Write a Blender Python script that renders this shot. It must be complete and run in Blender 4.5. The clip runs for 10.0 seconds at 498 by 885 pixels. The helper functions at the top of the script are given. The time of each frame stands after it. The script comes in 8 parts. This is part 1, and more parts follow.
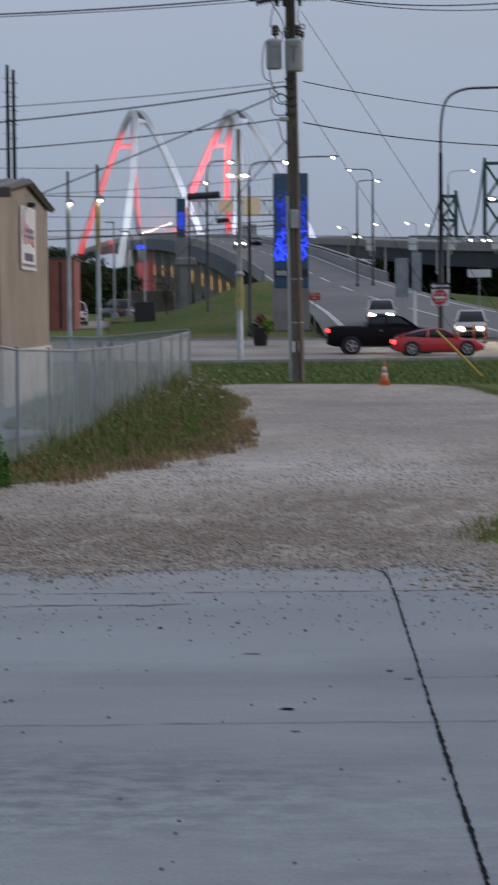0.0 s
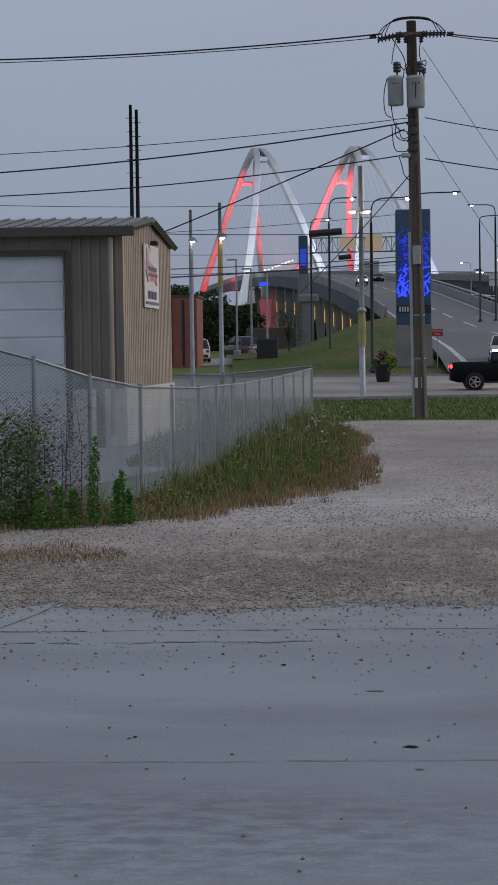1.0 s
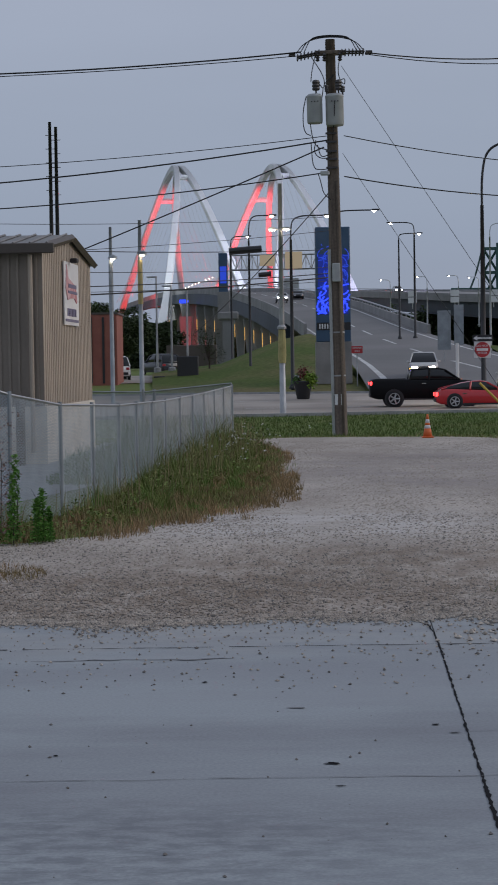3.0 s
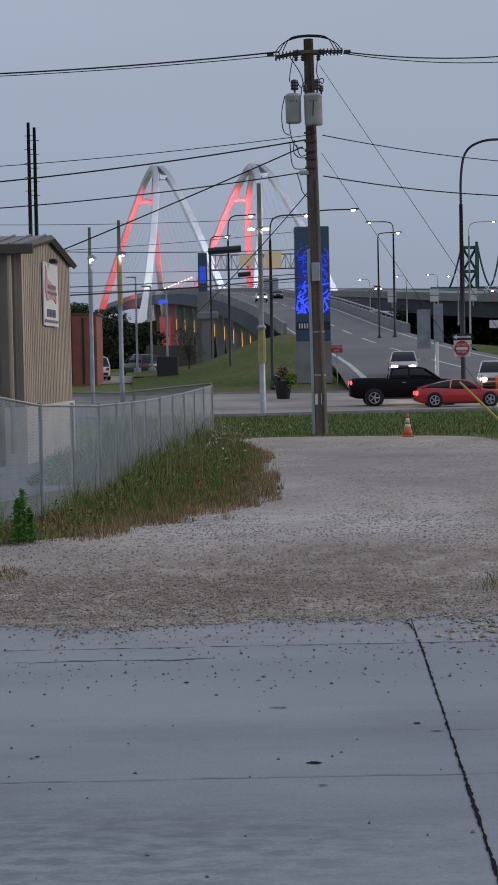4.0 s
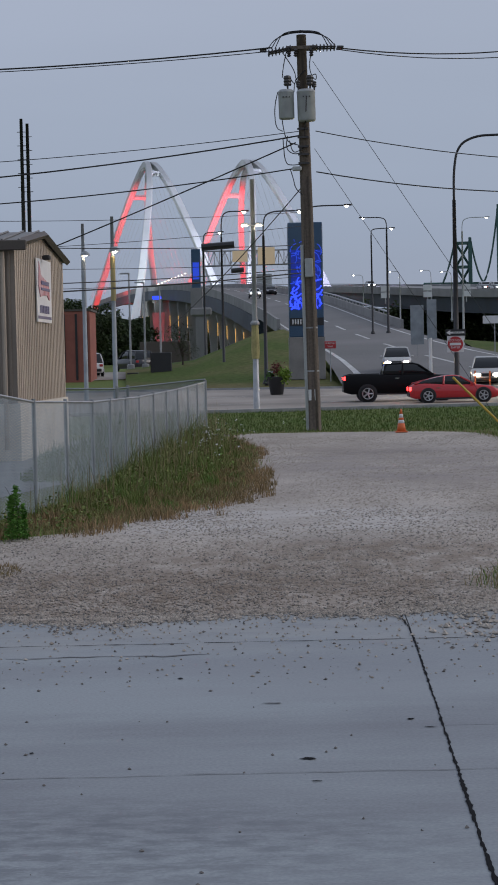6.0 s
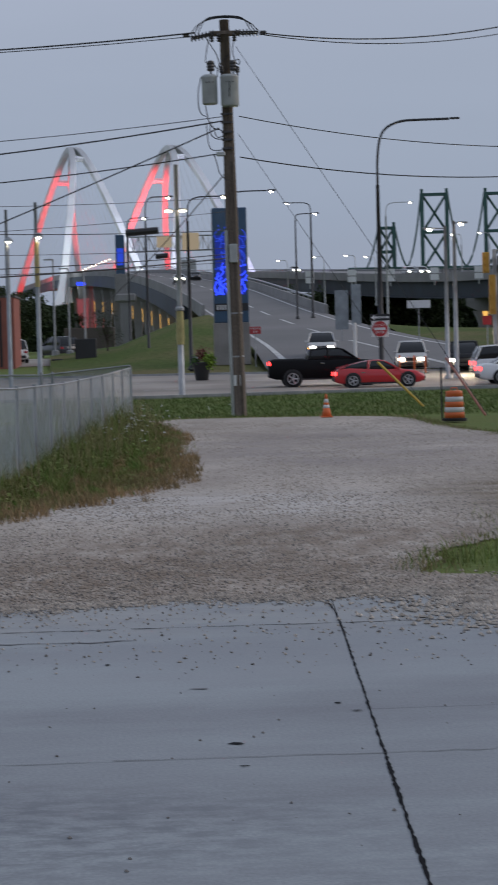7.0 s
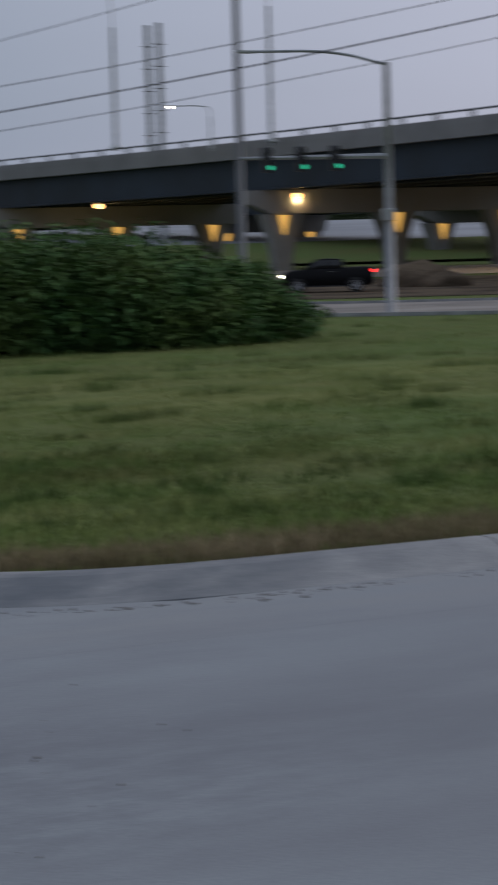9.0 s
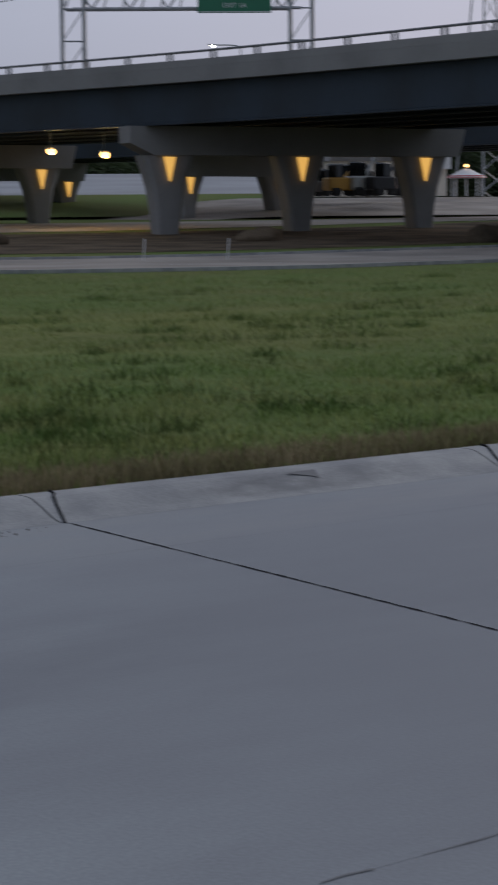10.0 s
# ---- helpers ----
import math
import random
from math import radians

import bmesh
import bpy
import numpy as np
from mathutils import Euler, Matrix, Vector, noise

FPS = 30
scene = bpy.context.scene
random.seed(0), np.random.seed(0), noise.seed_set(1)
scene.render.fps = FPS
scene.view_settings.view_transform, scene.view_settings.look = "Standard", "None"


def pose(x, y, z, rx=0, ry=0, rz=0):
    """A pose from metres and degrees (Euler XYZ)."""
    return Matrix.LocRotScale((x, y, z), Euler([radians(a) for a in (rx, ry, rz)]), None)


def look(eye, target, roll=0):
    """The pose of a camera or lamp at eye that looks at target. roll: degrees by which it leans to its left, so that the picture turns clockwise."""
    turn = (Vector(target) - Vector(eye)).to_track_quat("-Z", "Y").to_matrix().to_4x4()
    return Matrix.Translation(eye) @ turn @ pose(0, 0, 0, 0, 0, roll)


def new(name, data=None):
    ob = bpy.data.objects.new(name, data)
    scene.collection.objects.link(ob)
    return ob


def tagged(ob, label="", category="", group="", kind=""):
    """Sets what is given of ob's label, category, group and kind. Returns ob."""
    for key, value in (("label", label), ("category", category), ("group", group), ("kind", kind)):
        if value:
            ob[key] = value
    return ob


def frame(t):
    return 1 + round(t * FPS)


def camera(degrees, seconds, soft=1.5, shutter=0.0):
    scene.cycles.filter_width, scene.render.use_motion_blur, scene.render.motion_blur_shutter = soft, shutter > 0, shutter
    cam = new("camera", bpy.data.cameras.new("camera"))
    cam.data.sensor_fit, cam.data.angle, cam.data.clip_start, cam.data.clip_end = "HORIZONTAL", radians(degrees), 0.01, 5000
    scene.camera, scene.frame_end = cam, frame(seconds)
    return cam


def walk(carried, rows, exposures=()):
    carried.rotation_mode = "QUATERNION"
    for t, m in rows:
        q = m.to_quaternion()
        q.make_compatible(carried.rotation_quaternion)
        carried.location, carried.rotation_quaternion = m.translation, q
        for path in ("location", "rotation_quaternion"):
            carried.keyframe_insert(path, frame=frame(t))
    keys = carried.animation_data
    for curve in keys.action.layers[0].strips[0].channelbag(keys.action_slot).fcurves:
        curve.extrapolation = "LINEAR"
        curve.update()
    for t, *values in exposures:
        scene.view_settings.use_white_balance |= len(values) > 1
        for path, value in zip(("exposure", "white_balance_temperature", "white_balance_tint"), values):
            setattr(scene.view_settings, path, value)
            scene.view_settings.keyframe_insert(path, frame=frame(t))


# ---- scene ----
# Camera: a person standing in the street, panning from the gravel lot to the viaduct.
EYE = Vector((0.0, 0.0, 2.3))
cam = camera(13.594, 10.0, soft=1.7, shutter=0.5)


def aim(yaw, pitch, roll):
    y, p = radians(yaw), radians(pitch)
    way = Vector((-math.sin(y) * math.cos(p), math.cos(y) * math.cos(p), math.sin(p)))
    return look(EYE, EYE + way * 50.0, roll)


walk(cam, [(t, aim(y, p, r)) for t, y, p, r in [
    (0, -0.59, -3.596, -0.475),
    (0.5, 1.766, -2.678, -0.69),
    (1, 2.766, -2.556, -0.8),
    (1.5, 2.392, -2.377, -0.945),
    (2, 2.128, -2.34, -0.896),
    (2.5, 1.51, -2.251, -0.973),
    (3, 0.577, -2.114, -0.884),
    (4.5, -0, -2.152, -1.174),
    (5, 0.094, -2.199, -1.24),
    (6.5, -0.683, -2.311, -1.257),
    (7, -2.168, -2.685, -1.538),
    (7.5, -5.04, -3.238, -1.737),
    (7.8, -8.759, -3.577, -1.413),
    (8, -11.278, -3.8, -1.556),
    (8.5, -18.034, -4.396, -2.008),
    (8.7, -21.138, -4.618, -1.914),
    (9, -26.108, -4.94, -1.595),
    (9.2, -29.367, -5.202, -1.5),
    (9.5, -34.051, -5.649, -1.249),
    (10, -38.797, -6.28, -0.464),
]], exposures=[(0.0, 0.22), (0.4, 0.06), (1.0, -0.03), (1.6, 0.06), (2.5, 0.09), (3.0, 0.04), (4.5, 0.15), (6.5, 0.15), (7.5, 0.08), (8.0, -0.06), (8.5, -0.06), (9.0, -0.12), (9.5, -0.17), (10.0, -0.22)])

# ---- world and light ----
world = bpy.data.worlds.new("dusk_sky")
scene.world = world
world.use_nodes = True
wn, wl = world.node_tree.nodes, world.node_tree.links
bg = wn["Background"]
sky = wn.new("ShaderNodeTexSky")
sky.sky_type, sky.sun_disc = "NISHITA", False
sky.sun_elevation, sky.sun_rotation = radians(3.0), radians(86)
sky.air_density, sky.dust_density, sky.ozone_density = 1.0, 2.0, 2.0
wco = wn.new("ShaderNodeTexCoord")
wsep = wn.new("ShaderNodeSeparateXYZ")
wl.new(wco.outputs["Generated"], wsep.inputs[0])
wr = wn.new("ShaderNodeValToRGB")
for k, (pos, col) in enumerate([(0.0, (0.268, 0.312, 0.405, 1)), (0.06, (0.262, 0.312, 0.42, 1)), (0.17, (0.32, 0.358, 0.46, 1)), (1.0, (0.35, 0.395, 0.50, 1))]):
    e = wr.color_ramp.elements[k] if k < 2 else wr.color_ramp.elements.new(pos)
    e.position, e.color = pos, col
wl.new(wsep.outputs["Z"], wr.inputs[0])
wnoise = wn.new("ShaderNodeTexNoise")
wnoise.inputs["Scale"].default_value, wnoise.inputs["Detail"].default_value = 3.0, 3.0
wmap = wn.new("ShaderNodeMapping")
wmap.inputs["Scale"].default_value = (1, 1, 6)
wl.new(wco.outputs["Generated"], wmap.inputs[0])
wl.new(wmap.outputs[0], wnoise.inputs["Vector"])
wmr = wn.new("ShaderNodeMapRange")
wmr.inputs[3].default_value, wmr.inputs[4].default_value = 0.93, 1.07
wl.new(wnoise.outputs[0], wmr.inputs[0])
wm = wn.new("ShaderNodeVectorMath")
wm.operation = "SCALE"
wl.new(wr.outputs[0], wm.inputs[0])
wl.new(wmr.outputs[0], wm.inputs["Scale"])
wsk = wn.new("ShaderNodeVectorMath")
wsk.operation = "SCALE"
wsk.inputs["Scale"].default_value = 0.03
wl.new(sky.outputs[0], wsk.inputs[0])
wadd = wn.new("ShaderNodeVectorMath")
wl.new(wm.outputs[0], wadd.inputs[0])
wl.new(wsk.outputs[0], wadd.inputs[1])
# the sky is brighter and warmer round the set sun
wdot = wn.new("ShaderNodeVectorMath")
wdot.operation = "DOT_PRODUCT"
wdot.inputs[1].default_value = (math.sin(radians(62)), math.cos(radians(62)), 0.0)
wl.new(wco.outputs["Generated"], wdot.inputs[0])
wgl = wn.new("ShaderNodeMapRange")
wgl.inputs[1].default_value, wgl.inputs[2].default_value = 0.70, 0.97
wl.new(wdot.outputs["Value"], wgl.inputs[0])
wtint = wn.new("ShaderNodeMix")
wtint.data_type = "RGBA"
wtint.inputs["A"].default_value, wtint.inputs["B"].default_value = (1, 1, 1, 1), (1.73, 1.54, 1.52, 1)
wl.new(wgl.outputs[0], wtint.inputs["Factor"])
wmul = wn.new("ShaderNodeVectorMath")
wmul.operation = "MULTIPLY"
wl.new(wadd.outputs[0], wmul.inputs[0])
wl.new(wtint.outputs["Result"], wmul.inputs[1])
wl.new(wmul.outputs[0], bg.inputs[0])
bg.inputs[1].default_value = 1.0

sun_data = bpy.data.lights.new("sun", "SUN")
sun_data.energy, sun_data.angle, sun_data.color = 0.7, radians(40), (1.0, 0.93, 0.86)
sun = new("sun", sun_data)
sun.matrix_world = look((0, 0, 50), (-38, -3, 30))


# ---- materials ----
def material(name, col, rough=0.7, metal=0.0, vary=0.25, fine=30.0, coarse=1.2, bump=0.15, second=None, depth=0.004, random_tint=0.0, spec=0.5, stretch=None):
    m = bpy.data.materials.new(name)
    m.use_nodes = True
    n, l = m.node_tree.nodes, m.node_tree.links
    b = n["Principled BSDF"]
    b.inputs["Roughness"].default_value, b.inputs["Metallic"].default_value = rough, metal
    b.inputs["Specular IOR Level"].default_value = spec
    geo = n.new("ShaderNodeNewGeometry")
    a, c = n.new("ShaderNodeTexNoise"), n.new("ShaderNodeTexNoise")
    a.inputs["Scale"].default_value, a.inputs["Detail"].default_value = fine, 5.0
    c.inputs["Scale"].default_value, c.inputs["Detail"].default_value = coarse, 4.0
    l.new(geo.outputs["Position"], a.inputs["Vector"])
    if stretch:
        mp = n.new("ShaderNodeMapping")
        mp.inputs["Scale"].default_value = stretch
        l.new(geo.outputs["Position"], mp.inputs[0])
        l.new(mp.outputs[0], c.inputs["Vector"])
        c.inputs["Detail"].default_value = 8.0
        c.inputs["Roughness"].default_value = 0.65
    else:
        l.new(geo.outputs["Position"], c.inputs["Vector"])
    s2 = second or tuple(x * 0.72 for x in col)
    mix = n.new("ShaderNodeMix")
    mix.data_type = "RGBA"
    ramp = n.new("ShaderNodeMapRange")
    ramp.inputs[1].default_value, ramp.inputs[2].default_value = 0.38, 0.66
    l.new(c.outputs[0], ramp.inputs[0])
    l.new(ramp.outputs[0], mix.inputs["Factor"])
    mix.inputs["A"].default_value, mix.inputs["B"].default_value = (*col, 1), (*s2, 1)
    mr = n.new("ShaderNodeMapRange")
    mr.inputs[3].default_value, mr.inputs[4].default_value = 1 - vary, 1 + vary
    l.new(a.outputs[0], mr.inputs[0])
    out = mr.outputs[0]
    if random_tint:
        info = n.new("ShaderNodeObjectInfo")
        mr2 = n.new("ShaderNodeMapRange")
        mr2.inputs[3].default_value, mr2.inputs[4].default_value = 1 - random_tint, 1 + random_tint
        l.new(info.outputs["Random"], mr2.inputs[0])
        mu = n.new("ShaderNodeMath")
        mu.operation = "MULTIPLY"
        l.new(out, mu.inputs[0])
        l.new(mr2.outputs[0], mu.inputs[1])
        out = mu.outputs[0]
    sc = n.new("ShaderNodeVectorMath")
    sc.operation = "SCALE"
    l.new(mix.outputs["Result"], sc.inputs[0])
    l.new(out, sc.inputs["Scale"])
    l.new(sc.outputs[0], b.inputs["Base Color"])
    if bump:
        bp = n.new("ShaderNodeBump")
        bp.inputs["Strength"].default_value, bp.inputs["Distance"].default_value = bump, depth
        l.new(a.outputs[0], bp.inputs["Height"])
        l.new(bp.outputs[0], b.inputs["Normal"])
    return m


def stain(m, centre, size, col, amount, grain=2.0, stretch=1.0, low=0.35, high=0.62):
    """A soft-edged, broken patch of another colour on a ground material."""
    n, l = m.node_tree.nodes, m.node_tree.links
    b = n["Principled BSDF"]
    src = b.inputs["Base Color"].links[0].from_socket
    geo = n.new("ShaderNodeNewGeometry")
    mp = n.new("ShaderNodeMapping")
    mp.inputs["Location"].default_value = (-centre[0] / size[0], -centre[1] / size[1], 0)
    mp.inputs["Scale"].default_value = (1 / size[0], 1 / size[1], 0)
    l.new(geo.outputs["Position"], mp.inputs[0])
    g = n.new("ShaderNodeTexGradient")
    g.gradient_type = "SPHERICAL"
    l.new(mp.outputs[0], g.inputs[0])
    mq = n.new("ShaderNodeMapping")
    mq.inputs["Scale"].default_value = (1 / stretch, 1, 1)
    l.new(geo.outputs["Position"], mq.inputs[0])
    t = n.new("ShaderNodeTexNoise")
    t.inputs["Scale"].default_value, t.inputs["Detail"].default_value, t.inputs["Roughness"].default_value = grain, 6.0, 0.65
    l.new(mq.outputs[0], t.inputs["Vector"])
    r1 = n.new("ShaderNodeMapRange")
    r1.inputs[1].default_value, r1.inputs[2].default_value = low, high
    l.new(t.outputs[0], r1.inputs[0])
    r2 = n.new("ShaderNodeMapRange")
    r2.inputs[2].default_value, r2.inputs[4].default_value = 0.55, amount
    l.new(g.outputs["Fac"], r2.inputs[0])
    mu = n.new("ShaderNodeMath")
    mu.operation = "MULTIPLY"
    l.new(r1.outputs[0], mu.inputs[0])
    l.new(r2.outputs[0], mu.inputs[1])
    mix = n.new("ShaderNodeMix")
    mix.data_type = "RGBA"
    mix.inputs["B"].default_value = (*col, 1)
    l.new(mu.outputs[0], mix.inputs["Factor"])
    l.new(src, mix.inputs["A"])
    l.new(mix.outputs["Result"], b.inputs["Base Color"])


def leaf_material(name, col, second):
    m = material(name, col, 0.6, 0.0, 0.2, 4.0, 0.6, 0.0, second)
    n, l = m.node_tree.nodes, m.node_tree.links
    geo = n.new("ShaderNodeNewGeometry")
    mr = n.new("ShaderNodeMapRange")
    mr.inputs[3].default_value, mr.inputs[4].default_value = 0.55, 1.5
    l.new(geo.outputs["Random Per Island"], mr.inputs[0])
    b = n["Principled BSDF"]
    src = b.inputs["Base Color"].links[0].from_socket
    sc = n.new("ShaderNodeVectorMath")
    sc.operation = "SCALE"
    l.new(src, sc.inputs[0])
    l.new(mr.outputs[0], sc.inputs["Scale"])
    l.new(sc.outputs[0], b.inputs["Base Color"])
    b.inputs["Specular IOR Level"].default_value = 0.08
    return m


def glow(name, col, strength):
    m = bpy.data.materials.new(name)
    m.use_nodes = True
    b = m.node_tree.nodes["Principled BSDF"]
    b.inputs["Base Color"].default_value = (*[min(1, c) * 0.5 for c in col], 1)
    b.inputs["Emission Color"].default_value = (*col, 1)
    b.inputs["Emission Strength"].default_value = strength
    return m


def plain(name, col, rough=0.5, metal=0.0, coat=0.0):
    m = material(name, col, rough, metal, 0.06, 12.0, 0.8, 0.0, tuple(c * 0.88 for c in col))
    if coat:
        m.node_tree.nodes["Principled BSDF"].inputs["Coat Weight"].default_value = coat
    return m


M_CONC = material("street_concrete", (0.30, 0.324, 0.338), 0.62, 0, 0.3, 45, 1.0, 0.25, (0.215, 0.224, 0.24), 0.003, spec=0.35, stretch=(0.22, 0.6, 1.0))
M_CURB = material("curb_concrete", (0.36, 0.36, 0.355), 0.7, 0, 0.3, 40, 1.6, 0.25, (0.235, 0.24, 0.245), 0.003)
stain(M_CURB, (5.2, 13.6), (3.4, 1.4), (0.14, 0.155, 0.17), 0.8, 2.2, 2.5)
stain(M_CURB, (11.2, 13.15), (1.6, 0.25), (0.12, 0.12, 0.125), 0.7, 3.0, 2.0)
M_BCONC = material("bridge_concrete", (0.275, 0.268, 0.262), 0.8, 0, 0.1, 6, 0.25, 0.1, (0.215, 0.21, 0.205), 0.01)
M_GRAVEL = material("crushed_gravel", (0.50, 0.445, 0.39), 0.95, 0, 0.85, 26, 0.5, 0.8, (0.315, 0.274, 0.236), 0.015, spec=0.12, stretch=(0.55, 0.22, 1.0))
stain(M_GRAVEL, (1.7, 23.0), (4.8, 5.0), (0.19, 0.14, 0.10), 0.65, 1.1, 0.4)
stain(M_GRAVEL, (-2.6, 20.8), (5.5, 3.0), (0.21, 0.16, 0.12), 0.7, 1.5, 0.5)
stain(M_GRAVEL, (0.8, 30.0), (3.6, 4.0), (0.58, 0.55, 0.52), 0.8, 1.1, 2.5)
stain(M_GRAVEL, (6.6, 30.5), (3.6, 6.0), (0.16, 0.125, 0.075), 0.9, 1.0, 1.5)
stain(M_GRAVEL, (3.6, 46.0), (5.0, 14.0), (0.30, 0.27, 0.26), 0.7, 0.5, 2.5)
stain(M_CONC, (0.0, 18.6), (11.0, 2.6), (0.36, 0.355, 0.34), 0.75, 1.6, 2.0)
stain(M_CONC, (0.6, 15.2), (4.5, 1.6), (0.32, 0.335, 0.35), 0.5, 1.2, 3.0)
stain(M_CONC, (-1.3, 9.9), (2.9, 1.3), (0.12, 0.13, 0.147), 0.62, 8.0, 1.7, 0.42, 0.6)
stain(M_CONC, (2.6, 8.6), (3.6, 1.6), (0.16, 0.17, 0.187), 0.5, 6.0, 2.0, 0.42, 0.62)
stain(M_CONC, (10.5, 12.3), (9.0, 1.2), (0.33, 0.33, 0.325), 0.7, 1.5, 3.5)
stain(M_CONC, (7.5, 9.0), (4.0, 1.6), (0.135, 0.145, 0.16), 0.6, 1.4, 3.0)
# Broad darker tone over the right-hand slabs.
stain(M_CONC, (10.5, 7.5), (8.0, 7.0), (0.205, 0.215, 0.232), 0.85, 0.8, 3.0, 0.1, 0.4)
M_STONE = material("limestone_chip", (0.48, 0.425, 0.365), 0.9, 0, 0.3, 20, 6, 0.3, (0.27, 0.235, 0.195))
stain(M_STONE, (1.7, 23.0), (4.8, 5.0), (0.26, 0.20, 0.15), 0.6, 1.1, 0.4)
stain(M_STONE, (-2.6, 20.8), (5.5, 3.0), (0.27, 0.21, 0.16), 0.7, 1.5, 0.5)
M_DARKSTONE = material("dark_chip", (0.185, 0.17, 0.155), 0.9, 0, 0.3, 20, 6, 0.3)
M_LAWN = material("lawn_soil", (0.135, 0.185, 0.06), 0.95, 0, 0.5, 9, 0.15, 0.6, (0.15, 0.165, 0.06), 0.03, spec=0.05)
M_BANK = material("bank_grass", (0.085, 0.118, 0.036), 0.95, 0, 0.6, 3, 0.12, 0.6, (0.15, 0.135, 0.065), 0.05, spec=0.05)
M_GRASS = leaf_material("grass_blade", (0.168, 0.243, 0.066), (0.31, 0.32, 0.122))
M_VERGE = leaf_material("verge_blade", (0.08, 0.13, 0.034), (0.125, 0.155, 0.05))
stain(M_GRASS, (19.0, 33.0), (20.0, 9.0), (0.30, 0.31, 0.11), 0.75, 0.5, 3.0)
stain(M_LAWN, (19.0, 33.0), (20.0, 9.0), (0.24, 0.25, 0.09), 0.75, 0.5, 3.0)
M_DRYGRASS = leaf_material("dry_grass_blade", (0.32, 0.255, 0.15), (0.19, 0.165, 0.08))
M_WEED = leaf_material("weed_leaf", (0.115, 0.19, 0.046), (0.19, 0.195, 0.07))
M_BROWN = leaf_material("brown_grass_blade", (0.29, 0.195, 0.105), (0.19, 0.15, 0.075))
M_BUSH = leaf_material("shrub_leaf", (0.072, 0.15, 0.05), (0.135, 0.195, 0.062))
M_TREE = leaf_material("tree_leaf", (0.045, 0.062, 0.03), (0.06, 0.08, 0.035))
M_ROAD = material("road_concrete", (0.38, 0.34, 0.30), 0.8, 0, 0.15, 10, 0.15, 0.1, (0.25, 0.225, 0.20), spec=0.12)
M_RAMP = material("ramp_pavement", (0.215, 0.205, 0.20), 0.75, 0, 0.15, 4, 0.05, 0.05, (0.165, 0.16, 0.155), spec=0.2)
M_DIRT = material("bare_earth", (0.15, 0.115, 0.08), 0.95, 0, 0.5, 5, 0.3, 0.6, (0.07, 0.055, 0.04), 0.05, spec=0.05)
M_TAR = material("tar_sealant", (0.014, 0.014, 0.016), 0.9, 0, 0.2, 20, 2, 0.1, spec=0.08)
M_DARKCONC = material("scuffed_concrete", (0.17, 0.17, 0.175), 0.7, 0, 0.2, 30, 3, 0.1)
M_JOINT = plain("sawn_joint", (0.075, 0.075, 0.075), 0.9)
M_LINE = material("road_paint", (0.62, 0.62, 0.60), 0.7, 0, 0.2, 6, 0.6, 0.0)
M_POLEWOOD = material("weathered_pole_wood", (0.165, 0.13, 0.10), 0.9, 0, 0.5, 14, 1.0, 0.6, (0.085, 0.068, 0.055), 0.01, stretch=(9.0, 9.0, 0.35))
M_GALV = material("galvanised_steel", (0.42, 0.43, 0.44), 0.45, 0.6, 0.12, 20, 1.5, 0.05)
M_GREYPAINT = material("grey_enamel", (0.42, 0.44, 0.43), 0.45, 0.0, 0.1, 20, 2.5, 0.05, (0.34, 0.35, 0.35))
M_BLACK = plain("black_paint", (0.02, 0.02, 0.022), 0.45)
M_WIRE = plain("cable_black", (0.015, 0.015, 0.017), 0.6)
M_PORC = plain("dark_porcelain", (0.045, 0.04, 0.04), 0.3)
M_FLOODLIT = glow("warm_flood_lens", (1.0, 0.56, 0.2), 5.0)
M_POST = material("weathered_post_steel", (0.31, 0.34, 0.36), 0.5, 0.2, 0.15, 20, 1.5, 0.05)
# Front wall: the tan siding again, with its shaded side put into the colour.
M_SHADESIDING = material("tan_siding_shaded", (0.27, 0.225, 0.18), 0.6, 0, 0.1, 12, 0.5, 0.05, (0.21, 0.175, 0.14))
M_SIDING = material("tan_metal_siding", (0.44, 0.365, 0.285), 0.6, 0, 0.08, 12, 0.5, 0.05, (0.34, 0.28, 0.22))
M_TRIM = plain("dark_brown_trim", (0.085, 0.068, 0.055), 0.55)
M_ROOF = material("ribbed_roof_metal", (0.20, 0.185, 0.17), 0.5, 0.2, 0.1, 8, 0.7, 0.05)
M_WAINS = material("cream_masonry", (0.74, 0.68, 0.58), 0.8, 0, 0.08, 20, 1.5, 0.1, (0.66, 0.60, 0.51))
M_DOORW = material("white_door_panel", (0.78, 0.80, 0.82), 0.5, 0, 0.04, 6, 0.6, 0.03, (0.58, 0.60, 0.62))
M_LINK = material("chain_link_wire", (0.35, 0.41, 0.455), 0.55, 0.0, 0.1, 30, 2, 0.0)
M_WHITE = plain("white_sign", (0.72, 0.72, 0.72), 0.5)
M_REDSIGN = plain("red_sign", (0.45, 0.03, 0.035), 0.45)
M_REDBLOCK = material("red_brick_wall", (0.36, 0.13, 0.095), 0.85, 0, 0.15, 10, 0.8, 0.1, (0.30, 0.105, 0.08))
M_GREEN = plain("green_sign", (0.02, 0.17, 0.09), 0.45)
M_ORANGE = plain("orange_plastic", (0.75, 0.16, 0.04), 0.5)
M_GIRDER = material("dark_girder_steel", (0.042, 0.056, 0.074), 0.55, 0.1, 0.1, 3, 0.2, 0.05, (0.035, 0.042, 0.05))
M_GIRDER.node_tree.nodes["Principled BSDF"].inputs["Specular IOR Level"].default_value = 0.2
M_TOWER = material("green_bridge_steel", (0.05, 0.12, 0.105), 0.6, 0.1, 0.15, 2, 0.1, 0.0)
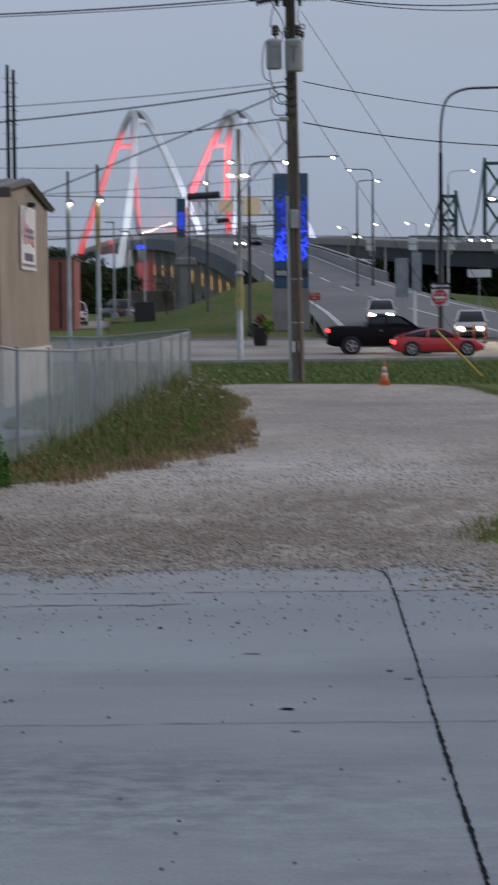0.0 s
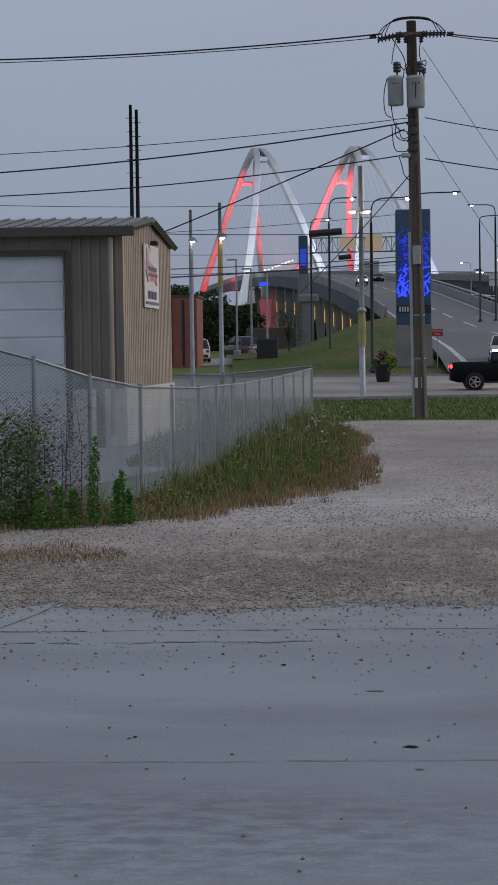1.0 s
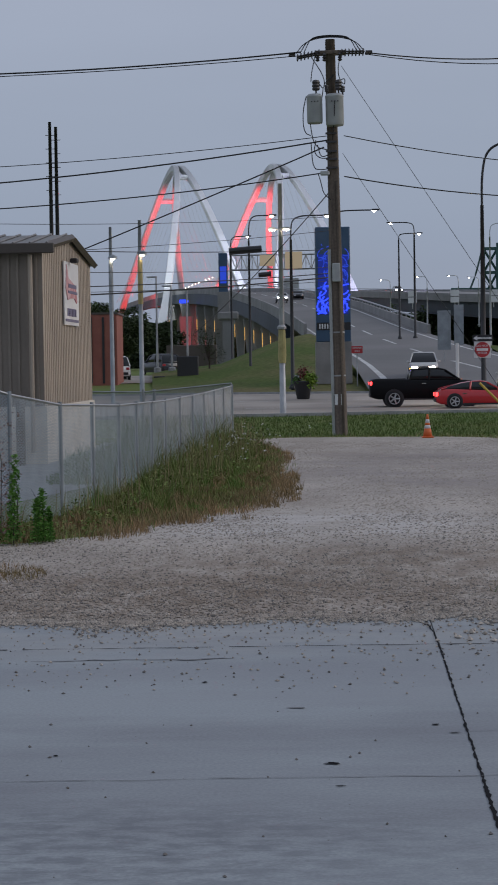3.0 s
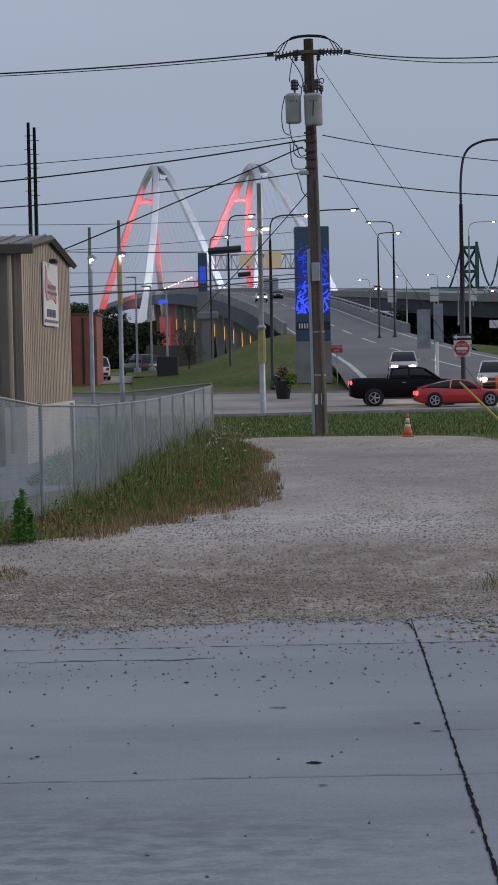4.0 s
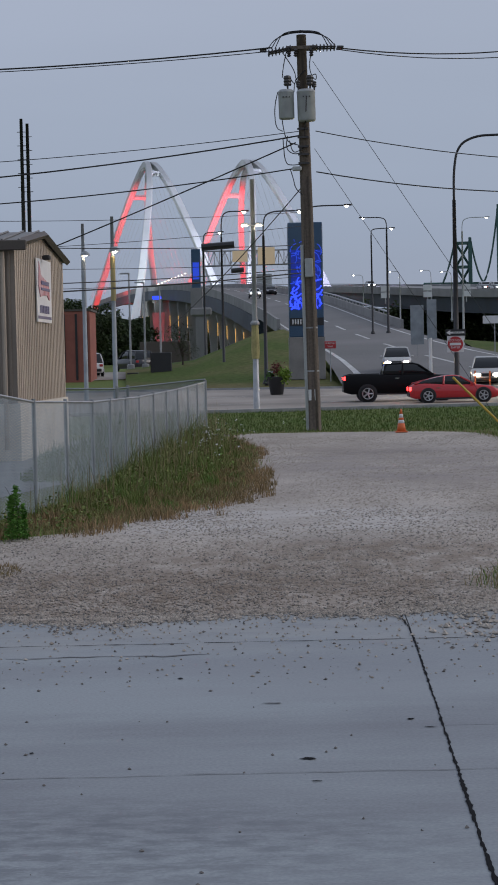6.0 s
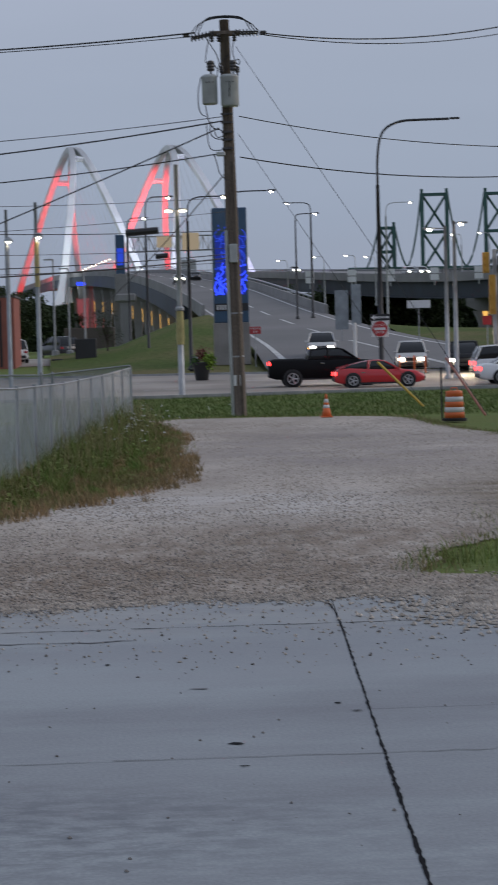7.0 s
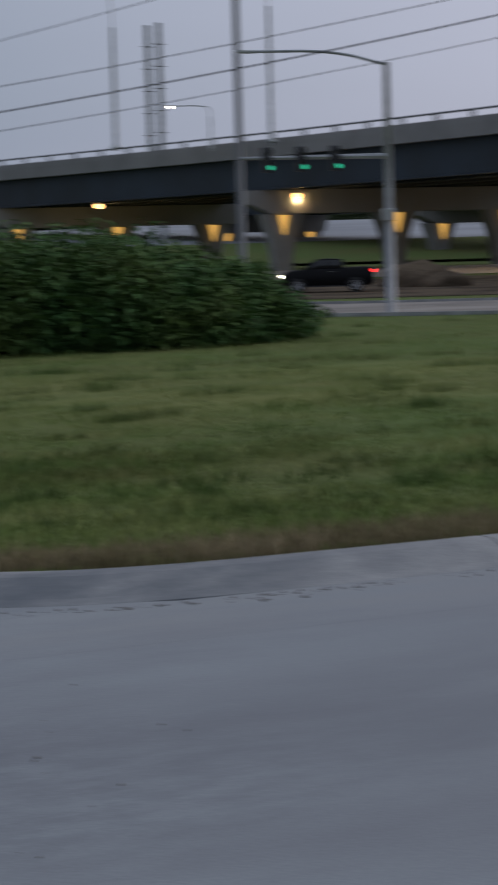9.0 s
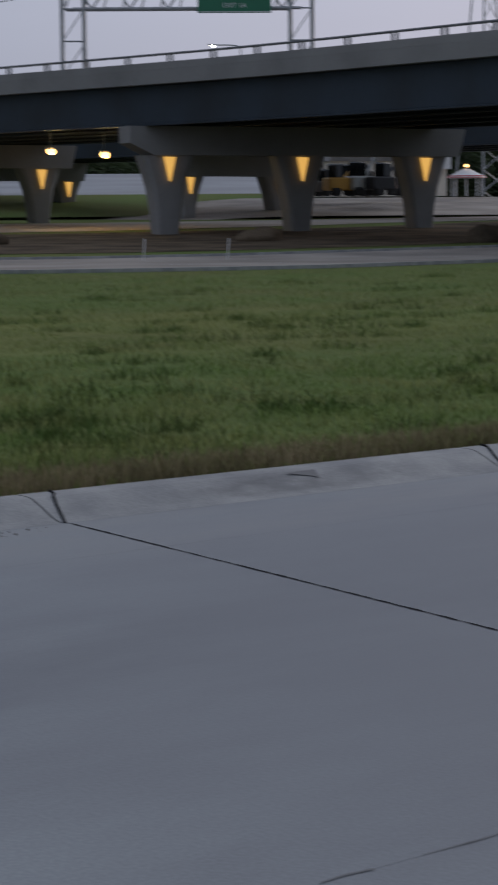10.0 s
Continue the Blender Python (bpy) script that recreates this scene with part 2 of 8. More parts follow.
M_ARCH = material("pale_arch_steel", (0.5, 0.51, 0.52), 0.45, 0.0, 0.05, 0.6, 0.05, 0.0)
M_BLUEPANEL = plain("slate_blue_panel", (0.045, 0.095, 0.165), 0.4, 0.2)
M_PYLONBASE = material("grey_stone_base", (0.28, 0.265, 0.25), 0.8, 0, 0.1, 8, 0.6, 0.1)
M_BLUEGLOW = glow("blue_led_panel", (0.03, 0.07, 1.0), 1.3)
M_BLUEDIM = glow("blue_led_dim", (0.02, 0.06, 0.6), 0.75)
M_BLUEBACK = glow("blue_backlit_panel", (0.012, 0.035, 0.42), 0.32)
M_HEAD = glow("headlight_beam", (1.0, 0.88, 0.68), 60.0)
M_TAIL = glow("tail_light", (1.0, 0.03, 0.03), 7.0)
M_AMBER = glow("amber_lamp", (1.0, 0.4, 0.06), 8.0)
M_LAMPLIT = glow("lit_street_lamp", (1.0, 0.82, 0.58), 40.0)
M_WALLLAMP = glow("warm_wall_light", (1.0, 0.55, 0.13), 0.85)
# Glow in the sign faces stands in for floodlights shining on them.
M_SIGNLIT = glow("self_lit_sign_face", (0.9, 0.70, 0.45), 0.2)
M_GREENSIG = glow("green_signal", (0.05, 1.0, 0.55), 0.6)
M_GLASS = plain("dark_car_glass", (0.012, 0.014, 0.016), 0.08)
M_TYRE = plain("tyre_rubber", (0.015, 0.015, 0.015), 0.85)
M_RAIL = plain("dull_steel_rail", (0.17, 0.175, 0.18), 0.5, 0.3)
M_RIM = plain("alloy_rim", (0.55, 0.55, 0.56), 0.3, 0.8)
M_CHROME = plain("chrome", (0.6, 0.6, 0.6), 0.15, 1.0)
M_CARBLACK = plain("black_car_paint", (0.005, 0.005, 0.006), 0.5, 0.0, 0.12)
M_CARBLACK.node_tree.nodes["Principled BSDF"].inputs["Specular IOR Level"].default_value = 0.15
M_CARBLACK.node_tree.nodes["Principled BSDF"].inputs["Coat Weight"].default_value = 0.03
M_CARRED = plain("red_car_paint", (0.58, 0.014, 0.02), 0.3, 0.0, 0.7)
M_CARWHITE = plain("white_car_paint", (0.8, 0.81, 0.82), 0.3, 0.0, 0.6)
M_CARSILVER = plain("silver_car_paint", (0.56, 0.545, 0.52), 0.3, 0.25, 0.6)
M_CARGREY = plain("dark_grey_car_paint", (0.03, 0.03, 0.033), 0.3, 0.2, 0.6)
M_YELLOW = plain("yellow_housing", (0.52, 0.28, 0.04), 0.5)
M_YELGUY = plain("yellow_guy_guard", (0.70, 0.45, 0.08), 0.5)
M_BARK = material("tree_bark", (0.07, 0.055, 0.045), 0.95, 0, 0.4, 12, 1.5, 0.5)
M_RIVER = material("far_pavement", (0.33, 0.345, 0.37), 0.7, 0, 0.08, 1.0, 0.05, 0.0)
M_FLOWER = plain("dry_flower", (0.30, 0.22, 0.20), 0.9)
M_POT = plain("dark_planter", (0.03, 0.03, 0.032), 0.6)
M_LIME = leaf_material("lime_foliage", (0.22, 0.32, 0.05), (0.14, 0.25, 0.05))
M_REDLEAF = leaf_material("red_foliage", (0.22, 0.05, 0.06), (0.12, 0.07, 0.05))


# ---- building blocks ----
def finish(name, bm, mats, smooth=False):
    me = bpy.data.meshes.new(name)
    bm.to_mesh(me)
    bm.free()
    for m in (mats if isinstance(mats, (list, tuple)) else [mats]):
        me.materials.append(m)
    if smooth:
        me.shade_smooth()
    return me


def part(name, bm, mat, parent=None, label="", smooth=False):
    ob = new(name, finish(name, bm, mat, smooth))
    if parent:
        ob.parent = parent
        ob.matrix_parent_inverse = parent.matrix_world.inverted() if parent.parent is None else (parent.parent.matrix_world @ parent.matrix_basis).inverted()
        ob.matrix_parent_inverse = Matrix.Identity(4)
    if label:
        tagged(ob, label)
    return ob


def thing(name, label, category, m=None, group="", kind=""):
    ob = new(name)
    ob.empty_display_size = 0.2
    if m is not None:
        ob.matrix_basis = m
    return tagged(ob, label, category, group, kind)


def box(bm, c, s, m=None, bevel=0.0):
    r = bmesh.ops.create_cube(bm, size=1.0)
    vs = r["verts"]
    bmesh.ops.scale(bm, vec=s, verts=vs)
    if bevel:
        es = list({e for v in vs for e in v.link_edges})
        g = bmesh.ops.bevel(bm, geom=es, offset=bevel, segments=1, affect="EDGES")
        vs = g["verts"]
    bmesh.ops.translate(bm, vec=c, verts=vs)
    if m is not None:
        bmesh.ops.transform(bm, matrix=m, verts=vs)
    return vs


def boxm(c, s, m=None, bevel=0.0):
    bm = bmesh.new()
    box(bm, c, s, m, bevel)
    return bm


def tube(bm, pts, rad, seg=8, caps=True):
    pts = [Vector(p) for p in pts]
    rads = rad if isinstance(rad, (list, tuple)) else [rad] * len(pts)
    rings = []
    for k, p in enumerate(pts):
        d = (pts[min(k + 1, len(pts) - 1)] - pts[max(k - 1, 0)]).normalized()
        ref = Vector((0, 0, 1)) if abs(d.z) < 0.95 else Vector((1, 0, 0))
        u = d.cross(ref).normalized()
        v = d.cross(u)
        rings.append([bm.verts.new(p + rads[k] * (math.cos(2 * math.pi * i / seg) * u + math.sin(2 * math.pi * i / seg) * v)) for i in range(seg)])
    for a, b in zip(rings, rings[1:]):
        for i in range(seg):
            bm.faces.new((a[i], a[(i + 1) % seg], b[(i + 1) % seg], b[i]))
    if caps:
        bm.faces.new(rings[0])
        bm.faces.new(rings[-1][::-1])
    return bm


def tubem(pts, rad, seg=8):
    return tube(bmesh.new(), pts, rad, seg)


def lathe(bm, profile, seg=16, c=(0, 0, 0)):
    rings = [[bm.verts.new((c[0] + r * math.cos(2 * math.pi * i / seg), c[1] + r * math.sin(2 * math.pi * i / seg), c[2] + z)) for i in range(seg)] for r, z in profile]
    for a, b in zip(rings, rings[1:]):
        for i in range(seg):
            bm.faces.new((a[i], a[(i + 1) % seg], b[(i + 1) % seg], b[i]))
    bm.faces.new(rings[0][::-1])
    bm.faces.new(rings[-1])
    return bm


def prism(bm, outline, y0, y1):
    """Extrudes an x-z outline along y."""
    a = [bm.verts.new((x, y0, z)) for x, z in outline]
    b = [bm.verts.new((x, y1, z)) for x, z in outline]
    n = len(outline)
    bm.faces.new(a)
    bm.faces.new(b[::-1])
    for i in range(n):
        bm.faces.new((a[i], b[i], b[(i + 1) % n], a[(i + 1) % n]))
    bmesh.ops.recalc_face_normals(bm, faces=bm.faces)
    return bm


def sheet(outline, z=0.0, thick=0.0):
    """A flat slab from a plan outline."""
    bm = bmesh.new()
    vs = [bm.verts.new((p[0], p[1], p[2] if len(p) > 2 else z)) for p in outline]
    f = bm.faces.new(vs)
    if f.normal.z < 0:
        f.normal_flip()
    bmesh.ops.recalc_face_normals(bm, faces=[f])
    f.normal_update()
    if f.normal.z < 0:
        f.normal_flip()
    if thick:
        g = bmesh.ops.extrude_face_region(bm, geom=[f])
        bmesh.ops.translate(bm, vec=(0, 0, -thick), verts=[v for v in g["geom"] if isinstance(v, bmesh.types.BMVert)])
        bmesh.ops.recalc_face_normals(bm, faces=bm.faces)
    return bm


def at(bearing, reach):
    return reach * math.sin(radians(bearing)), reach * math.cos(radians(bearing))


def rise(r):
    """Height of the land at a distance from the street."""
    return float(np.interp(r, [0, 95, 104, 126, 160, 250, 400, 4000], [0, 0, 0.08, 0.52, 1.45, 2.0, 2.0, 2.0]))


def land(x, y):
    return rise(math.hypot(x, y))


def ribbon(left, right, lift=0.03, steps=6):
    """A surface between two plan lines that follows the land (or carries its own heights)."""
    bm = bmesh.new()
    rows = []
    for a, b in zip(left, right):
        row = []
        for k in range(steps + 1):
            s = k / steps
            p = [a[i] * (1 - s) + b[i] * s for i in range(len(a))]
            z = p[2] if len(p) > 2 else land(p[0], p[1])
            row.append(bm.verts.new((p[0], p[1], z + lift)))
        rows.append(row)
    for a, b in zip(rows, rows[1:]):
        for k in range(steps):
            bm.faces.new((a[k], a[k + 1], b[k + 1], b[k]))
    bmesh.ops.recalc_face_normals(bm, faces=bm.faces)
    if sum(f.normal.z for f in bm.faces) < 0:
        bmesh.ops.reverse_faces(bm, faces=bm.faces)
    return bm


def resample(line, n):
    pts = [Vector(p) for p in line]
    acc = [0.0]
    for a, b in zip(pts, pts[1:]):
        acc.append(acc[-1] + (b - a).length)
    out = []
    for k in range(n):
        s = acc[-1] * k / (n - 1)
        i = max(0, min(len(pts) - 2, int(np.searchsorted(acc, s)) - 1))
        f = (s - acc[i]) / max(1e-6, acc[i + 1] - acc[i])
        out.append(tuple(pts[i].lerp(pts[i + 1], f)))
    return out


def smooth_line(line, rounds=2):
    for _ in range(rounds):
        out = [line[0]]
        for a, b in zip(line, line[1:]):
            out.append(tuple(0.75 * p + 0.25 * q for p, q in zip(a, b)))
            out.append(tuple(0.25 * p + 0.75 * q for p, q in zip(a, b)))
        out.append(line[-1])
        line = out
    return line


def inside(x, y, poly):
    c, j = False, len(poly) - 1
    for i in range(len(poly)):
        if (poly[i][1] > y) != (poly[j][1] > y) and x < (poly[j][0] - poly[i][0]) * (y - poly[i][1]) / (poly[j][1] - poly[i][1]) + poly[i][0]:
            c = not c
        j = i
    return c


def blades(name, mat, spots, height, width, lean, rng, parent=None):
    """Grass: two-segment blades at given spots (x, y, z, size)."""
    n = len(spots)
    s = np.array(spots, dtype=float)
    a = rng.uniform(0, 2 * math.pi, n)
    h = height * s[:, 3] * rng.uniform(0.55, 1.3, n)
    w = width * rng.uniform(0.7, 1.3, n)
    l = lean * h * rng.uniform(0.2, 1.2, n)
    d = rng.uniform(0, 2 * math.pi, n)
    ax, ay = np.cos(a) * w, np.sin(a) * w
    base = s[:, :3]
    v = np.zeros((n, 5, 3))
    v[:, 0] = base + np.stack([-ax, -ay, 0 * ax], 1)
    v[:, 1] = base + np.stack([ax, ay, 0 * ax], 1)
    mid = base + np.stack([np.cos(d) * l * 0.35, np.sin(d) * l * 0.35, h * 0.6], 1)
    v[:, 2] = mid + np.stack([ax * 0.75, ay * 0.75, 0 * ax], 1)
    v[:, 3] = mid + np.stack([-ax * 0.75, -ay * 0.75, 0 * ax], 1)
    v[:, 4] = base + np.stack([np.cos(d) * l, np.sin(d) * l, h], 1)
    faces = []
    for k in range(n):
        o = 5 * k
        faces.append((o, o + 1, o + 2, o + 3))
        faces.append((o + 3, o + 2, o + 4))
    me = bpy.data.meshes.new(name)
    me.from_pydata(v.reshape(-1, 3).tolist(), [], faces)
    me.materials.append(mat)
    return new(name, me)


def leaves(name, mat, centers, size, rng, droop=0.3):
    """Many small folded leaves at the given points."""
    n = len(centers)
    c = np.array(centers, dtype=float)
    a = rng.uniform(0, 2 * math.pi, n)
    tilt = rng.uniform(-0.9, 0.6, n) - droop
    s = size * rng.uniform(0.6, 1.35, n)
    fx, fy, fz = np.cos(a) * np.cos(tilt), np.sin(a) * np.cos(tilt), np.sin(tilt)
    f = np.stack([fx, fy, fz], 1)
    side = np.stack([-np.sin(a), np.cos(a), rng.uniform(-0.4, 0.4, n)], 1)
    v = np.zeros((n, 6, 3))
    f, sd = f * s[:, None], side * s[:, None]
    up = np.zeros((n, 3))
    up[:, 2] = s * 0.12
    v[:, 0] = c
    v[:, 1] = c + f * 0.3 + sd * 0.42 + up
    v[:, 2] = c + f * 0.7 + sd * 0.30 + up
    v[:, 3] = c + f * 1.05
    v[:, 4] = c + f * 0.7 - sd * 0.30 + up
    v[:, 5] = c + f * 0.3 - sd * 0.42 + up
    faces = []
    for k in range(n):
        o = 6 * k
        faces += [(o, o + 1, o + 2, o + 3), (o, o + 3, o + 4, o + 5)]
    me = bpy.data.meshes.new(name)
    me.from_pydata(v.reshape(-1, 3).tolist(), [], faces)
    me.materials.append(mat)
    return new(name, me)


def lettering(text, size, m, mat, parent, name="lettering"):
    cu = bpy.data.curves.new(name, "FONT")
    cu.body, cu.size, cu.align_x, cu.align_y, cu.extrude = text, size, "CENTER", "CENTER", 0.002
    tmp = bpy.data.objects.new("tmp_text", cu)
    scene.collection.objects.link(tmp)
    bpy.context.view_layer.update()
    me = bpy.data.meshes.new_from_object(tmp.evaluated_get(bpy.context.evaluated_depsgraph_get()))
    bpy.data.objects.remove(tmp)
    me.materials.clear()
    me.materials.append(mat)
    me.name = name
    ob = new(name, me)
    ob.parent = parent
    ob.matrix_basis = m
    return ob


UPRIGHT = pose(0, 0, 0, 90, 0, 0)

# ---- ground ----
LOT = [(-9.0, 18.7), (-9.0, 26.3), (-4.6, 26.6), (-3.4, 27.2), (-2.5, 28.0), (-1.8, 30.4), (-0.8, 32.6), (-0.1, 36.4), (0.2, 45.0), (0.0, 54.4), (-0.9, 65.7),
       (2.1, 65.6), (7.2, 63.9), (7.2, 57.0), (7.6, 51.5), (8.8, 48.6), (11.0, 47.8), (11.4, 44.5), (10.2, 41.0), (8.8, 37.0), (7.0, 33.2), (5.7, 30.8), (4.7, 29.3), (5.6, 26.7), (4.2, 24.6), (2.9, 22.5), (2.45, 20.7), (2.7, 20.2), (4.1, 19.7), (3.7, 17.3), (2.9, 17.9), (2.2, 18.9), (1.3, 18.8), (0.3, 19.1), (-1.5, 18.8), (-3.0, 19.2), (-6.0, 18.8)]


def lawn_height(x, y):
    z = land(x, y)
    if y > 13.5 and x > 3.6:
        z += 0.14 * min(1.0, (x - 3.6) / 0.8) * max(min(1.0, max(0.0, 1 - (y - 14.5) / 4.5)), min(1.0, max(0.0, (x - 10.5) / 4)) * max(0.0, 1 - max(0.0, y - 30) / 30))
    if y > 19 and x < -3.0:
        z += 0.22 * min(1.0, max(0.0, (-3.0 - x) / 4.0)) * max(0.0, 1 - abs(y - 32) / 5)
    return z


def make_ground():
    bm = bmesh.new()
    ang = [math.radians(a) for a in list(range(-180, -20, 8)) + [a * 0.5 for a in range(-40, 131)] + list(range(68, 180, 8))]
    rad = [0.5, 4, 8, 11, 12.6, 13.6, 14.5, 15.2, 16, 16.7, 17.5, 18.2, 19, 21, 24, 28, 33, 39, 46, 54, 63, 72, 82, 92, 98, 104, 112, 120, 126, 135, 145, 160, 190, 250, 400, 900, 2000, 4200]
    rows = []
    for r in rad:
        row = []
        for a in ang:
            x, y = r * math.sin(a), r * math.cos(a)
            z = lawn_height(x, y) - (0.008 if y > 20.5 else 0.03)
            if y < 13.55 or (y < 19.6 and x < float(np.interp(y, [13.5, 14.1, 14.8, 15.7, 17.5, 19.6], [6.1, 5.0, 4.35, 3.85, 3.95, 4.2]))):
                z = -0.12
            row.append(bm.verts.new((x, y, z)))
        rows.append(row)
    n = len(ang)
    for a, b in zip(rows, rows[1:]):
        for k in range(n):
            bm.faces.new((a[k], b[k], b[(k + 1) % n], a[(k + 1) % n]))
    c = bm.verts.new((0, 0, -0.12))
    for k in range(n):
        bm.faces.new((c, rows[0][k], rows[0][(k + 1) % n]))
    bmesh.ops.recalc_face_normals(bm, faces=bm.faces)
    if sum(f.normal.z for f in bm.faces) < 0:
        bmesh.ops.reverse_faces(bm, faces=bm.faces)
    ob = part("ground", bm, M_LAWN, None, "", True)
    tagged(ob, "mown grassy land with bare patches", "ground", kind="structure")


make_ground()

# street slabs: panels divided by sawn joints; apron towards the lot
street = thing("street", "worn grey concrete street with sealed joints and dusty wheel tracks", "street", kind="structure")
XS = [-34.0, -26.3, -18.6, -11.0, -6.2, 1.18, 8.5, 13.7, 19.0, 26.3, 34.0, 46.0, 60.0]
YS = [-14.0, -7.2, -0.9, 5.3, 11.55]
GAP = 0.003


def joint_x(x, y):
    """Joints run square to the street but for two that wander."""
    if x == 1.18:
        return 1.06 + (y - 9.14) * 0.0374
    if x == 8.5:
        return 7.87 + (y - 5) * 0.098
    return x


def slab(xa, xb, ya, yb):
    g = GAP / 2
    pts = [(joint_x(xa, ya) + g, ya + g), (joint_x(xb, ya) - g, ya + g), (joint_x(xb, yb) - g, yb - g), (joint_x(xa, yb) + g, yb - g)]
    part("slab", sheet(pts, 0.0, 0.2), M_CONC, street)


for xa, xb in zip(XS, XS[1:]):
    for ya, yb in zip(YS, YS[1:]):
        slab(xa, xb, ya, yb)
    slab(xa, xb, 11.55, 12.955 if xa >= 1.0 else 17.0)
APRON = [(1.205, 12.963), (1.358, 16.995), (4.0, 16.995), (3.14, 16.2), (3.27, 15.2), (3.62, 14.38), (4.35, 13.56), (5.8, 12.955)]
part("slab", sheet(APRON, 0.0, 0.2), M_CONC, street)
part("slab", sheet([(-34, 17.01), (-34, 19.6), (-9, 20.2), (-2.4, 20.3), (0, 20.3), (1.46, 20.3), (1.348, 17.01)], -0.003, 0.2), M_CONC, street)
part("slab", sheet([(1.358, 17.01), (1.47, 20.3), (2.33, 20.3), (3.7, 19.9), (3.55, 17.01)], -0.003, 0.2), M_CONC, street)
part("sub_base", boxm((10, 0, -0.115), (110, 60, 0.02)), M_JOINT, street, "dark joint filler")


def crack_line(pts, w, mat, name="joint_seal"):
    rng = random.Random(5)
    line = resample(pts, 140)
    bm = bmesh.new()
    prev = None
    for k, p in enumerate(line):
        ww = w(k / 139) * rng.uniform(0.45, 1.7)
        o = rng.uniform(-0.004, 0.004)
        a, b = bm.verts.new((p[0] - ww + o, p[1], 0.004)), bm.verts.new((p[0] + ww + o, p[1], 0.004))
        if prev:
            bm.faces.new((prev[0], prev[1], b, a))
        prev = (a, b)
    return part(name, bm, mat, street)


crack_line([(0.905, 5.0), (1.06, 9.14), (1.148, 11.5)], lambda s: 0.009, M_TAR)
crack_line([(1.148, 11.5), (1.235, 13.8), (1.352, 17.0), (1.37, 17.7), (1.36, 18.4), (1.46, 19.5)], lambda s: 0.007, M_TAR)
crack_line([(7.9, 5.3), (8.16, 8.0), (8.44, 10.8), (8.64, 12.9)], lambda s: 0.008, M_TAR)


def cross_joint(x0, x1, y, w, mat, wob=0.01):
    rng = random.Random(9)
    bm = bmesh.new()
    prev = None
    k = int((x1 - x0) / 0.12)
    for i in range(k + 1):
        x = x0 + (x1 - x0) * i / k
        ww = w * rng.uniform(0.3, 1.5)
        o = rng.uniform(-wob, wob)
        a, b = bm.verts.new((x, y - ww + o, 0.0045)), bm.verts.new((x, y + ww + o, 0.0045))
        if prev and rng.random() > 0.03:
            bm.faces.new((prev[0], a, b, prev[1]))
        prev = (a, b)
    part("joint_seal", bm, mat, street)


cross_joint(-7.0, 3.5, 17.0, 0.013, M_TAR)
cross_joint(-7.0, 3.0, 11.55, 0.005, M_DARKCONC, 0.02)
cross_joint(3.0, 16.0, 5.3, 0.007, M_DARKCONC)
cross_joint(-4.0, -0.3, 16.3, 0.02, M_DARKCONC, 0.05)
for bx, by, bw, bd in ((0.16, 13.92, 0.16, 0.05), (1.02, 13.2, 0.07, 0.06), (1.12, 12.9, 0.08, 0.03), (0.33, 11.95, 0.11, 0.07), (0.36, 11.3, 0.06, 0.03), (0.92, 18.35, 0.09, 0.06), (-1.3, 12.3, 0.04, 0.04), (-0.5, 15.1, 0.05, 0.06)):
    rng_ = random.Random(int(by * 100))
    bw, bd = bw * 0.6, bd * 0.6
    pts_ = [(bx + bw * math.cos(a * 0.63) * rng_.uniform(0.4, 1), by + bd * math.sin(a * 0.63) * rng_.uniform(0.4, 1)) for a in range(10)]
    part("litter", sheet(pts_, 0.006), M_DARKCONC if bw > 0.09 else M_TAR, street, "dark patch of dirt")
crack_line([(-3.1, 16.4), (-2.75, 18.2), (-2.6, 19.4)], lambda s: 0.006, M_JOINT)

# rolled curb along the lawn, curving in at the driveway
CURB = smooth_line([(3.15, 17.5), (3.12, 16.3), (3.25, 15.2), (3.6, 14.35), (4.3, 13.55), (5.6, 12.96), (8.0, 12.93)], 2) + [(8.58, 12.93)]
CURB2 = [(8.60, 12.93), (13.33, 12.93)]
CURB3 = [(13.35, 12.93), (20, 12.93), (30, 12.93), (45, 12.93), (60, 12.93)]


def curb_piece(line, taper=False):
    prof = [(0.0, 0.0), (0.12, 0.03), (0.28, 0.10), (0.40, 0.145), (0.48, 0.155), (0.62, 0.155), (0.66, 0.10), (0.66, -0.15), (0.0, -0.15)]
    bm = bmesh.new()
    rows = []
    for k, p in enumerate(line):
        a, b = line[max(k - 1, 0)], line[min(k + 1, len(line) - 1)]
        d = Vector((b[0] - a[0], b[1] - a[1])).normalized()
        nrm = Vector((-d.y, d.x))
        h = min(1.0, 0.02 + k / 9) if taper else 1.0
        rows.append([bm.verts.new((p[0] + nrm.x * u, p[1] + nrm.y * u, (z if z < 0 else z * h) + 0.001)) for u, z in prof])
    n = len(prof)
    for a, b in zip(rows, rows[1:]):
        for k in range(n):
            bm.faces.new((a[k], a[(k + 1) % n], b[(k + 1) % n], b[k]))
    bm.faces.new(rows[0])
    bm.faces.new(rows[-1][::-1])
    bmesh.ops.recalc_face_normals(bm, faces=bm.faces)
    return bm


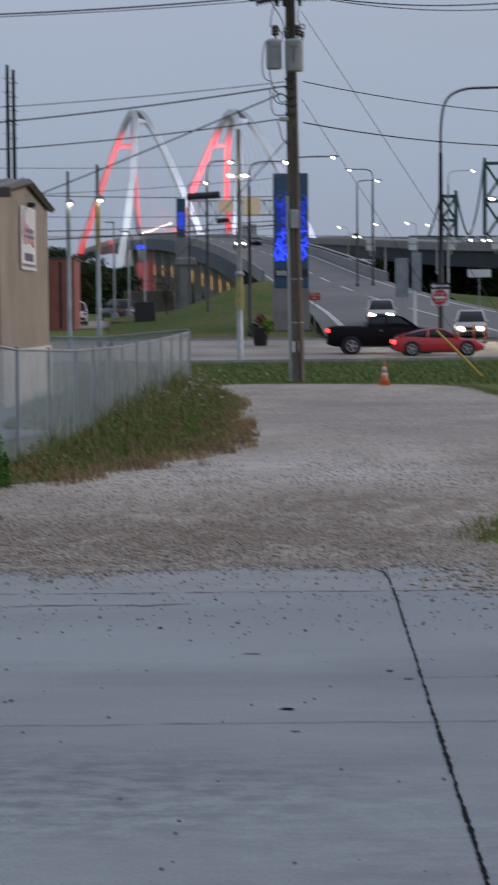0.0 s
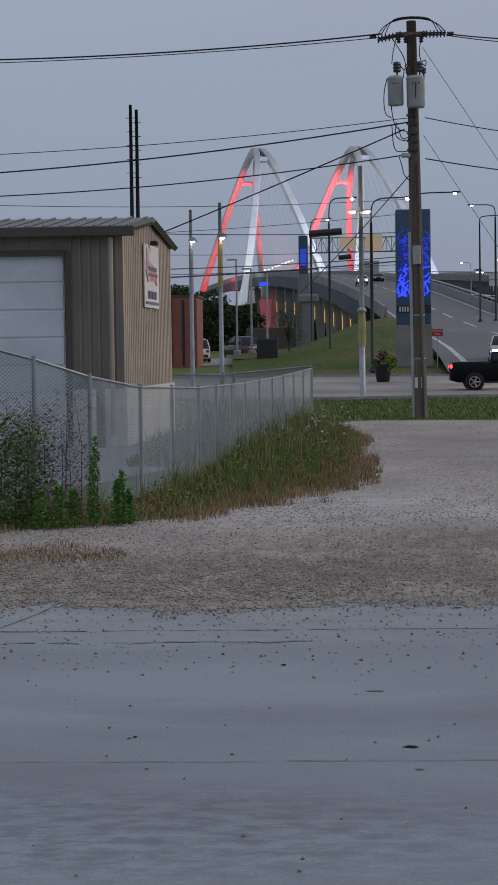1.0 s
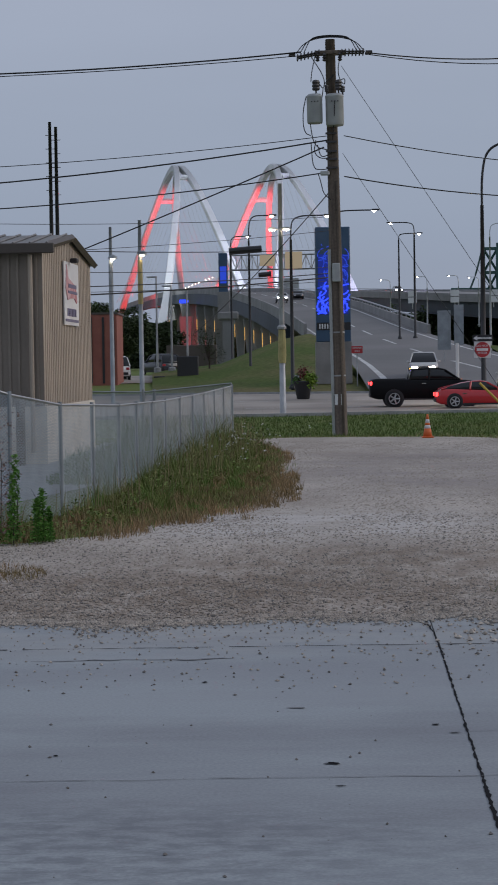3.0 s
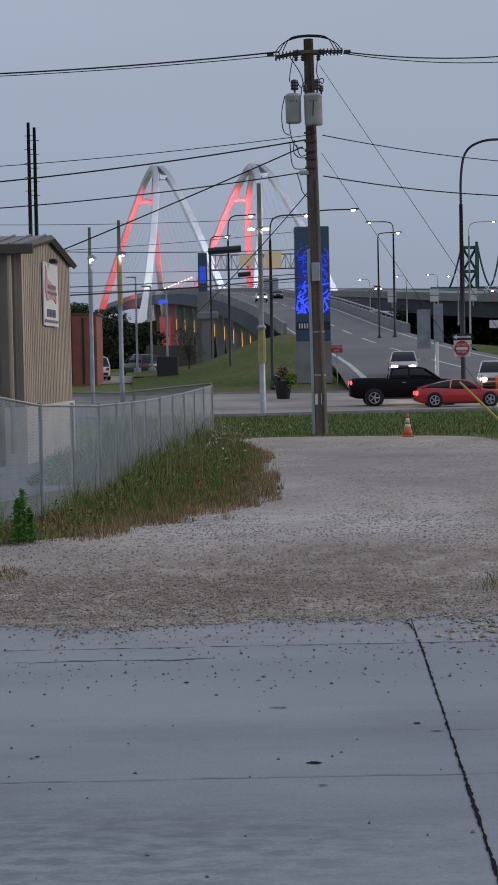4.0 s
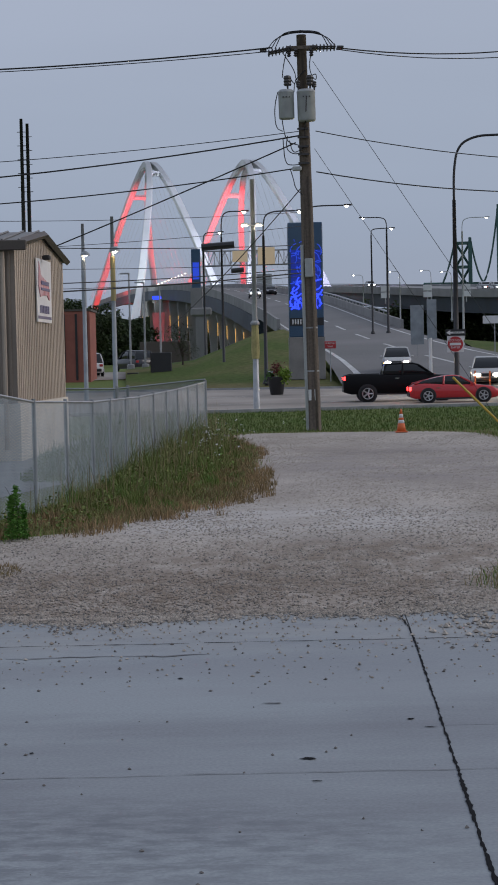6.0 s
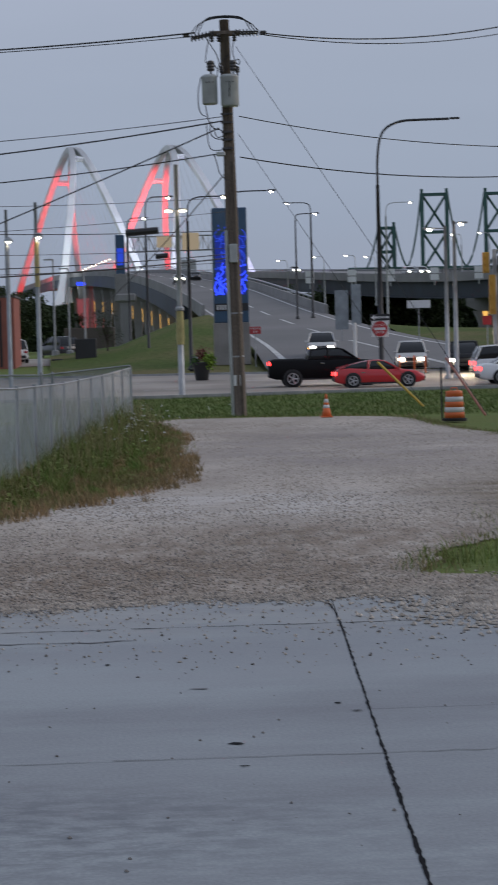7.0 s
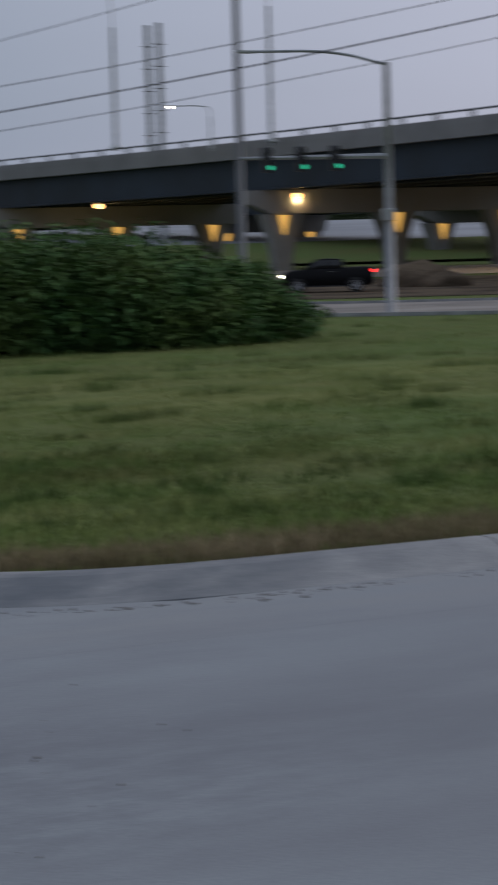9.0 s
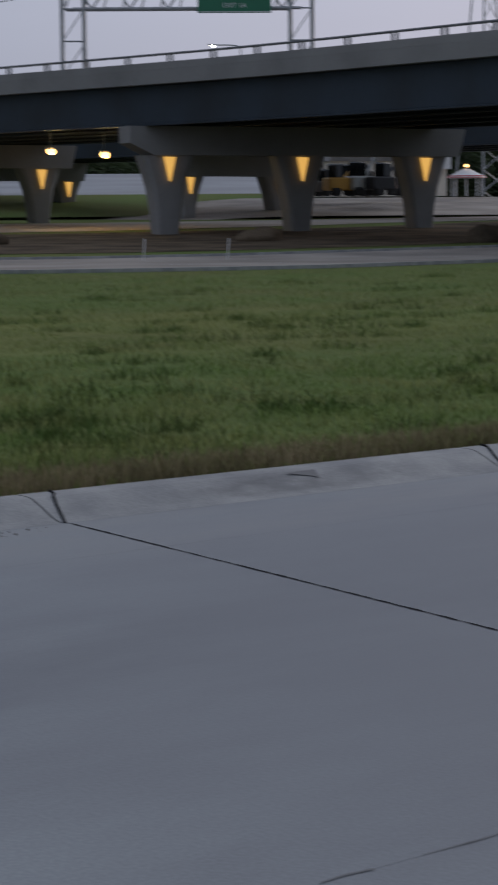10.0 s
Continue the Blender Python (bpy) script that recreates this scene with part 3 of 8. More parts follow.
curb = thing("curb", "rolled grey concrete kerb with dark scuffs and open joints", "curb", kind="structure")
for k, line in enumerate((CURB, CURB2, CURB3)):
    part("curb_length", curb_piece(line, k == 0), M_CURB, curb)
PROFILE = [(0.0, 0.004), (0.12, 0.034), (0.28, 0.104), (0.40, 0.149), (0.48, 0.159), (0.62, 0.159)]
for x in (8.62, 13.35, 19.1):
    part("joint_seal", tubem([(x + 0.055 * k, 12.93 + u, z) for k, (u, z) in enumerate(PROFILE)], 0.013, 5), M_TAR, curb, "dark joint sealant")
for x0, x1, sgn in ((11.05, 11.4, 1),):
    bm = bmesh.new()
    v = [bm.verts.new(p) for p in ((x0, 13.28, 0.141), (x1, 13.30, 0.143), (x1 - 0.06, 13.16, 0.088), (x0 + 0.25, 13.20, 0.104))]
    bm.faces.new(v)
    part("scuff", bm, M_DARKCONC, curb, "dark tyre scuff")

# gravel lot with a ragged border
def make_lot():
    line = resample(smooth_line([(*q, 0.0) for q in LOT + [LOT[0]]], 2), 900)[:-1]
    pts = []
    for x, y, _ in line:
        q = Vector((x * 1.3, y * 0.9, 0))
        k = 0.2 if y > 20 else 0.3
        dx = k * (noise.noise(q) + 0.6 * noise.noise(q * 3.1) + 0.4 * noise.noise(q * 8))
        dy = k * (noise.noise(q + Vector((9, 3, 1))) + 0.6 * noise.noise(q * 3.1 + Vector((2, 8, 1))))
        if y < 20 and x < 2.6:
            dy += 0.45 * noise.noise(Vector((x * 0.8, 2.0, 6))) + 0.2 * noise.noise(Vector((x * 2.6, 2.0, 9)))
        pts.append((x + dx, y + dy, 0.012 if y > 20.0 else 0.004))
    bm = bmesh.new()
    f = bm.faces.new([bm.verts.new(q) for q in pts])
    bmesh.ops.triangulate(bm, faces=[f])
    bmesh.ops.recalc_face_normals(bm, faces=bm.faces)
    if sum(f.normal.z for f in bm.faces) < 0:
        bmesh.ops.reverse_faces(bm, faces=bm.faces)
    ob = part("gravel_lot", bm, M_GRAVEL)
    tagged(ob, "pale crushed limestone gravel drive with darker wheel tracks", "gravel", kind="structure")


make_lot()


def scatter_stones(name, mat, n, region, size, seed, label):
    rng = np.random.default_rng(seed)
    base = np.array([(1, 0, 0), (-1, 0, 0), (0, 1, 0), (0, -1, 0), (0, 0, 0.8), (0, 0, -0.6)], dtype=float)
    tri = np.array([(0, 2, 4), (2, 1, 4), (1, 3, 4), (3, 0, 4), (2, 0, 5), (1, 2, 5), (3, 1, 5), (0, 3, 5)])
    c = np.array([region(rng) for _ in range(n)])
    s = size * rng.uniform(0.4, 1.6, n) ** 1.7
    q = base[None] * rng.uniform(0.6, 1.2, (n, 6, 3)) * (1, 1, 0.85)
    a = rng.uniform(0, 6.28, n)[:, None]
    v = np.stack([q[:, :, 0] * np.cos(a) - q[:, :, 1] * np.sin(a), q[:, :, 0] * np.sin(a) + q[:, :, 1] * np.cos(a), q[:, :, 2]], 2)
    v = v * s[:, None, None] + c[:, None, :]
    f = tri[None] + 6 * np.arange(n)[:, None, None]
    me = bpy.data.meshes.new(name)
    me.from_pydata(v.reshape(-1, 3).tolist(), [], f.reshape(-1, 3).tolist())
    me.materials.append(mat)
    return tagged(new(name, me), label, "gravel", kind="stuff")


def on_lot(rng):
    while True:
        y = 18.6 + 44 * rng.uniform(0, 1) ** 2.6
        x = rng.uniform(-7, 9)
        if inside(x, y, LOT) and rng.uniform(0, 1) < 0.62 + 0.9 * noise.noise(Vector((x * 0.7, y * 0.35, 5))):
            return x, y, 0.013


def on_front(rng):
    while True:
        y, x = 18.6 + 13 * rng.uniform(0, 1) ** 1.7, rng.uniform(-7, 6)
        if inside(x, y, LOT) and rng.uniform(0, 1) < 0.62 + 0.9 * noise.noise(Vector((x * 0.7, y * 0.35, 5))):
            return x, y, 0.013


def on_apron(rng):
    y = 19.2 - 4.5 * rng.uniform(0, 1) ** 4.0 + rng.normal(0, 0.15)
    return rng.uniform(-6.5, 3.4), min(y, 19.9), 0.006


def on_street(rng):
    return rng.uniform(-4, 4.2), rng.uniform(7.5, 18), 0.004


def on_corner(rng):
    return rng.normal(2.9, 0.5), rng.normal(18.0, 0.9), 0.008


def lot_edge(x):
    y = float(np.interp(x, [-9, -6, -3, -1.5, 0.3, 1.3, 2.2], [18.7, 18.8, 19.2, 18.8, 19.1, 18.8, 18.9]))
    return y + 0.45 * noise.noise(Vector((x * 0.8, 2.0, 6))) + 0.2 * noise.noise(Vector((x * 2.6, 2.0, 9)))


def on_spill(rng):
    x = rng.uniform(-6.5, 2.9)
    k = noise.noise(Vector((x * 1.1, 3.0, 0))) + 0.6 * noise.noise(Vector((x * 3.3, 7.0, 0)))
    return x, lot_edge(x) + 0.12 - abs(rng.normal(0, 0.22 + 0.6 * max(0.0, k))), 0.007


scatter_stones("loose_gravel", M_STONE, 14000, on_spill, 0.011, 11, "limestone chips spilling over the edge of the apron")
scatter_stones("loose_gravel", M_DARKSTONE, 3600, on_spill, 0.011, 12, "dark chips spilling over the edge of the apron")
scatter_stones("loose_gravel", M_STONE, 52000, on_lot, 0.0125, 1, "loose pale limestone chips over the drive")
scatter_stones("loose_gravel", M_STONE, 4200, on_apron, 0.009, 2, "stray limestone chips spilled on the concrete apron")
scatter_stones("loose_gravel", M_DARKSTONE, 1100, on_apron, 0.010, 4, "dark chips scattered over the concrete apron")
scatter_stones("loose_gravel", M_DARKSTONE, 14000, on_front, 0.0095, 6, "darker stone chips mixed in the drive")
scatter_stones("loose_gravel", M_DARKSTONE, 280, on_street, 0.0075, 5, "small dark crumbs on the concrete street")
scatter_stones("loose_gravel", M_STONE, 2600, on_corner, 0.019, 7, "chips washed against the driveway corner")


def on_gutter(rng):
    x = 3.9 + 4.5 * rng.uniform(0, 1) ** 1.5
    return x, 12.86 + 0.3 * max(0.0, 5.7 - x) ** 1.5 - abs(rng.normal(0, 0.1)), 0.004


scatter_stones("loose_gravel", M_DARKSTONE, 160, on_gutter, 0.011, 14, "dark crumbs gathered in the gutter")

# ---- roads ----
NEAR = [(-90, 90), (-20, 92), (0, 92.6), (11, 95), (20, 94), (28, 88), (36, 78.5), (45, 68.5), (55, 65), (68, 66), (90, 69), (150, 76)]
FAR = [(-90, 124), (-20, 126.5), (0, 126.5), (11, 123.5), (24, 117), (34, 108), (43, 98), (51, 90), (57, 86), (66, 83), (82, 80.5), (140, 86)]
n = 60
road = part("road", ribbon(resample(NEAR, n), resample(FAR, n), 0.03, 8), M_ROAD, None, "", True)
tagged(road, "wide pale concrete city street with dusty lanes", "road", kind="structure")
KN = resample(NEAR, n)
for line, w, name in ((NEAR, 0.35, "kerb_near"), (FAR, 0.35, "kerb_far")):
    q = resample(line, n)
    bm = bmesh.new()
    for a, b in zip(q, q[1:]):
        za, zb = land(*a), land(*b)
        d = (Vector(b) - Vector(a)).normalized()
        o = Vector((-d.y, d.x)) * 0.09
        quad = [(a[0] - o.x, a[1] - o.y), (b[0] - o.x, b[1] - o.y), (b[0] + o.x, b[1] + o.y), (a[0] + o.x, a[1] + o.y)]
        zz = [za, zb, zb, za]
        lo = [bm.verts.new((*p, z)) for p, z in zip(quad, zz)]
        hi = [bm.verts.new((*p, z + 0.15)) for p, z in zip(quad, zz)]
        bm.faces.new(hi)
        for k in range(4):
            bm.faces.new((lo[k], lo[(k + 1) % 4], hi[(k + 1) % 4], hi[k]))
    tagged(part("kerb", bm, M_CURB), "straight pale concrete road kerb", "kerb", kind="structure")


def lane_line(f, dash, name="lane_line"):
    bm = bmesh.new()
    a, b = resample(NEAR, 240), resample(FAR, 240)
    for k in range(0, 239):
        if dash and k % 5 > 1:
            continue
        q = []
        for s in (k, k + 1):
            for g in (f, f + 0.004):
                x, y = a[s][0] * (1 - g) + b[s][0] * g, a[s][1] * (1 - g) + b[s][1] * g
                q.append(bm.verts.new((x, y, land(x, y) + 0.042)))
        bm.faces.new((q[0], q[1], q[3], q[2]))
    tagged(part(name, bm, M_LINE), "worn white painted lane line", "road marking", kind="structure")


lane_line(0.06, False)
lane_line(0.36, True)
lane_line(0.64, True)

# street under the viaduct, bare ground and far pavement
tagged(part("dirt_strip", ribbon(resample([(50, 99), (66, 90), (82, 86.5), (150, 92)], 20), resample([(58, 128), (80, 118), (100, 112), (170, 118)], 20), 0.02), M_DIRT, None, "", True), "bare brown earth and mud under the viaduct", "ground", kind="structure")
tagged(part("service_road", ribbon(resample([(58, 130), (82, 121), (105, 117), (180, 124)], 20), resample([(64, 150), (95, 143), (125, 141), (200, 150)], 20), 0.03), M_ROAD, None, "", True), "dusty brown service road under the viaduct", "road", kind="structure")
tagged(part("far_road", ribbon(resample([(70, 235, 4.4), (105, 214, 4.4), (152, 182, 4.4)], 20), resample([(85, 340, 8.5), (150, 300, 8.5), (225, 248, 8.5)], 20), 0.02), M_RIVER, None, "", True), "pale far pavement rising behind the viaduct", "road", kind="structure")

tagged(part("far_bank", ribbon(resample([(62, 205, 2.0), (95, 186, 2.0), (140, 159, 2.0)], 20), resample([(70, 234, 4.4), (105, 213, 4.4), (152, 181, 4.4)], 20), 0.02), M_LAWN, None, "", True), "grassy bank below the far pavement", "ground", kind="structure")
tagged(part("yard_terrace", ribbon(resample([(100, 164, 0.6), (125, 152, 1.9), (150, 140, 1.9), (190, 125, 1.9)], 24), resample([(112, 188, 0.6), (140, 178, 3.8), (165, 165, 3.8), (210, 150, 3.8)], 24), 0.02), M_ROAD, None, "", True), "bare sloping yard ground behind the viaduct", "ground", kind="structure")
tagged(part("yard_terrace", ribbon(resample([(112, 188, 0.62), (140, 178, 3.82), (165, 165, 3.82), (210, 150, 3.82)], 24), resample([(160, 300, 0.6), (200, 280, 4.4), (240, 260, 4.4), (300, 240, 4.4)], 24), 0.02), M_ROAD, None, "", True), "pale hard-standing yard behind the viaduct", "ground", kind="structure")

# ---- the ramp coming down beside the pylon ----
RL = [(6.0, 126.6, 0.72), (5.9, 150.0, 2.5), (4.4, 200.0, 4.6), (2.1, 270.0, 8.4), (-3.2, 355.0, 13.2), (-12.2, 430.0, 17.8), (-28.0, 560.0, 21.6), (-50.0, 715.0, 22.3)]
RR = [(27.0, 114.5, 0.42), (19.0, 145.0, 2.0), (15.2, 190.0, 4.6), (13.5, 230.0, 7.0), (11.5, 290.0, 10.4), (7.0, 372.0, 14.2), (0.5, 443.0, 18.0), (-15.0, 567.0, 21.6), (-37.0, 720.0, 22.3)]
rl, rr = resample(smooth_line(RL, 2), 60), resample(smooth_line(RR, 2), 60)
tagged(part("ramp", ribbon(rl, rr, 0.06, 6), M_RAMP, None, "", True), "grey highway ramp climbing away towards the river bridge", "ramp", kind="structure")


def edge_strip(f, w, dash=0):
    bm = bmesh.new()
    for k in range(len(rl) - 1):
        if dash and k % dash:
            continue
        q = []
        for s in (k, k + 1):
            a, b = Vector(rl[s]), Vector(rr[s])
            for g in (f, f + w):
                p = a.lerp(b, g)
                q.append(bm.verts.new((p.x, p.y, p.z + 0.075)))
        bm.faces.new((q[0], q[1], q[3], q[2]))
    tagged(part("edge_line", bm, M_LINE), "white painted edge line on the ramp", "road marking", kind="structure")


edge_strip(0.06, 0.022)
edge_strip(0.52, 0.022, 2)
edge_strip(0.9, 0.022)


def wall_along(name, line, h, t, mat, label, drop=0.0, kind="structure", cat="barrier"):
    bm = bmesh.new()
    rows = []
    for k, p in enumerate(line):
        a, b = Vector(line[max(k - 1, 0)]), Vector(line[min(k + 1, len(line) - 1)])
        d = (b - a).normalized()
        o = Vector((-d.y, d.x, 0)) * t / 2
        p = Vector(p)
        rows.append([bm.verts.new(p + o + Vector((0, 0, -drop))), bm.verts.new(p - o + Vector((0, 0, -drop))), bm.verts.new(p - o * 0.6 + Vector((0, 0, h))), bm.verts.new(p + o * 0.6 + Vector((0, 0, h)))])
    for a, b in zip(rows, rows[1:]):
        for k in range(4):
            bm.faces.new((a[k], a[(k + 1) % 4], b[(k + 1) % 4], b[k]))
    bm.faces.new(rows[0])
    bm.faces.new(rows[-1][::-1])
    bmesh.ops.recalc_face_normals(bm, faces=bm.faces)
    return tagged(part(name, bm, mat), label, cat, kind=kind)


wall_along("ramp_barrier", rl[9:], 1.0, 0.45, M_BCONC, "pale concrete parapet along the ramp", 0.35)
wall_along("ramp_girder", rl[13:], -0.38, 1.0, M_GIRDER, "dark steel girder under the ramp parapet", 2.6)
wall_along("ramp_barrier", rr[8:], 0.9, 0.45, M_BCONC, "low concrete barrier on the ramp's inner side", 1.2)


def guard_rail(line, parentlabel, post_every=2):
    t = thing("guard_rail", parentlabel, "guard rail", kind="structure")
    part("rail", tubem([(p[0], p[1], p[2] + 0.35) for p in line], 0.1, 6), M_GALV, t)
    for p in line[::post_every]:
        part("post", boxm((p[0], p[1], p[2] + 0.15), (0.12, 0.12, 0.5)), M_GALV, t)


guard_rail([(x, y, z + 0.9) for x, y, z in resample(rr[9:34], 60)], "galvanised rail on posts above the ramp barrier", 1)


def column(bm, x, y, z0, z1, w0, w1, d, m=None):
    """A pier column flaring towards its top."""
    prof = [(0.0, w0), (0.35, w0 + (w1 - w0) * 0.15), (0.65, w0 + (w1 - w0) * 0.42), (0.85, w0 + (w1 - w0) * 0.74), (1.0, w1)]
    rows = []
    for s, w in prof:
        z = z0 + (z1 - z0) * s
        rows.append([bm.verts.new((x + a * w / 2, y + b * d / 2, z)) for a, b in ((-1, -0.8), (-0.8, -1), (0.8, -1), (1, -0.8), (1, 0.8), (0.8, 1), (-0.8, 1), (-1, 0.8))])
    for a, b in zip(rows, rows[1:]):
        for k in range(8):
            bm.faces.new((a[k], a[(k + 1) % 8], b[(k + 1) % 8], b[k]))
    bm.faces.new(rows[0])
    bm.faces.new(rows[-1])
    bmesh.ops.recalc_face_normals(bm, faces=bm.faces)
    return bm


# ramp piers
for k in range(13, 44, 2):
    p = Vector(rl[k])
    t = thing("ramp_pier", "flared concrete pier carrying the ramp", "pier", group="ramp piers")
    z1 = p.z - 3.2
    z0 = 1.5
    if z1 - z0 < 1.0:
        continue
    part("column", column(bmesh.new(), p.x + 0.9, p.y, z0, z1, 1.15, 2.7, 1.6), M_BCONC, t)
    part("cap", boxm((p.x + 4.0, p.y, z1 + 0.35), (8.5, 1.8, 0.9), None, 0.1), M_BCONC, t)
    lamp = boxm((p.x - 0.1, p.y - 1.15, z0 + (z1 - z0) * 0.72), (0.08, 0.12, 2.2))
    part("wall_light", lamp, M_WALLLAMP, t, "warm lit strip on the column")

# ---- main viaduct ----
VIA = [(82, 20, 12.5), (82, 60, 12.5), (82, 80, 12.5), (82, 102, 12.5), (80, 118, 12.5), (76.5, 145, 12.5), (72.5, 165, 12.5), (65, 196, 12.5), (53.5, 263, 12.5), (46, 300, 12.5), (38, 340, 13.6), (28, 400, 16.3), (21, 480, 19.5), (0, 640, 25.5), (-18, 800, 28.5)]
via = resample(smooth_line(VIA, 2), 120)


def offset(line, d):
    out = []
    for k, p in enumerate(line):
        a, b = Vector(line[max(k - 1, 0)]), Vector(line[min(k + 1, len(line) - 1)])
        t = (b - a).normalized()
        out.append((p[0] + t.y * d, p[1] - t.x * d, p[2]))
    return out


def swept(line, prof):
    """prof: (outward to the far side, height) pairs."""
    bm = bmesh.new()
    rows = []
    for k, p in enumerate(line):
        a, b = Vector(line[max(k - 1, 0)]), Vector(line[min(k + 1, len(line) - 1)])
        t = (b - a).normalized()
        rows.append([bm.verts.new((p[0] + t.y * u, p[1] - t.x * u, p[2] + z)) for u, z in prof])
    n = len(prof)
    for a, b in zip(rows, rows[1:]):
        for k in range(n):
            bm.faces.new((a[k], a[(k + 1) % n], b[(k + 1) % n], b[k]))
    bm.faces.new(rows[0])
    bm.faces.new(rows[-1][::-1])
    bmesh.ops.recalc_face_normals(bm, faces=bm.faces)
    return bm


def viaduct(line, width, label):
    v = thing("viaduct", label, "viaduct", kind="structure")
    part("deck", swept(line, [(0.0, -1.9), (0.0, -1.0), (0.12, -1.0), (0.12, -0.85), (width, -0.85), (width, -1.9), (1.6, -1.9)]), M_BCONC, v)
    part("parapet", swept(line, [(0.0, -0.995), (0.02, -0.54), (0.05, -0.52), (0.38, -0.52), (0.45, -0.995)]), M_BCONC, v)
    part("parapet", swept(line, [(width - 0.45, -0.845), (width - 0.4, -0.4), (width, -0.4), (width, -0.845)]), M_BCONC, v)
    for u in (0.9, 5.5, 10.5, 15.5, width - 1.2):
        part("girder", swept(line, [(u - 0.25, -1.905), (u - 0.08, -1.95), (u - 0.08, -4.35), (u - 0.3, -4.4), (u - 0.3, -4.5), (u + 0.3, -4.5), (u + 0.3, -4.4), (u + 0.08, -4.35), (u + 0.08, -1.95), (u + 0.25, -1.905)]), M_GIRDER, v)
    rail = offset(line, 0.2)
    part("handrail", tubem([(x, y, z - 0.03) for x, y, z in rail], 0.085, 6), M_RAIL, v)
    dense = resample([p for p in rail if p[1] < 330], 78)
    for p, q in zip(dense, dense[1:]):
        d = (Vector(q) - Vector(p)).normalized() * 0.2
        for s in (-1, 1):
            part("rail_post", boxm((p[0] + s * d.x, p[1] + s * d.y, p[2] - 0.28), (0.11, 0.13, 0.5)), M_RAIL, v)
    return v


viaduct(via, 22.0, "long concrete viaduct with dark steel girders and a railed parapet")
via2 = offset([p for p in via if p[1] < 420], 44.0)
viaduct([(x, y, z - 0.3) for x, y, z in via2], 16.0, "second parallel viaduct with dark girders behind the first")


def pier_bent(x, y, turn, cols, length, base, top, label, scale=1.0):
    t = thing("pier_bent", label, "pier", pose(x, y, 0, 0, 0, turn), group="viaduct piers")
    cap = bmesh.new()
    prism(cap, [(-1.9, top), (length - 0.5, top), (length - 1.0, top - 1.9), (-0.2, top - 1.9), (-1.9, top - 1.1)], -1.0, 1.0)
    part("cap", cap, M_BCONC, t)
    for c in cols:
        part("column", column(bmesh.new(), c, 0, base - 0.5, top - 1.9, 1.35, 3.7, 1.6), M_BCONC, t)
        bm = bmesh.new()
        prism(bm, [(c - 0.42, top - 2.0), (c + 0.42, top - 2.0), (c + 0.04, top - 3.6), (c - 0.04, top - 3.6)], -1.02, -0.9)
        part("wall_light", bm, M_WALLLAMP, t, "glowing amber wedge-shaped wall light")
    return t


for k, yb in enumerate((112.0, 150.0, 189.0, 228.0, 267.0, 305.0)):
    i = min(range(len(via)), key=lambda q: abs(via[q][1] - yb))
    p, q = Vector(via[i]), Vector(via[i + 1])
    turn = math.degrees(math.atan2(q.y - p.y, q.x - p.x)) - 90
    pier_bent(p.x + 1.8, p.y, turn - 21, (0.9, 10.7, 20.3), 24.0, land(p.x, p.y), p.z - 4.5, "flared concrete pier bent with three flared columns")
for yb in (158.0, 188.0, 226.0):
    i = min(range(len(via2)), key=lambda q: abs(via2[q][1] - yb))
    p = Vector(via2[i])
    pier_bent(p.x + 1.8, p.y, 0, (0.9, 12.0), 15, land(p.x, p.y), p.z - 4.8, "concrete pier bent of the second viaduct with two columns")

# ---- utility pole with transformers ----
def wire(name, a, b, sag, rad, label, n=18):
    a, b = Vector(a), Vector(b)
    pts = []
    for k in range(n + 1):
        s = k / n
        p = a.lerp(b, s)
        p.z -= sag * 4 * s * (1 - s)
        pts.append(p)
    return tagged(part(name, tubem(pts, rad * 0.75, 6), M_WIRE), label, "cable")


def insulator(bm, c, h=0.3, r=0.09):
    lathe(bm, [(r * 0.3, 0), (r, h * 0.15), (r * 0.5, h * 0.3), (r, h * 0.45), (r * 0.5, h * 0.6), (r, h * 0.75), (r * 0.3, h)], 8, c)
    return bm


PX, PY = 2.28, 67.77
pole = thing("utility_pole", "weathered brown wooden utility pole with two transformers, beside the drive", "utility pole", pose(PX, PY, 0, 0, -0.7, 0))
part("pole", tubem([(0, 0, -0.3), (0, 0, 3), (0, 0, 8), (0, 0, 12.75)], [0.25, 0.225, 0.19, 0.155], 12), M_POLEWOOD, pole, "", True)
part("conduit", tubem([(-0.2, -0.14, 0), (-0.2, -0.13, 6.0)], 0.055, 8), M_GREYPAINT, pole, "grey riser conduit")
part("conduit", tubem([(0.12, -0.22, 0), (0.1, -0.2, 8.2)], 0.045, 8), M_POLEWOOD, pole, "brown riser cover")
part("crossarm", boxm((0, -0.2, 12.32), (0.95, 0.09, 0.11), None, 0.01), M_POLEWOOD, pole)
part("crossarm", boxm((0, 0.2, 12.32), (0.95, 0.09, 0.11), None, 0.01), M_POLEWOOD, pole)
for side in (-1, 1):
    for yy in (-0.22, 0.22):
        pts, rads = [], []
        for k in range(7):
            x = 0.34 + 0.115 * k
            for dx, r in ((0.0, 0.03), (0.012, 0.1), (0.045, 0.085), (0.06, 0.03)):
                pts.append((side * (x + dx), yy, 12.32 - 0.02 * k * (side < 0)))
                rads.append(r)
        part("insulator_string", tube(bmesh.new(), pts, rads, 10), M_PORC, pole)
        part("dead_end_clamp", tubem([(side * 1.13, yy, 12.3), (side * 1.34, yy * 0.9, 12.3)], 0.045, 6), M_PORC, pole)
for x in (-0.42, -0.2, 0.3):
    part("insulator", insulator(bmesh.new(), (x, -0.24, 12.02), 0.28, 0.08), M_PORC, pole)
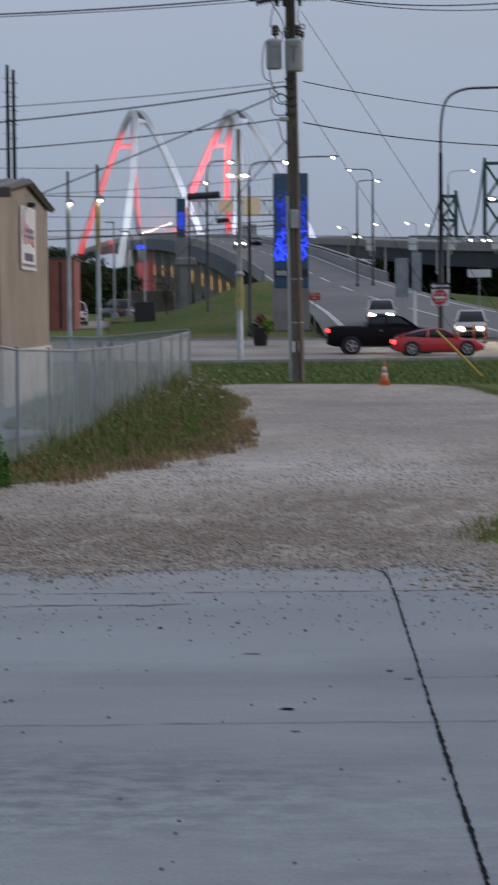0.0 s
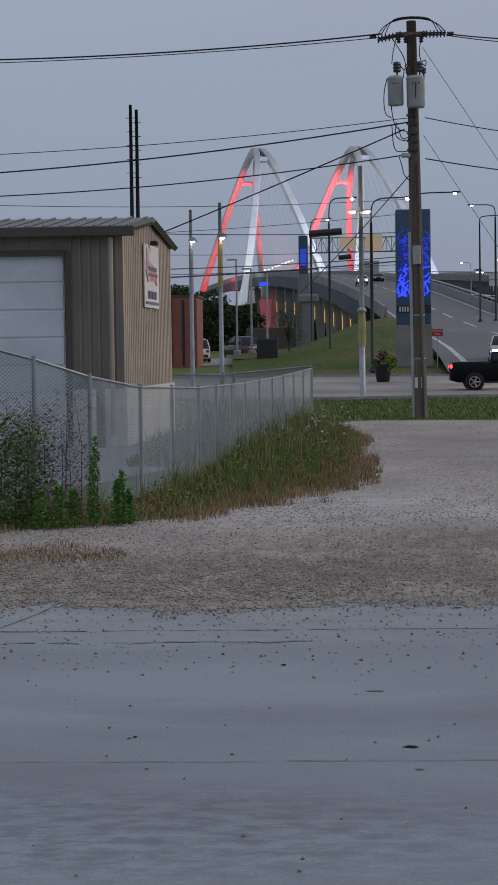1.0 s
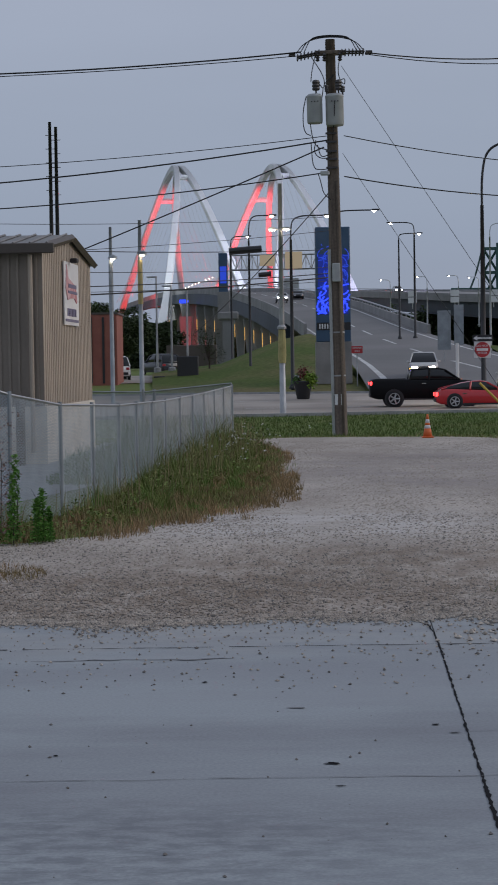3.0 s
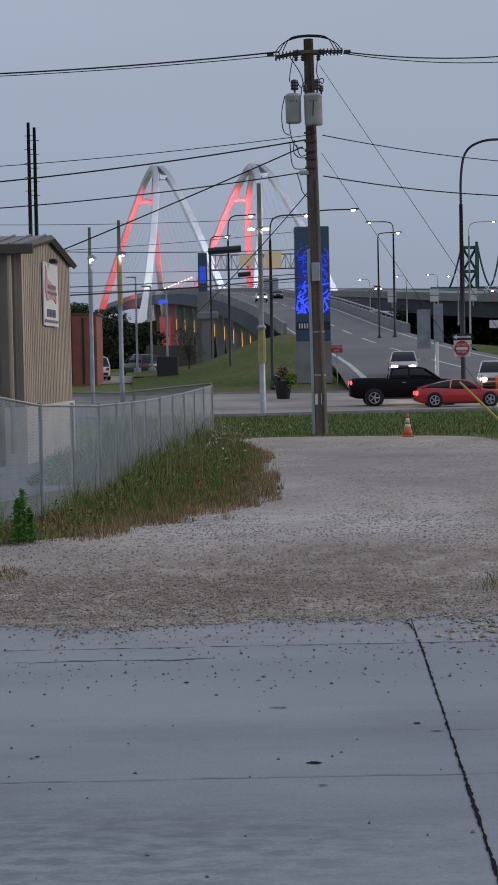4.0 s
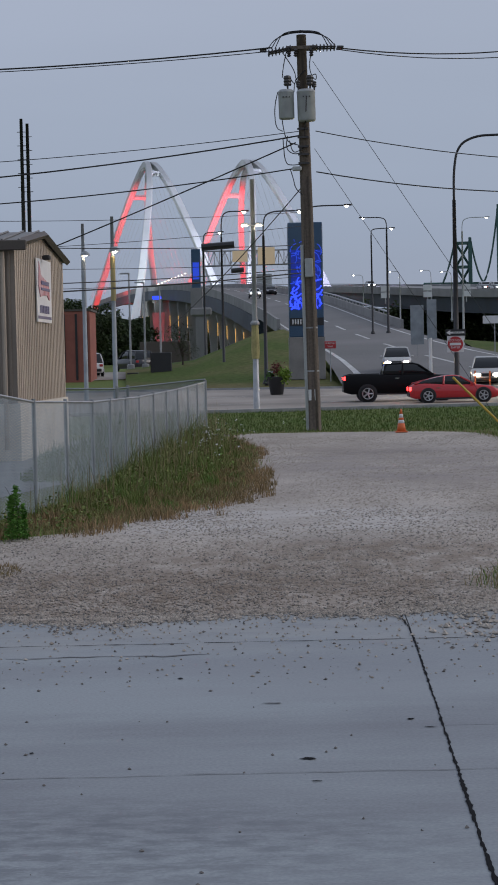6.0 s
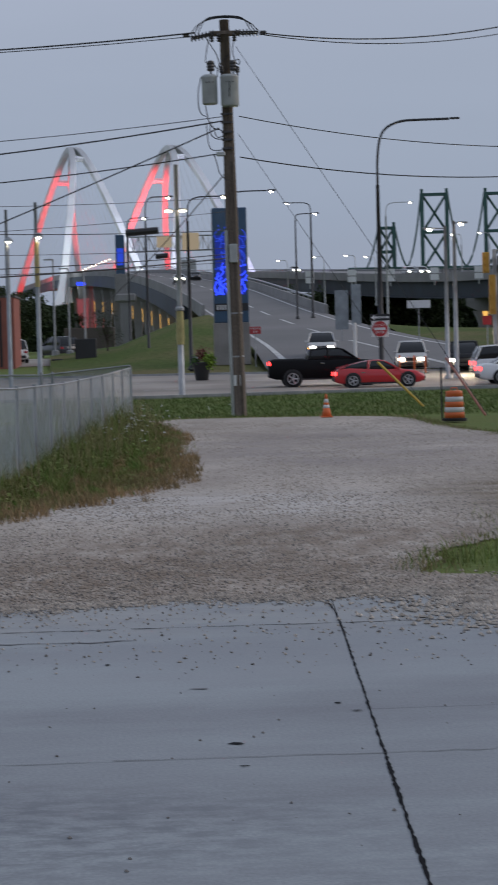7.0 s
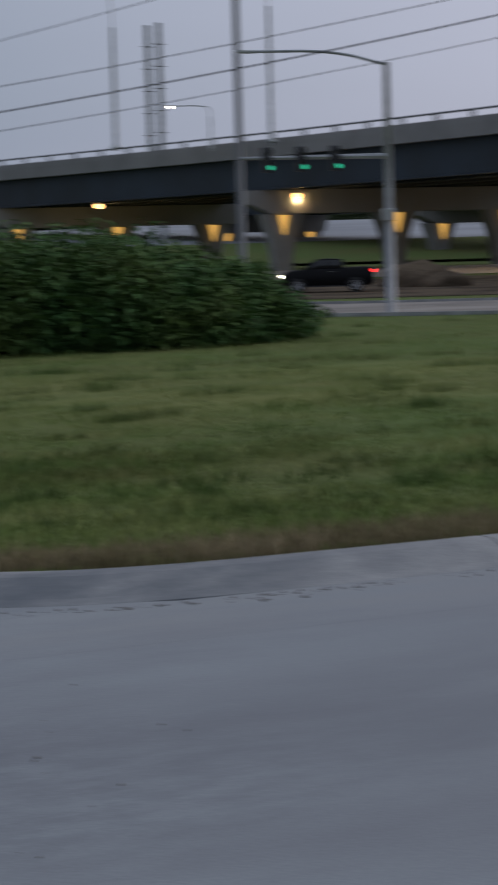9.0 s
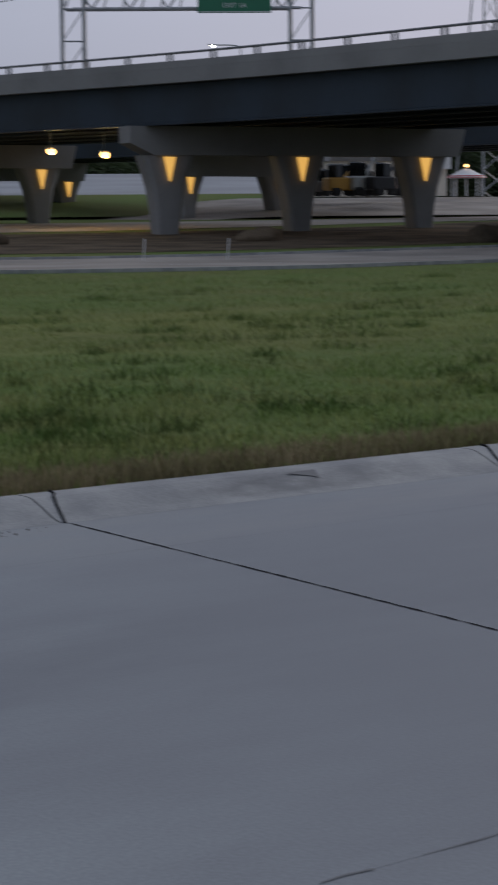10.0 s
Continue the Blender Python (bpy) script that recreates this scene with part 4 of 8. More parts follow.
for x0 in (-1, 1):
    for k in range(3):
        pts = [(x0 * (1.1 - 0.12 * k), -0.2, 12.3), (x0 * (0.85 - 0.1 * k), -0.25, 12.62 + 0.06 * k), (x0 * 0.4, -0.2, 12.78 + 0.03 * k), (-x0 * 0.05, -0.2, 12.80 + 0.03 * k)]
        part("jumper", tubem(smooth_line(pts, 2), 0.016, 5), M_WIRE, pole)


def transformer(x, z, r, h):
    body = part("transformer", lathe(bmesh.new(), [(r * 0.9, z), (r, z + 0.05), (r, z + h - 0.08), (r * 1.04, z + h - 0.06), (r * 1.04, z + h - 0.02), (r * 0.8, z + h + 0.04)], 18, (x, -0.42, 0)), M_GREYPAINT, pole, "dented grey transformer can", True)
    for dx, hh, r_ in (((0.06, 0.5, 0.13),) if x < -0.3 else ((-0.24, 0.34, 0.07), (0.14, 0.5, 0.12), (0.27, 0.3, 0.08))):
        part("bushing", lathe(bmesh.new(), [(0.03, 0), (0.03, hh * 0.3), (r_ * 0.8, hh * 0.32), (r_, hh * 0.42), (r_ * 0.86, hh * 0.52), (r_, hh * 0.62), (r_ * 0.86, hh * 0.72), (r_, hh * 0.82), (r_ * 0.8, hh * 0.95), (0.03, hh)], 10, (x + dx, -0.42, z + h)), M_PORC, body)
    for k in range(3):
        part("terminal", boxm((x - 0.1 + 0.1 * k, -0.42 - r, z + h - 0.22), (0.035, 0.06, 0.035)), M_PORC, body)
    return body


transformer(-0.56, 10.02, 0.25, 0.9)
transformer(0.08, 9.93, 0.29, 0.98)
for pts in ([(-0.66, -0.42, 11.35), (-0.62, -0.3, 11.7), (-0.5, -0.2, 12.2)], [(-0.4, -0.42, 11.3), (-0.25, -0.3, 11.1), (-0.2, -0.2, 11.5), (-0.6, -0.2, 12.15)], [(0.18, -0.42, 11.3), (0.45, -0.3, 11.5), (0.42, -0.2, 11.2), (0.2, -0.2, 11.6), (0.3, -0.2, 12.2)],
            [(-0.82, -0.42, 10.9), (-0.95, -0.4, 10.4), (-0.92, -0.35, 9.75), (-0.7, -0.3, 9.65)], [(-0.75, -0.42, 10.8), (-0.72, -0.4, 10.0), (-0.6, -0.3, 9.3), (-0.2, -0.2, 9.2)], [(0.08, -0.72, 10.7), (0.05, -0.75, 10.2), (0.0, -0.3, 9.5)],
            [(-0.55, -0.3, 9.5), (-0.62, -0.3, 9.1), (-0.4, -0.3, 8.9), (-0.1, -0.2, 8.95)], [(-0.5, -0.3, 9.35), (-0.4, -0.3, 8.95), (-0.2, -0.3, 9.0), (0, -0.2, 9.15)], [(-0.7, -0.3, 9.4), (-0.66, -0.3, 8.6), (-0.4, -0.3, 8.55), (-0.1, -0.2, 8.6)],
            [(-0.5, -0.2, 8.45), (-0.4, -0.25, 8.1), (-0.35, -0.25, 7.8), (-0.12, -0.2, 7.6)], [(0.1, -0.2, 11.6), (-0.25, -0.25, 11.3), (-0.3, -0.25, 10.9)]):
    part("lead_wire", tubem(smooth_line(pts, 2), 0.016, 5), M_WIRE, pole)
for z in (9.72, 9.45, 9.15, 8.9, 8.62):
    part("rack_spool", boxm((-0.05, -0.22, z), (0.36, 0.1, 0.06)), M_PORC, pole)
part("street_light_bracket", boxm((-0.28, -0.2, 8.45), (0.3, 0.2, 0.14), None, 0.03), M_GREYPAINT, pole)
part("meter_box", boxm((0.0, -0.27, 5.25), (0.26, 0.16, 0.6), None, 0.02), M_GREYPAINT, pole)
part("marker_band", boxm((0.0, -0.215, 1.15), (0.3, 0.02, 0.35)), M_WHITE, pole, "faded white tag")
for z in (0.9, 1.9, 3.3):
    part("strap", lathe(bmesh.new(), [(0.235, z), (0.235, z + 0.05)], 12), M_GALV, pole)

wl_ = "black overhead power line strung between poles"
for za, zb, sag, r, ya in ((12.32, 11.75, 0.25, 0.035, -0.3), (12.28, 11.6, 0.2, 0.02, 0.2), (9.66, 8.6, 0.25, 0.018, 0), (9.51, 7.9, 0.3, 0.034, -0.1), (8.5, 7.3, 0.35, 0.028, 0.1)):
    a = (PX - (1.1 if za > 12 else 0.3), PY + ya, za)
    wire("power_line", a, (*at(-13.5, 69), zb), sag, r, wl_)
wire("power_line", (PX - 0.4, PY, 9.3), (*at(-9.5, 76), 4.3), 0.1, 0.03, wl_)
wire("power_line", (PX - 0.2, PY, 7.9), (*at(-2.0, 100), 3.9), 0.2, 0.024, wl_)
P2X, P2Y = 17.9, 75.2
for za, zb, sag, r in ((12.3, 14.9, 0.85, 0.03), (12.25, 14.6, 0.9, 0.022), (9.66, 9.2, 0.5, 0.022), (8.35, 8.5, 0.6, 0.028)):
    wire("power_line", (PX + (1.1 if za > 12 else 0.25), PY, za), (P2X - 0.2, P2Y, zb), sag, r, wl_)
wire("guy_wire", (PX + 0.2, PY, 11.9), (9.1, 59.4, 0.1), 0.0, 0.011, "thin steel guy wire down to the grass")
wire("guy_wire", (PX + 0.2, PY, 9.1), (8.5, 69.5, 0.1), 0.0, 0.011, "thin steel guy wire down to the grass")
tagged(part("guy_guard", tubem([(8.5, 69.5, 0.08), (7.0, 69.6, 1.6)], 0.04, 8), M_YELGUY), "yellow plastic guard on a guy wire", "guy guard")
# low bundle of wires crossing the far side of the street
for (z0, z1, r) in ((7.6, 8.2, 0.03), (6.6, 7.3, 0.02), (7.0, 9.2, 0.02), (5.7, 7.0, 0.035), (5.2, 6.8, 0.05), (5.55, 6.6, 0.02), (8.5, 9.9, 0.02)):
    wire("power_line", (*at(-11, 88), z0), (*at(1.9, 108), z1), 0.25, r, wl_)

# second pole
pole2 = thing("utility_pole", "plain brown wooden utility pole with crossarms by the street", "utility pole", pose(P2X, P2Y, 0))
part("pole", tubem([(0, 0, -0.3), (0, 0, 6), (0, 0, 15.2)], [0.2, 0.17, 0.13], 12), M_POLEWOOD, pole2, "", True)
part("crossarm", boxm((0, -0.2, 11.9), (3.7, 0.11, 0.14), None, 0.01), M_POLEWOOD, pole2)
part("crossarm", boxm((0.2, -0.2, 12.95), (0.7, 0.08, 0.1), None, 0.01), M_POLEWOOD, pole2)
for x in (-1.7, -0.9, 0.9, 1.55, 1.7):
    part("insulator", insulator(bmesh.new(), (x, -0.2, 11.96), 0.3, 0.07), M_PORC, pole2)
part("service_arm", tubem([(0, -0.15, 7.4), (0.9, -0.2, 7.9), (1.9, -0.25, 8.55)], 0.035, 6), M_PORC, pole2)
for z in (9.2, 8.5, 7.6):
    part("rack_spool", boxm((0, -0.2, z), (0.34, 0.1, 0.1)), M_PORC, pole2)
for za, zb, r in ((7.7, 13.2, 0.02), (6.8, 12.4, 0.034), (6.2, 11.6, 0.018), (8.6, 17.0, 0.018), (11.95, 22.0, 0.018)):
    wire("power_line", (P2X + 0.1, P2Y, za), (48, 50, zb), 0.5, r, wl_)

# ---- metal workshop ----
shop = thing("workshop", "tan metal workshop with a white roll-up door and cream base", "building")
A, B = Vector((-5.35, 49.7, 0)), Vector((-5.0, 59.0, 0))
EAVE, PEAK, WAIN = 5.2, 5.62, 1.4
LEFT = -24.0
DX0, DX1, DTOP = -15.5, -6.72, 4.6
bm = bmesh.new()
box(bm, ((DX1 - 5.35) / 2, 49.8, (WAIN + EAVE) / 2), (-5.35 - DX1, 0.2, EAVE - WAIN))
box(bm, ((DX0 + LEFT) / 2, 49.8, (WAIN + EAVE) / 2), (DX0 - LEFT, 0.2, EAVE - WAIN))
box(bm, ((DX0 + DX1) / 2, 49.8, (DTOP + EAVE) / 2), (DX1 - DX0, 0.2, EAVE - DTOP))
part("front_wall", bm, M_SHADESIDING, shop)
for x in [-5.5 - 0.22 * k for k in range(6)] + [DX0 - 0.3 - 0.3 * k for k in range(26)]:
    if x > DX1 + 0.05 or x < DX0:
        part("siding_rib", boxm((x, 49.68, (WAIN + EAVE) / 2), (0.055, 0.07, EAVE - WAIN - 0.05)), M_SHADESIDING, shop)
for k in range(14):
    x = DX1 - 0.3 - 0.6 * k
    part("siding_rib", boxm((x, 49.685, (DTOP + EAVE) / 2 + 0.06), (0.05, 0.06, EAVE - DTOP - 0.2)), M_SHADESIDING, shop)
bm = bmesh.new()
m_side = Matrix.Translation(A) @ Matrix.Rotation(math.atan2((B - A).y, (B - A).x), 4, "Z")
LW = (B - A).length
outline = [(0, WAIN), (LW, WAIN), (LW, EAVE), (LW / 2, PEAK), (0, EAVE)]
prism(bm, outline, 0.0, 0.2)
bmesh.ops.transform(bm, matrix=m_side, verts=bm.verts)
part("gable_wall", bm, M_SIDING, shop)
for k in range(1, 30):
    x = LW * k / 30
    h = EAVE + (PEAK - EAVE) * (1 - abs(x - LW / 2) / (LW / 2)) - 0.08
    part("siding_rib", boxm((x, -0.006, (WAIN + h) / 2), (0.04, 0.014, h - WAIN), m_side), M_SIDING, shop)
part("base_wall", boxm((LW / 2, 0.06, WAIN / 2), (LW + 0.1, 0.24, WAIN - 0.01), m_side), M_WAINS, shop)
bm = bmesh.new()
box(bm, ((DX1 - 5.3) / 2 - 0.03, 49.76, WAIN / 2), (-5.3 - DX1, 0.24, WAIN - 0.01))
part("base_wall", bm, M_WAINS, shop)
part("base_wall", boxm(((DX0 + LEFT) / 2, 49.76, WAIN / 2), (DX0 - LEFT, 0.24, WAIN - 0.01)), M_WAINS, shop)
part("back_wall", boxm(((LEFT - 5.0) / 2, 58.9, EAVE / 2), (-5.2 - LEFT, 0.2, EAVE)), M_SIDING, shop)
part("end_wall", boxm((LEFT, 54.4, EAVE / 2), (0.2, 9.0, EAVE)), M_SIDING, shop)
door = part("roll_up_door", boxm(((DX0 + DX1) / 2, 49.84, DTOP / 2), (DX1 - DX0 - 0.1, 0.06, DTOP)), M_DOORW, shop, "white sectional overhead door")
for k in range(7):
    part("door_panel", boxm(((DX0 + DX1) / 2, 49.80, 0.33 + 0.66 * k), (DX1 - DX0 - 0.14, 0.05, 0.61), None, 0.012), M_DOORW, door)
part("door_trim", boxm((DX1 + 0.06, 49.66, DTOP / 2 + 0.05), (0.14, 0.1, DTOP + 0.1)), M_TRIM, shop)
part("door_trim", boxm(((DX0 + DX1) / 2, 49.66, DTOP + 0.06), (DX1 - DX0, 0.1, 0.14)), M_TRIM, shop)
bm = bmesh.new()
for s in (0, 1):
    ya, yb = ((49.35, 54.35) if s == 0 else (59.4, 54.35))
    v = [bm.verts.new(p) for p in ((LEFT - 0.3, ya, EAVE - 0.03), (-5.0 + (0.06 if s else -0.2), ya, EAVE - 0.03), (-5.08, yb, PEAK + 0.06), (LEFT - 0.3, yb, PEAK + 0.06))]
    f = bm.faces.new(v)
    g = bmesh.ops.extrude_face_region(bm, geom=[f])
    bmesh.ops.translate(bm, vec=(0, 0, 0.08), verts=[q for q in g["geom"] if isinstance(q, bmesh.types.BMVert)])
bmesh.ops.recalc_face_normals(bm, faces=bm.faces)
roof = part("roof", bm, M_ROOF, shop)
for k in range(48):
    x = -5.2 - 0.4 * k
    bm = tubem([(x, 49.36, EAVE + 0.07), (x, 54.35, PEAK + 0.16)], 0.03, 4)
    part("roof_seam", bm, M_ROOF, roof)
part("fascia", boxm(((LEFT - 5.1) / 2, 49.33, EAVE - 0.06), (-4.95 - LEFT, 0.1, 0.24), None, 0.02), M_TRIM, shop)
for sgn in (0, 1):
    a = (-5.2, 49.4, EAVE) if sgn == 0 else (-4.9, 59.3, EAVE)
    part("rake_trim", tubem([a, (-5.06, 54.4, PEAK + 0.06)], 0.1, 4), M_TRIM, shop)
part("downspout", tubem([(-5.62, 49.5, EAVE - 0.2), (-5.62, 49.55, 0.3)], 0.055, 8), M_SIDING, shop)
part("bollard", tubem([(-5.85, 49.0, 0), (-5.85, 49.0, 1.55)], 0.11, 10), M_TRIM, shop)
lampb = part("flood_light", boxm((LW / 2 - 0.3, -0.2, PEAK - 0.55), (0.3, 0.2, 0.12), m_side, 0.03), M_BLACK, shop)
ban = part("banner", boxm((4.75, -0.05, 4.22), (2.8, 0.03, 1.62), m_side), M_WHITE, shop, "white printed banner with red emblem and unreadable lines")
M_REDPRINT = material("faded_red_print", (0.5, 0.16, 0.18), 0.6, 0, 0.3, 9, 3.0, 0.0, (0.62, 0.42, 0.44))
M_DARKPRINT = plain("dark_print", (0.13, 0.12, 0.22), 0.6)
bm = bmesh.new()
prism(bm, [(3.55, 4.35), (3.75, 4.95), (3.95, 4.75), (4.05, 4.62), (4.6, 4.55), (5.2, 4.48), (5.55, 4.35), (5.75, 4.05), (5.6, 4.0), (5.2, 4.12), (4.4, 4.1), (3.9, 4.05)], -0.085, -0.066)
bmesh.ops.transform(bm, matrix=m_side, verts=bm.verts)
part("emblem", bm, M_REDPRINT, ban, "faded red emblem")
for z, w, hh, o in ((4.42, 1.5, 0.1, 0.0), (4.26, 1.7, 0.07, 0.05)):
    part("print_bar", boxm((4.75 + o, -0.092, z), (w, 0.012, hh), m_side), M_DARKPRINT, ban)
for k in range(6):
    part("print_bar", boxm((3.98 + 0.3 * k, -0.072, 3.74), (0.2, 0.012, 0.2), m_side), M_DARKPRINT, ban)
part("print_bar", boxm((4.75, -0.072, 3.53), (2.5, 0.012, 0.07), m_side), M_DARKPRINT, ban)
tagged(part("workshop_yard", ribbon(resample([(-26, 32), (-5.0, 32.5)], 8), resample([(-26, 49.6), (-5.6, 49.6)], 8), 0.03), M_CONC, None), "grey concrete yard behind the fence", "yard", kind="structure")
tagged(part("workshop_yard", ribbon(resample([(-5.0, 32.5), (-2.6, 44), (-1.6, 63)], 8), resample([(-5.6, 49.6), (-5.1, 56), (-5.0, 63)], 8), 0.03), M_CONC, None), "grey concrete yard beside the workshop", "yard", kind="structure")

# ---- chain-link fence ----
FENCE = [(-1.17, 64.9, 0.0, 1.67), (-1.75, 55.5, 0.0, 1.58), (-2.3, 46.0, 0.0, 1.55), (-2.75, 38.0, 0.0, 1.61), (-3.2, 31.9, 0.0, 1.74), (-3.75, 30.1, 0.0, 1.93), (-4.5, 29.7, 0.05, 2.15), (-5.2, 29.4, 0.15, 2.25), (-6.6, 29.0, 0.22, 2.28), (-9.0, 28.6, 0.22, 2.28)]
fence = thing("chain_link_fence", "sagging galvanised chain-link fence on steel posts along the weeds", "fence")


def link_mesh(bm, a, b, pitch):
    a0, b0 = Vector(a[:3]), Vector(b[:3])
    L = (b0 - a0).length
    d = (b0 - a0) / L
    nrm = Vector((-d.y, d.x, 0))
    w = 0.0062
    for sgn in (1, -1):
        k = -int(2.2 / pitch)
        while k * pitch < L + 2.2:
            s0 = k * pitch
            s, e = s0, s0 + sgn * 1.9
            z0, z1 = 0.0, 1.0
            h = a[3] + (b[3] - a[3]) * 0.5
            # clip the slanted strand to the panel
            u0, u1 = 0.0, 1.0
            for lo_, hi_ in ((0.0, L),):
                if abs(e - s) > 1e-6:
                    ta, tb = (lo_ - s) / (e - s), (hi_ - s) / (e - s)
                    ta, tb = min(ta, tb), max(ta, tb)
                    u0, u1 = max(u0, ta), min(u1, tb)
            if u1 - u0 > 0.02:
                pts = []
                for u in (u0, u1):
                    q = s + (e - s) * u
                    f = q / L
                    base = a0.lerp(b0, f)
                    hh = a[3] + (b[3] - a[3]) * f
                    pts.append(base + Vector((0, 0, 0.05 + (hh - 0.07) * u)) + nrm * 0.004 * sgn)
                o = (d * 0.7 + Vector((0, 0, -sgn * 0.7))) * w
                vs = [bm.verts.new(p) for p in (pts[0] - o, pts[0] + o, pts[1] + o, pts[1] - o)]
                bm.faces.new(vs)
            k += 1


for k, (a, b) in enumerate(zip(FENCE, FENCE[1:])):
    n = max(1, round((Vector(b[:2]) - Vector(a[:2])).length / 3.1))
    for i in range(n):
        f = i / n
        p = [a[j] * (1 - f) + b[j] * f for j in range(4)]
        q = [a[j] * (1 - (i + 1) / n) + b[j] * (i + 1) / n for j in range(4)]
        r = 0.05 if k == 0 and i == 0 else 0.032
        part("post", tubem([(p[0], p[1], p[2] - 0.2), (p[0], p[1], p[2] + p[3] + 0.05)], r, 8), M_POST, fence)
        bm = bmesh.new()
        link_mesh(bm, p, q, 0.05)
        tagged(part("link_panel", bm, M_LINK, fence), kind="stuff")
    part("top_rail", tubem([(a[0], a[1], a[2] + a[3]), (b[0], b[1], b[2] + b[3])], 0.022, 6), M_GALV, fence)
# the return of the fence beyond the yard
BACK = [(-1.17, 64.9, 0.0, 1.75), (-4.0, 66.3, 0.0, 1.5), (-9.5, 68.0, 0.0, 1.6)]
fence2 = thing("chain_link_fence", "low galvanised fence and gate at the back of the yard", "fence")
for a, b in zip(BACK, BACK[1:]):
    part("top_rail", tubem([(a[0], a[1], a[3]), (b[0], b[1], b[3])], 0.03, 6), M_GALV, fence2)
    part("post", tubem([(b[0], b[1], -0.2), (b[0], b[1], b[3] + 0.1)], 0.05, 8), M_GALV, fence2)
    part("post", tubem([(b[0] + 0.35, b[1], -0.2), (b[0] + 0.35, b[1], b[3] + 0.1)], 0.05, 8), M_GALV, fence2)
    bm = bmesh.new()
    link_mesh(bm, a, b, 0.09)
    tagged(part("link_panel", bm, M_LINK, fence2), kind="stuff")

# ---- blue pylon ----
def pylon(x, y, z, w, d, h, base_h, label, rng, lit=True):
    t = thing("pylon", label, "pylon", pose(x, y, z))
    part("base", boxm((0, 0, base_h / 2), (w * 1.04, d * 1.04, base_h), None, 0.03), M_PYLONBASE, t)
    part("shaft", boxm((0, 0, base_h + (h - base_h) / 2), (w, d, h - base_h), None, 0.05), M_BLUEPANEL, t)
    if lit:
        z0, z1 = base_h + (h - base_h) * 0.24, base_h + (h - base_h) * 0.86
        part("light_panel", boxm((0, -d / 2 - 0.002, z0 + (z1 - z0) * 0.42), (w * 0.86, 0.02, (z1 - z0) * 0.84)), M_BLUEBACK, t, "dim blue backlit panel")
        for k in range(110):
            s = rng.uniform(0, 1) ** 1.2
            zc = z0 + (z1 - z0) * s
            xc = rng.uniform(-0.55, 0.55) * w
            a0 = rng.uniform(0, 6.28)
            R = rng.uniform(0.25, 0.7)
            pts = []
            for i in range(6):
                a = a0 + i * 0.28
                px, pz = xc + R * math.cos(a), zc + R * math.sin(a)
                if abs(px) < w * 0.47 and z0 < pz < z1:
                    pts.append((px, -d / 2 - 0.012, pz))
            if len(pts) > 2:
                part("light_slot", tubem(pts, 0.025 + 0.04 * (1 - s), 5), M_BLUEGLOW if s < 0.4 else M_BLUEDIM, t)
    part("name_band", boxm((0, -d / 2 - 0.01, base_h + (h - base_h) * 0.135), (w * 0.98, 0.03, 0.5)), M_BLACK, t, "dark band with pale unreadable lettering")
    for k in range(5):
        part("letter_bar", boxm((-w * 0.4 + 0.17 * k, -d / 2 - 0.035, base_h + (h - base_h) * 0.135), (0.09, 0.02, 0.32)), M_WHITE, t)
    return t


pylon(4.25, 137.0, 1.0, 2.25, 2.0, 10.2, 2.75, "tall slate-blue entry pylon with glowing blue tracery on a stone base", random.Random(8))
t = thing("pylon", "smaller blue pylon standing at the ramp parapet", "pylon", pose(-6.3, 298.0, 0))
part("shaft", boxm((0, 0, 15.5), (1.3, 1.2, 5.6), None, 0.05), M_BLUEPANEL, t)
part("light_slot", boxm((0, -0.62, 15.2), (0.9, 0.05, 2.4)), M_BLUEDIM, t)
part("base", boxm((0, 0, 11.4), (1.7, 1.6, 2.8), None, 0.05), M_BCONC, t)
part("corbel", boxm((0.6, 0, 9.4), (3.0, 2.4, 1.2), None, 0.2), M_BCONC, t)
part("footing", boxm((0.6, 0, 5.0), (1.6, 1.6, 8.0), None, 0.05), M_BCONC, t)
t = thing("pylon", "far blue pylon on the old bridge approach", "pylon", pose(67.5, 394, 0))
part("shaft", boxm((0, 0, 19.3), (1.5, 1.4, 7.2), None, 0.05), M_BLUEPANEL, t)
part("light_slot", boxm((0, -0.72, 17.5), (1.2, 0.05, 3.0)), M_BLUEGLOW, t)
part("base", boxm((0, 0, 9), (1.8, 1.7, 13.5), None, 0.05), M_BCONC, t)


# ---- arch bridge ----
NEAR_END, FAR_END = 504.0, 648.0


def rib_point(near, far, top, s):
    """A rib leaning over from both its feet to its crown."""
    a, b, c = Vector(near), Vector(far), Vector(top)
    return a.lerp(b, s) + (c - (a + b) / 2) * (1 - abs(2 * s - 1) ** 1.72)


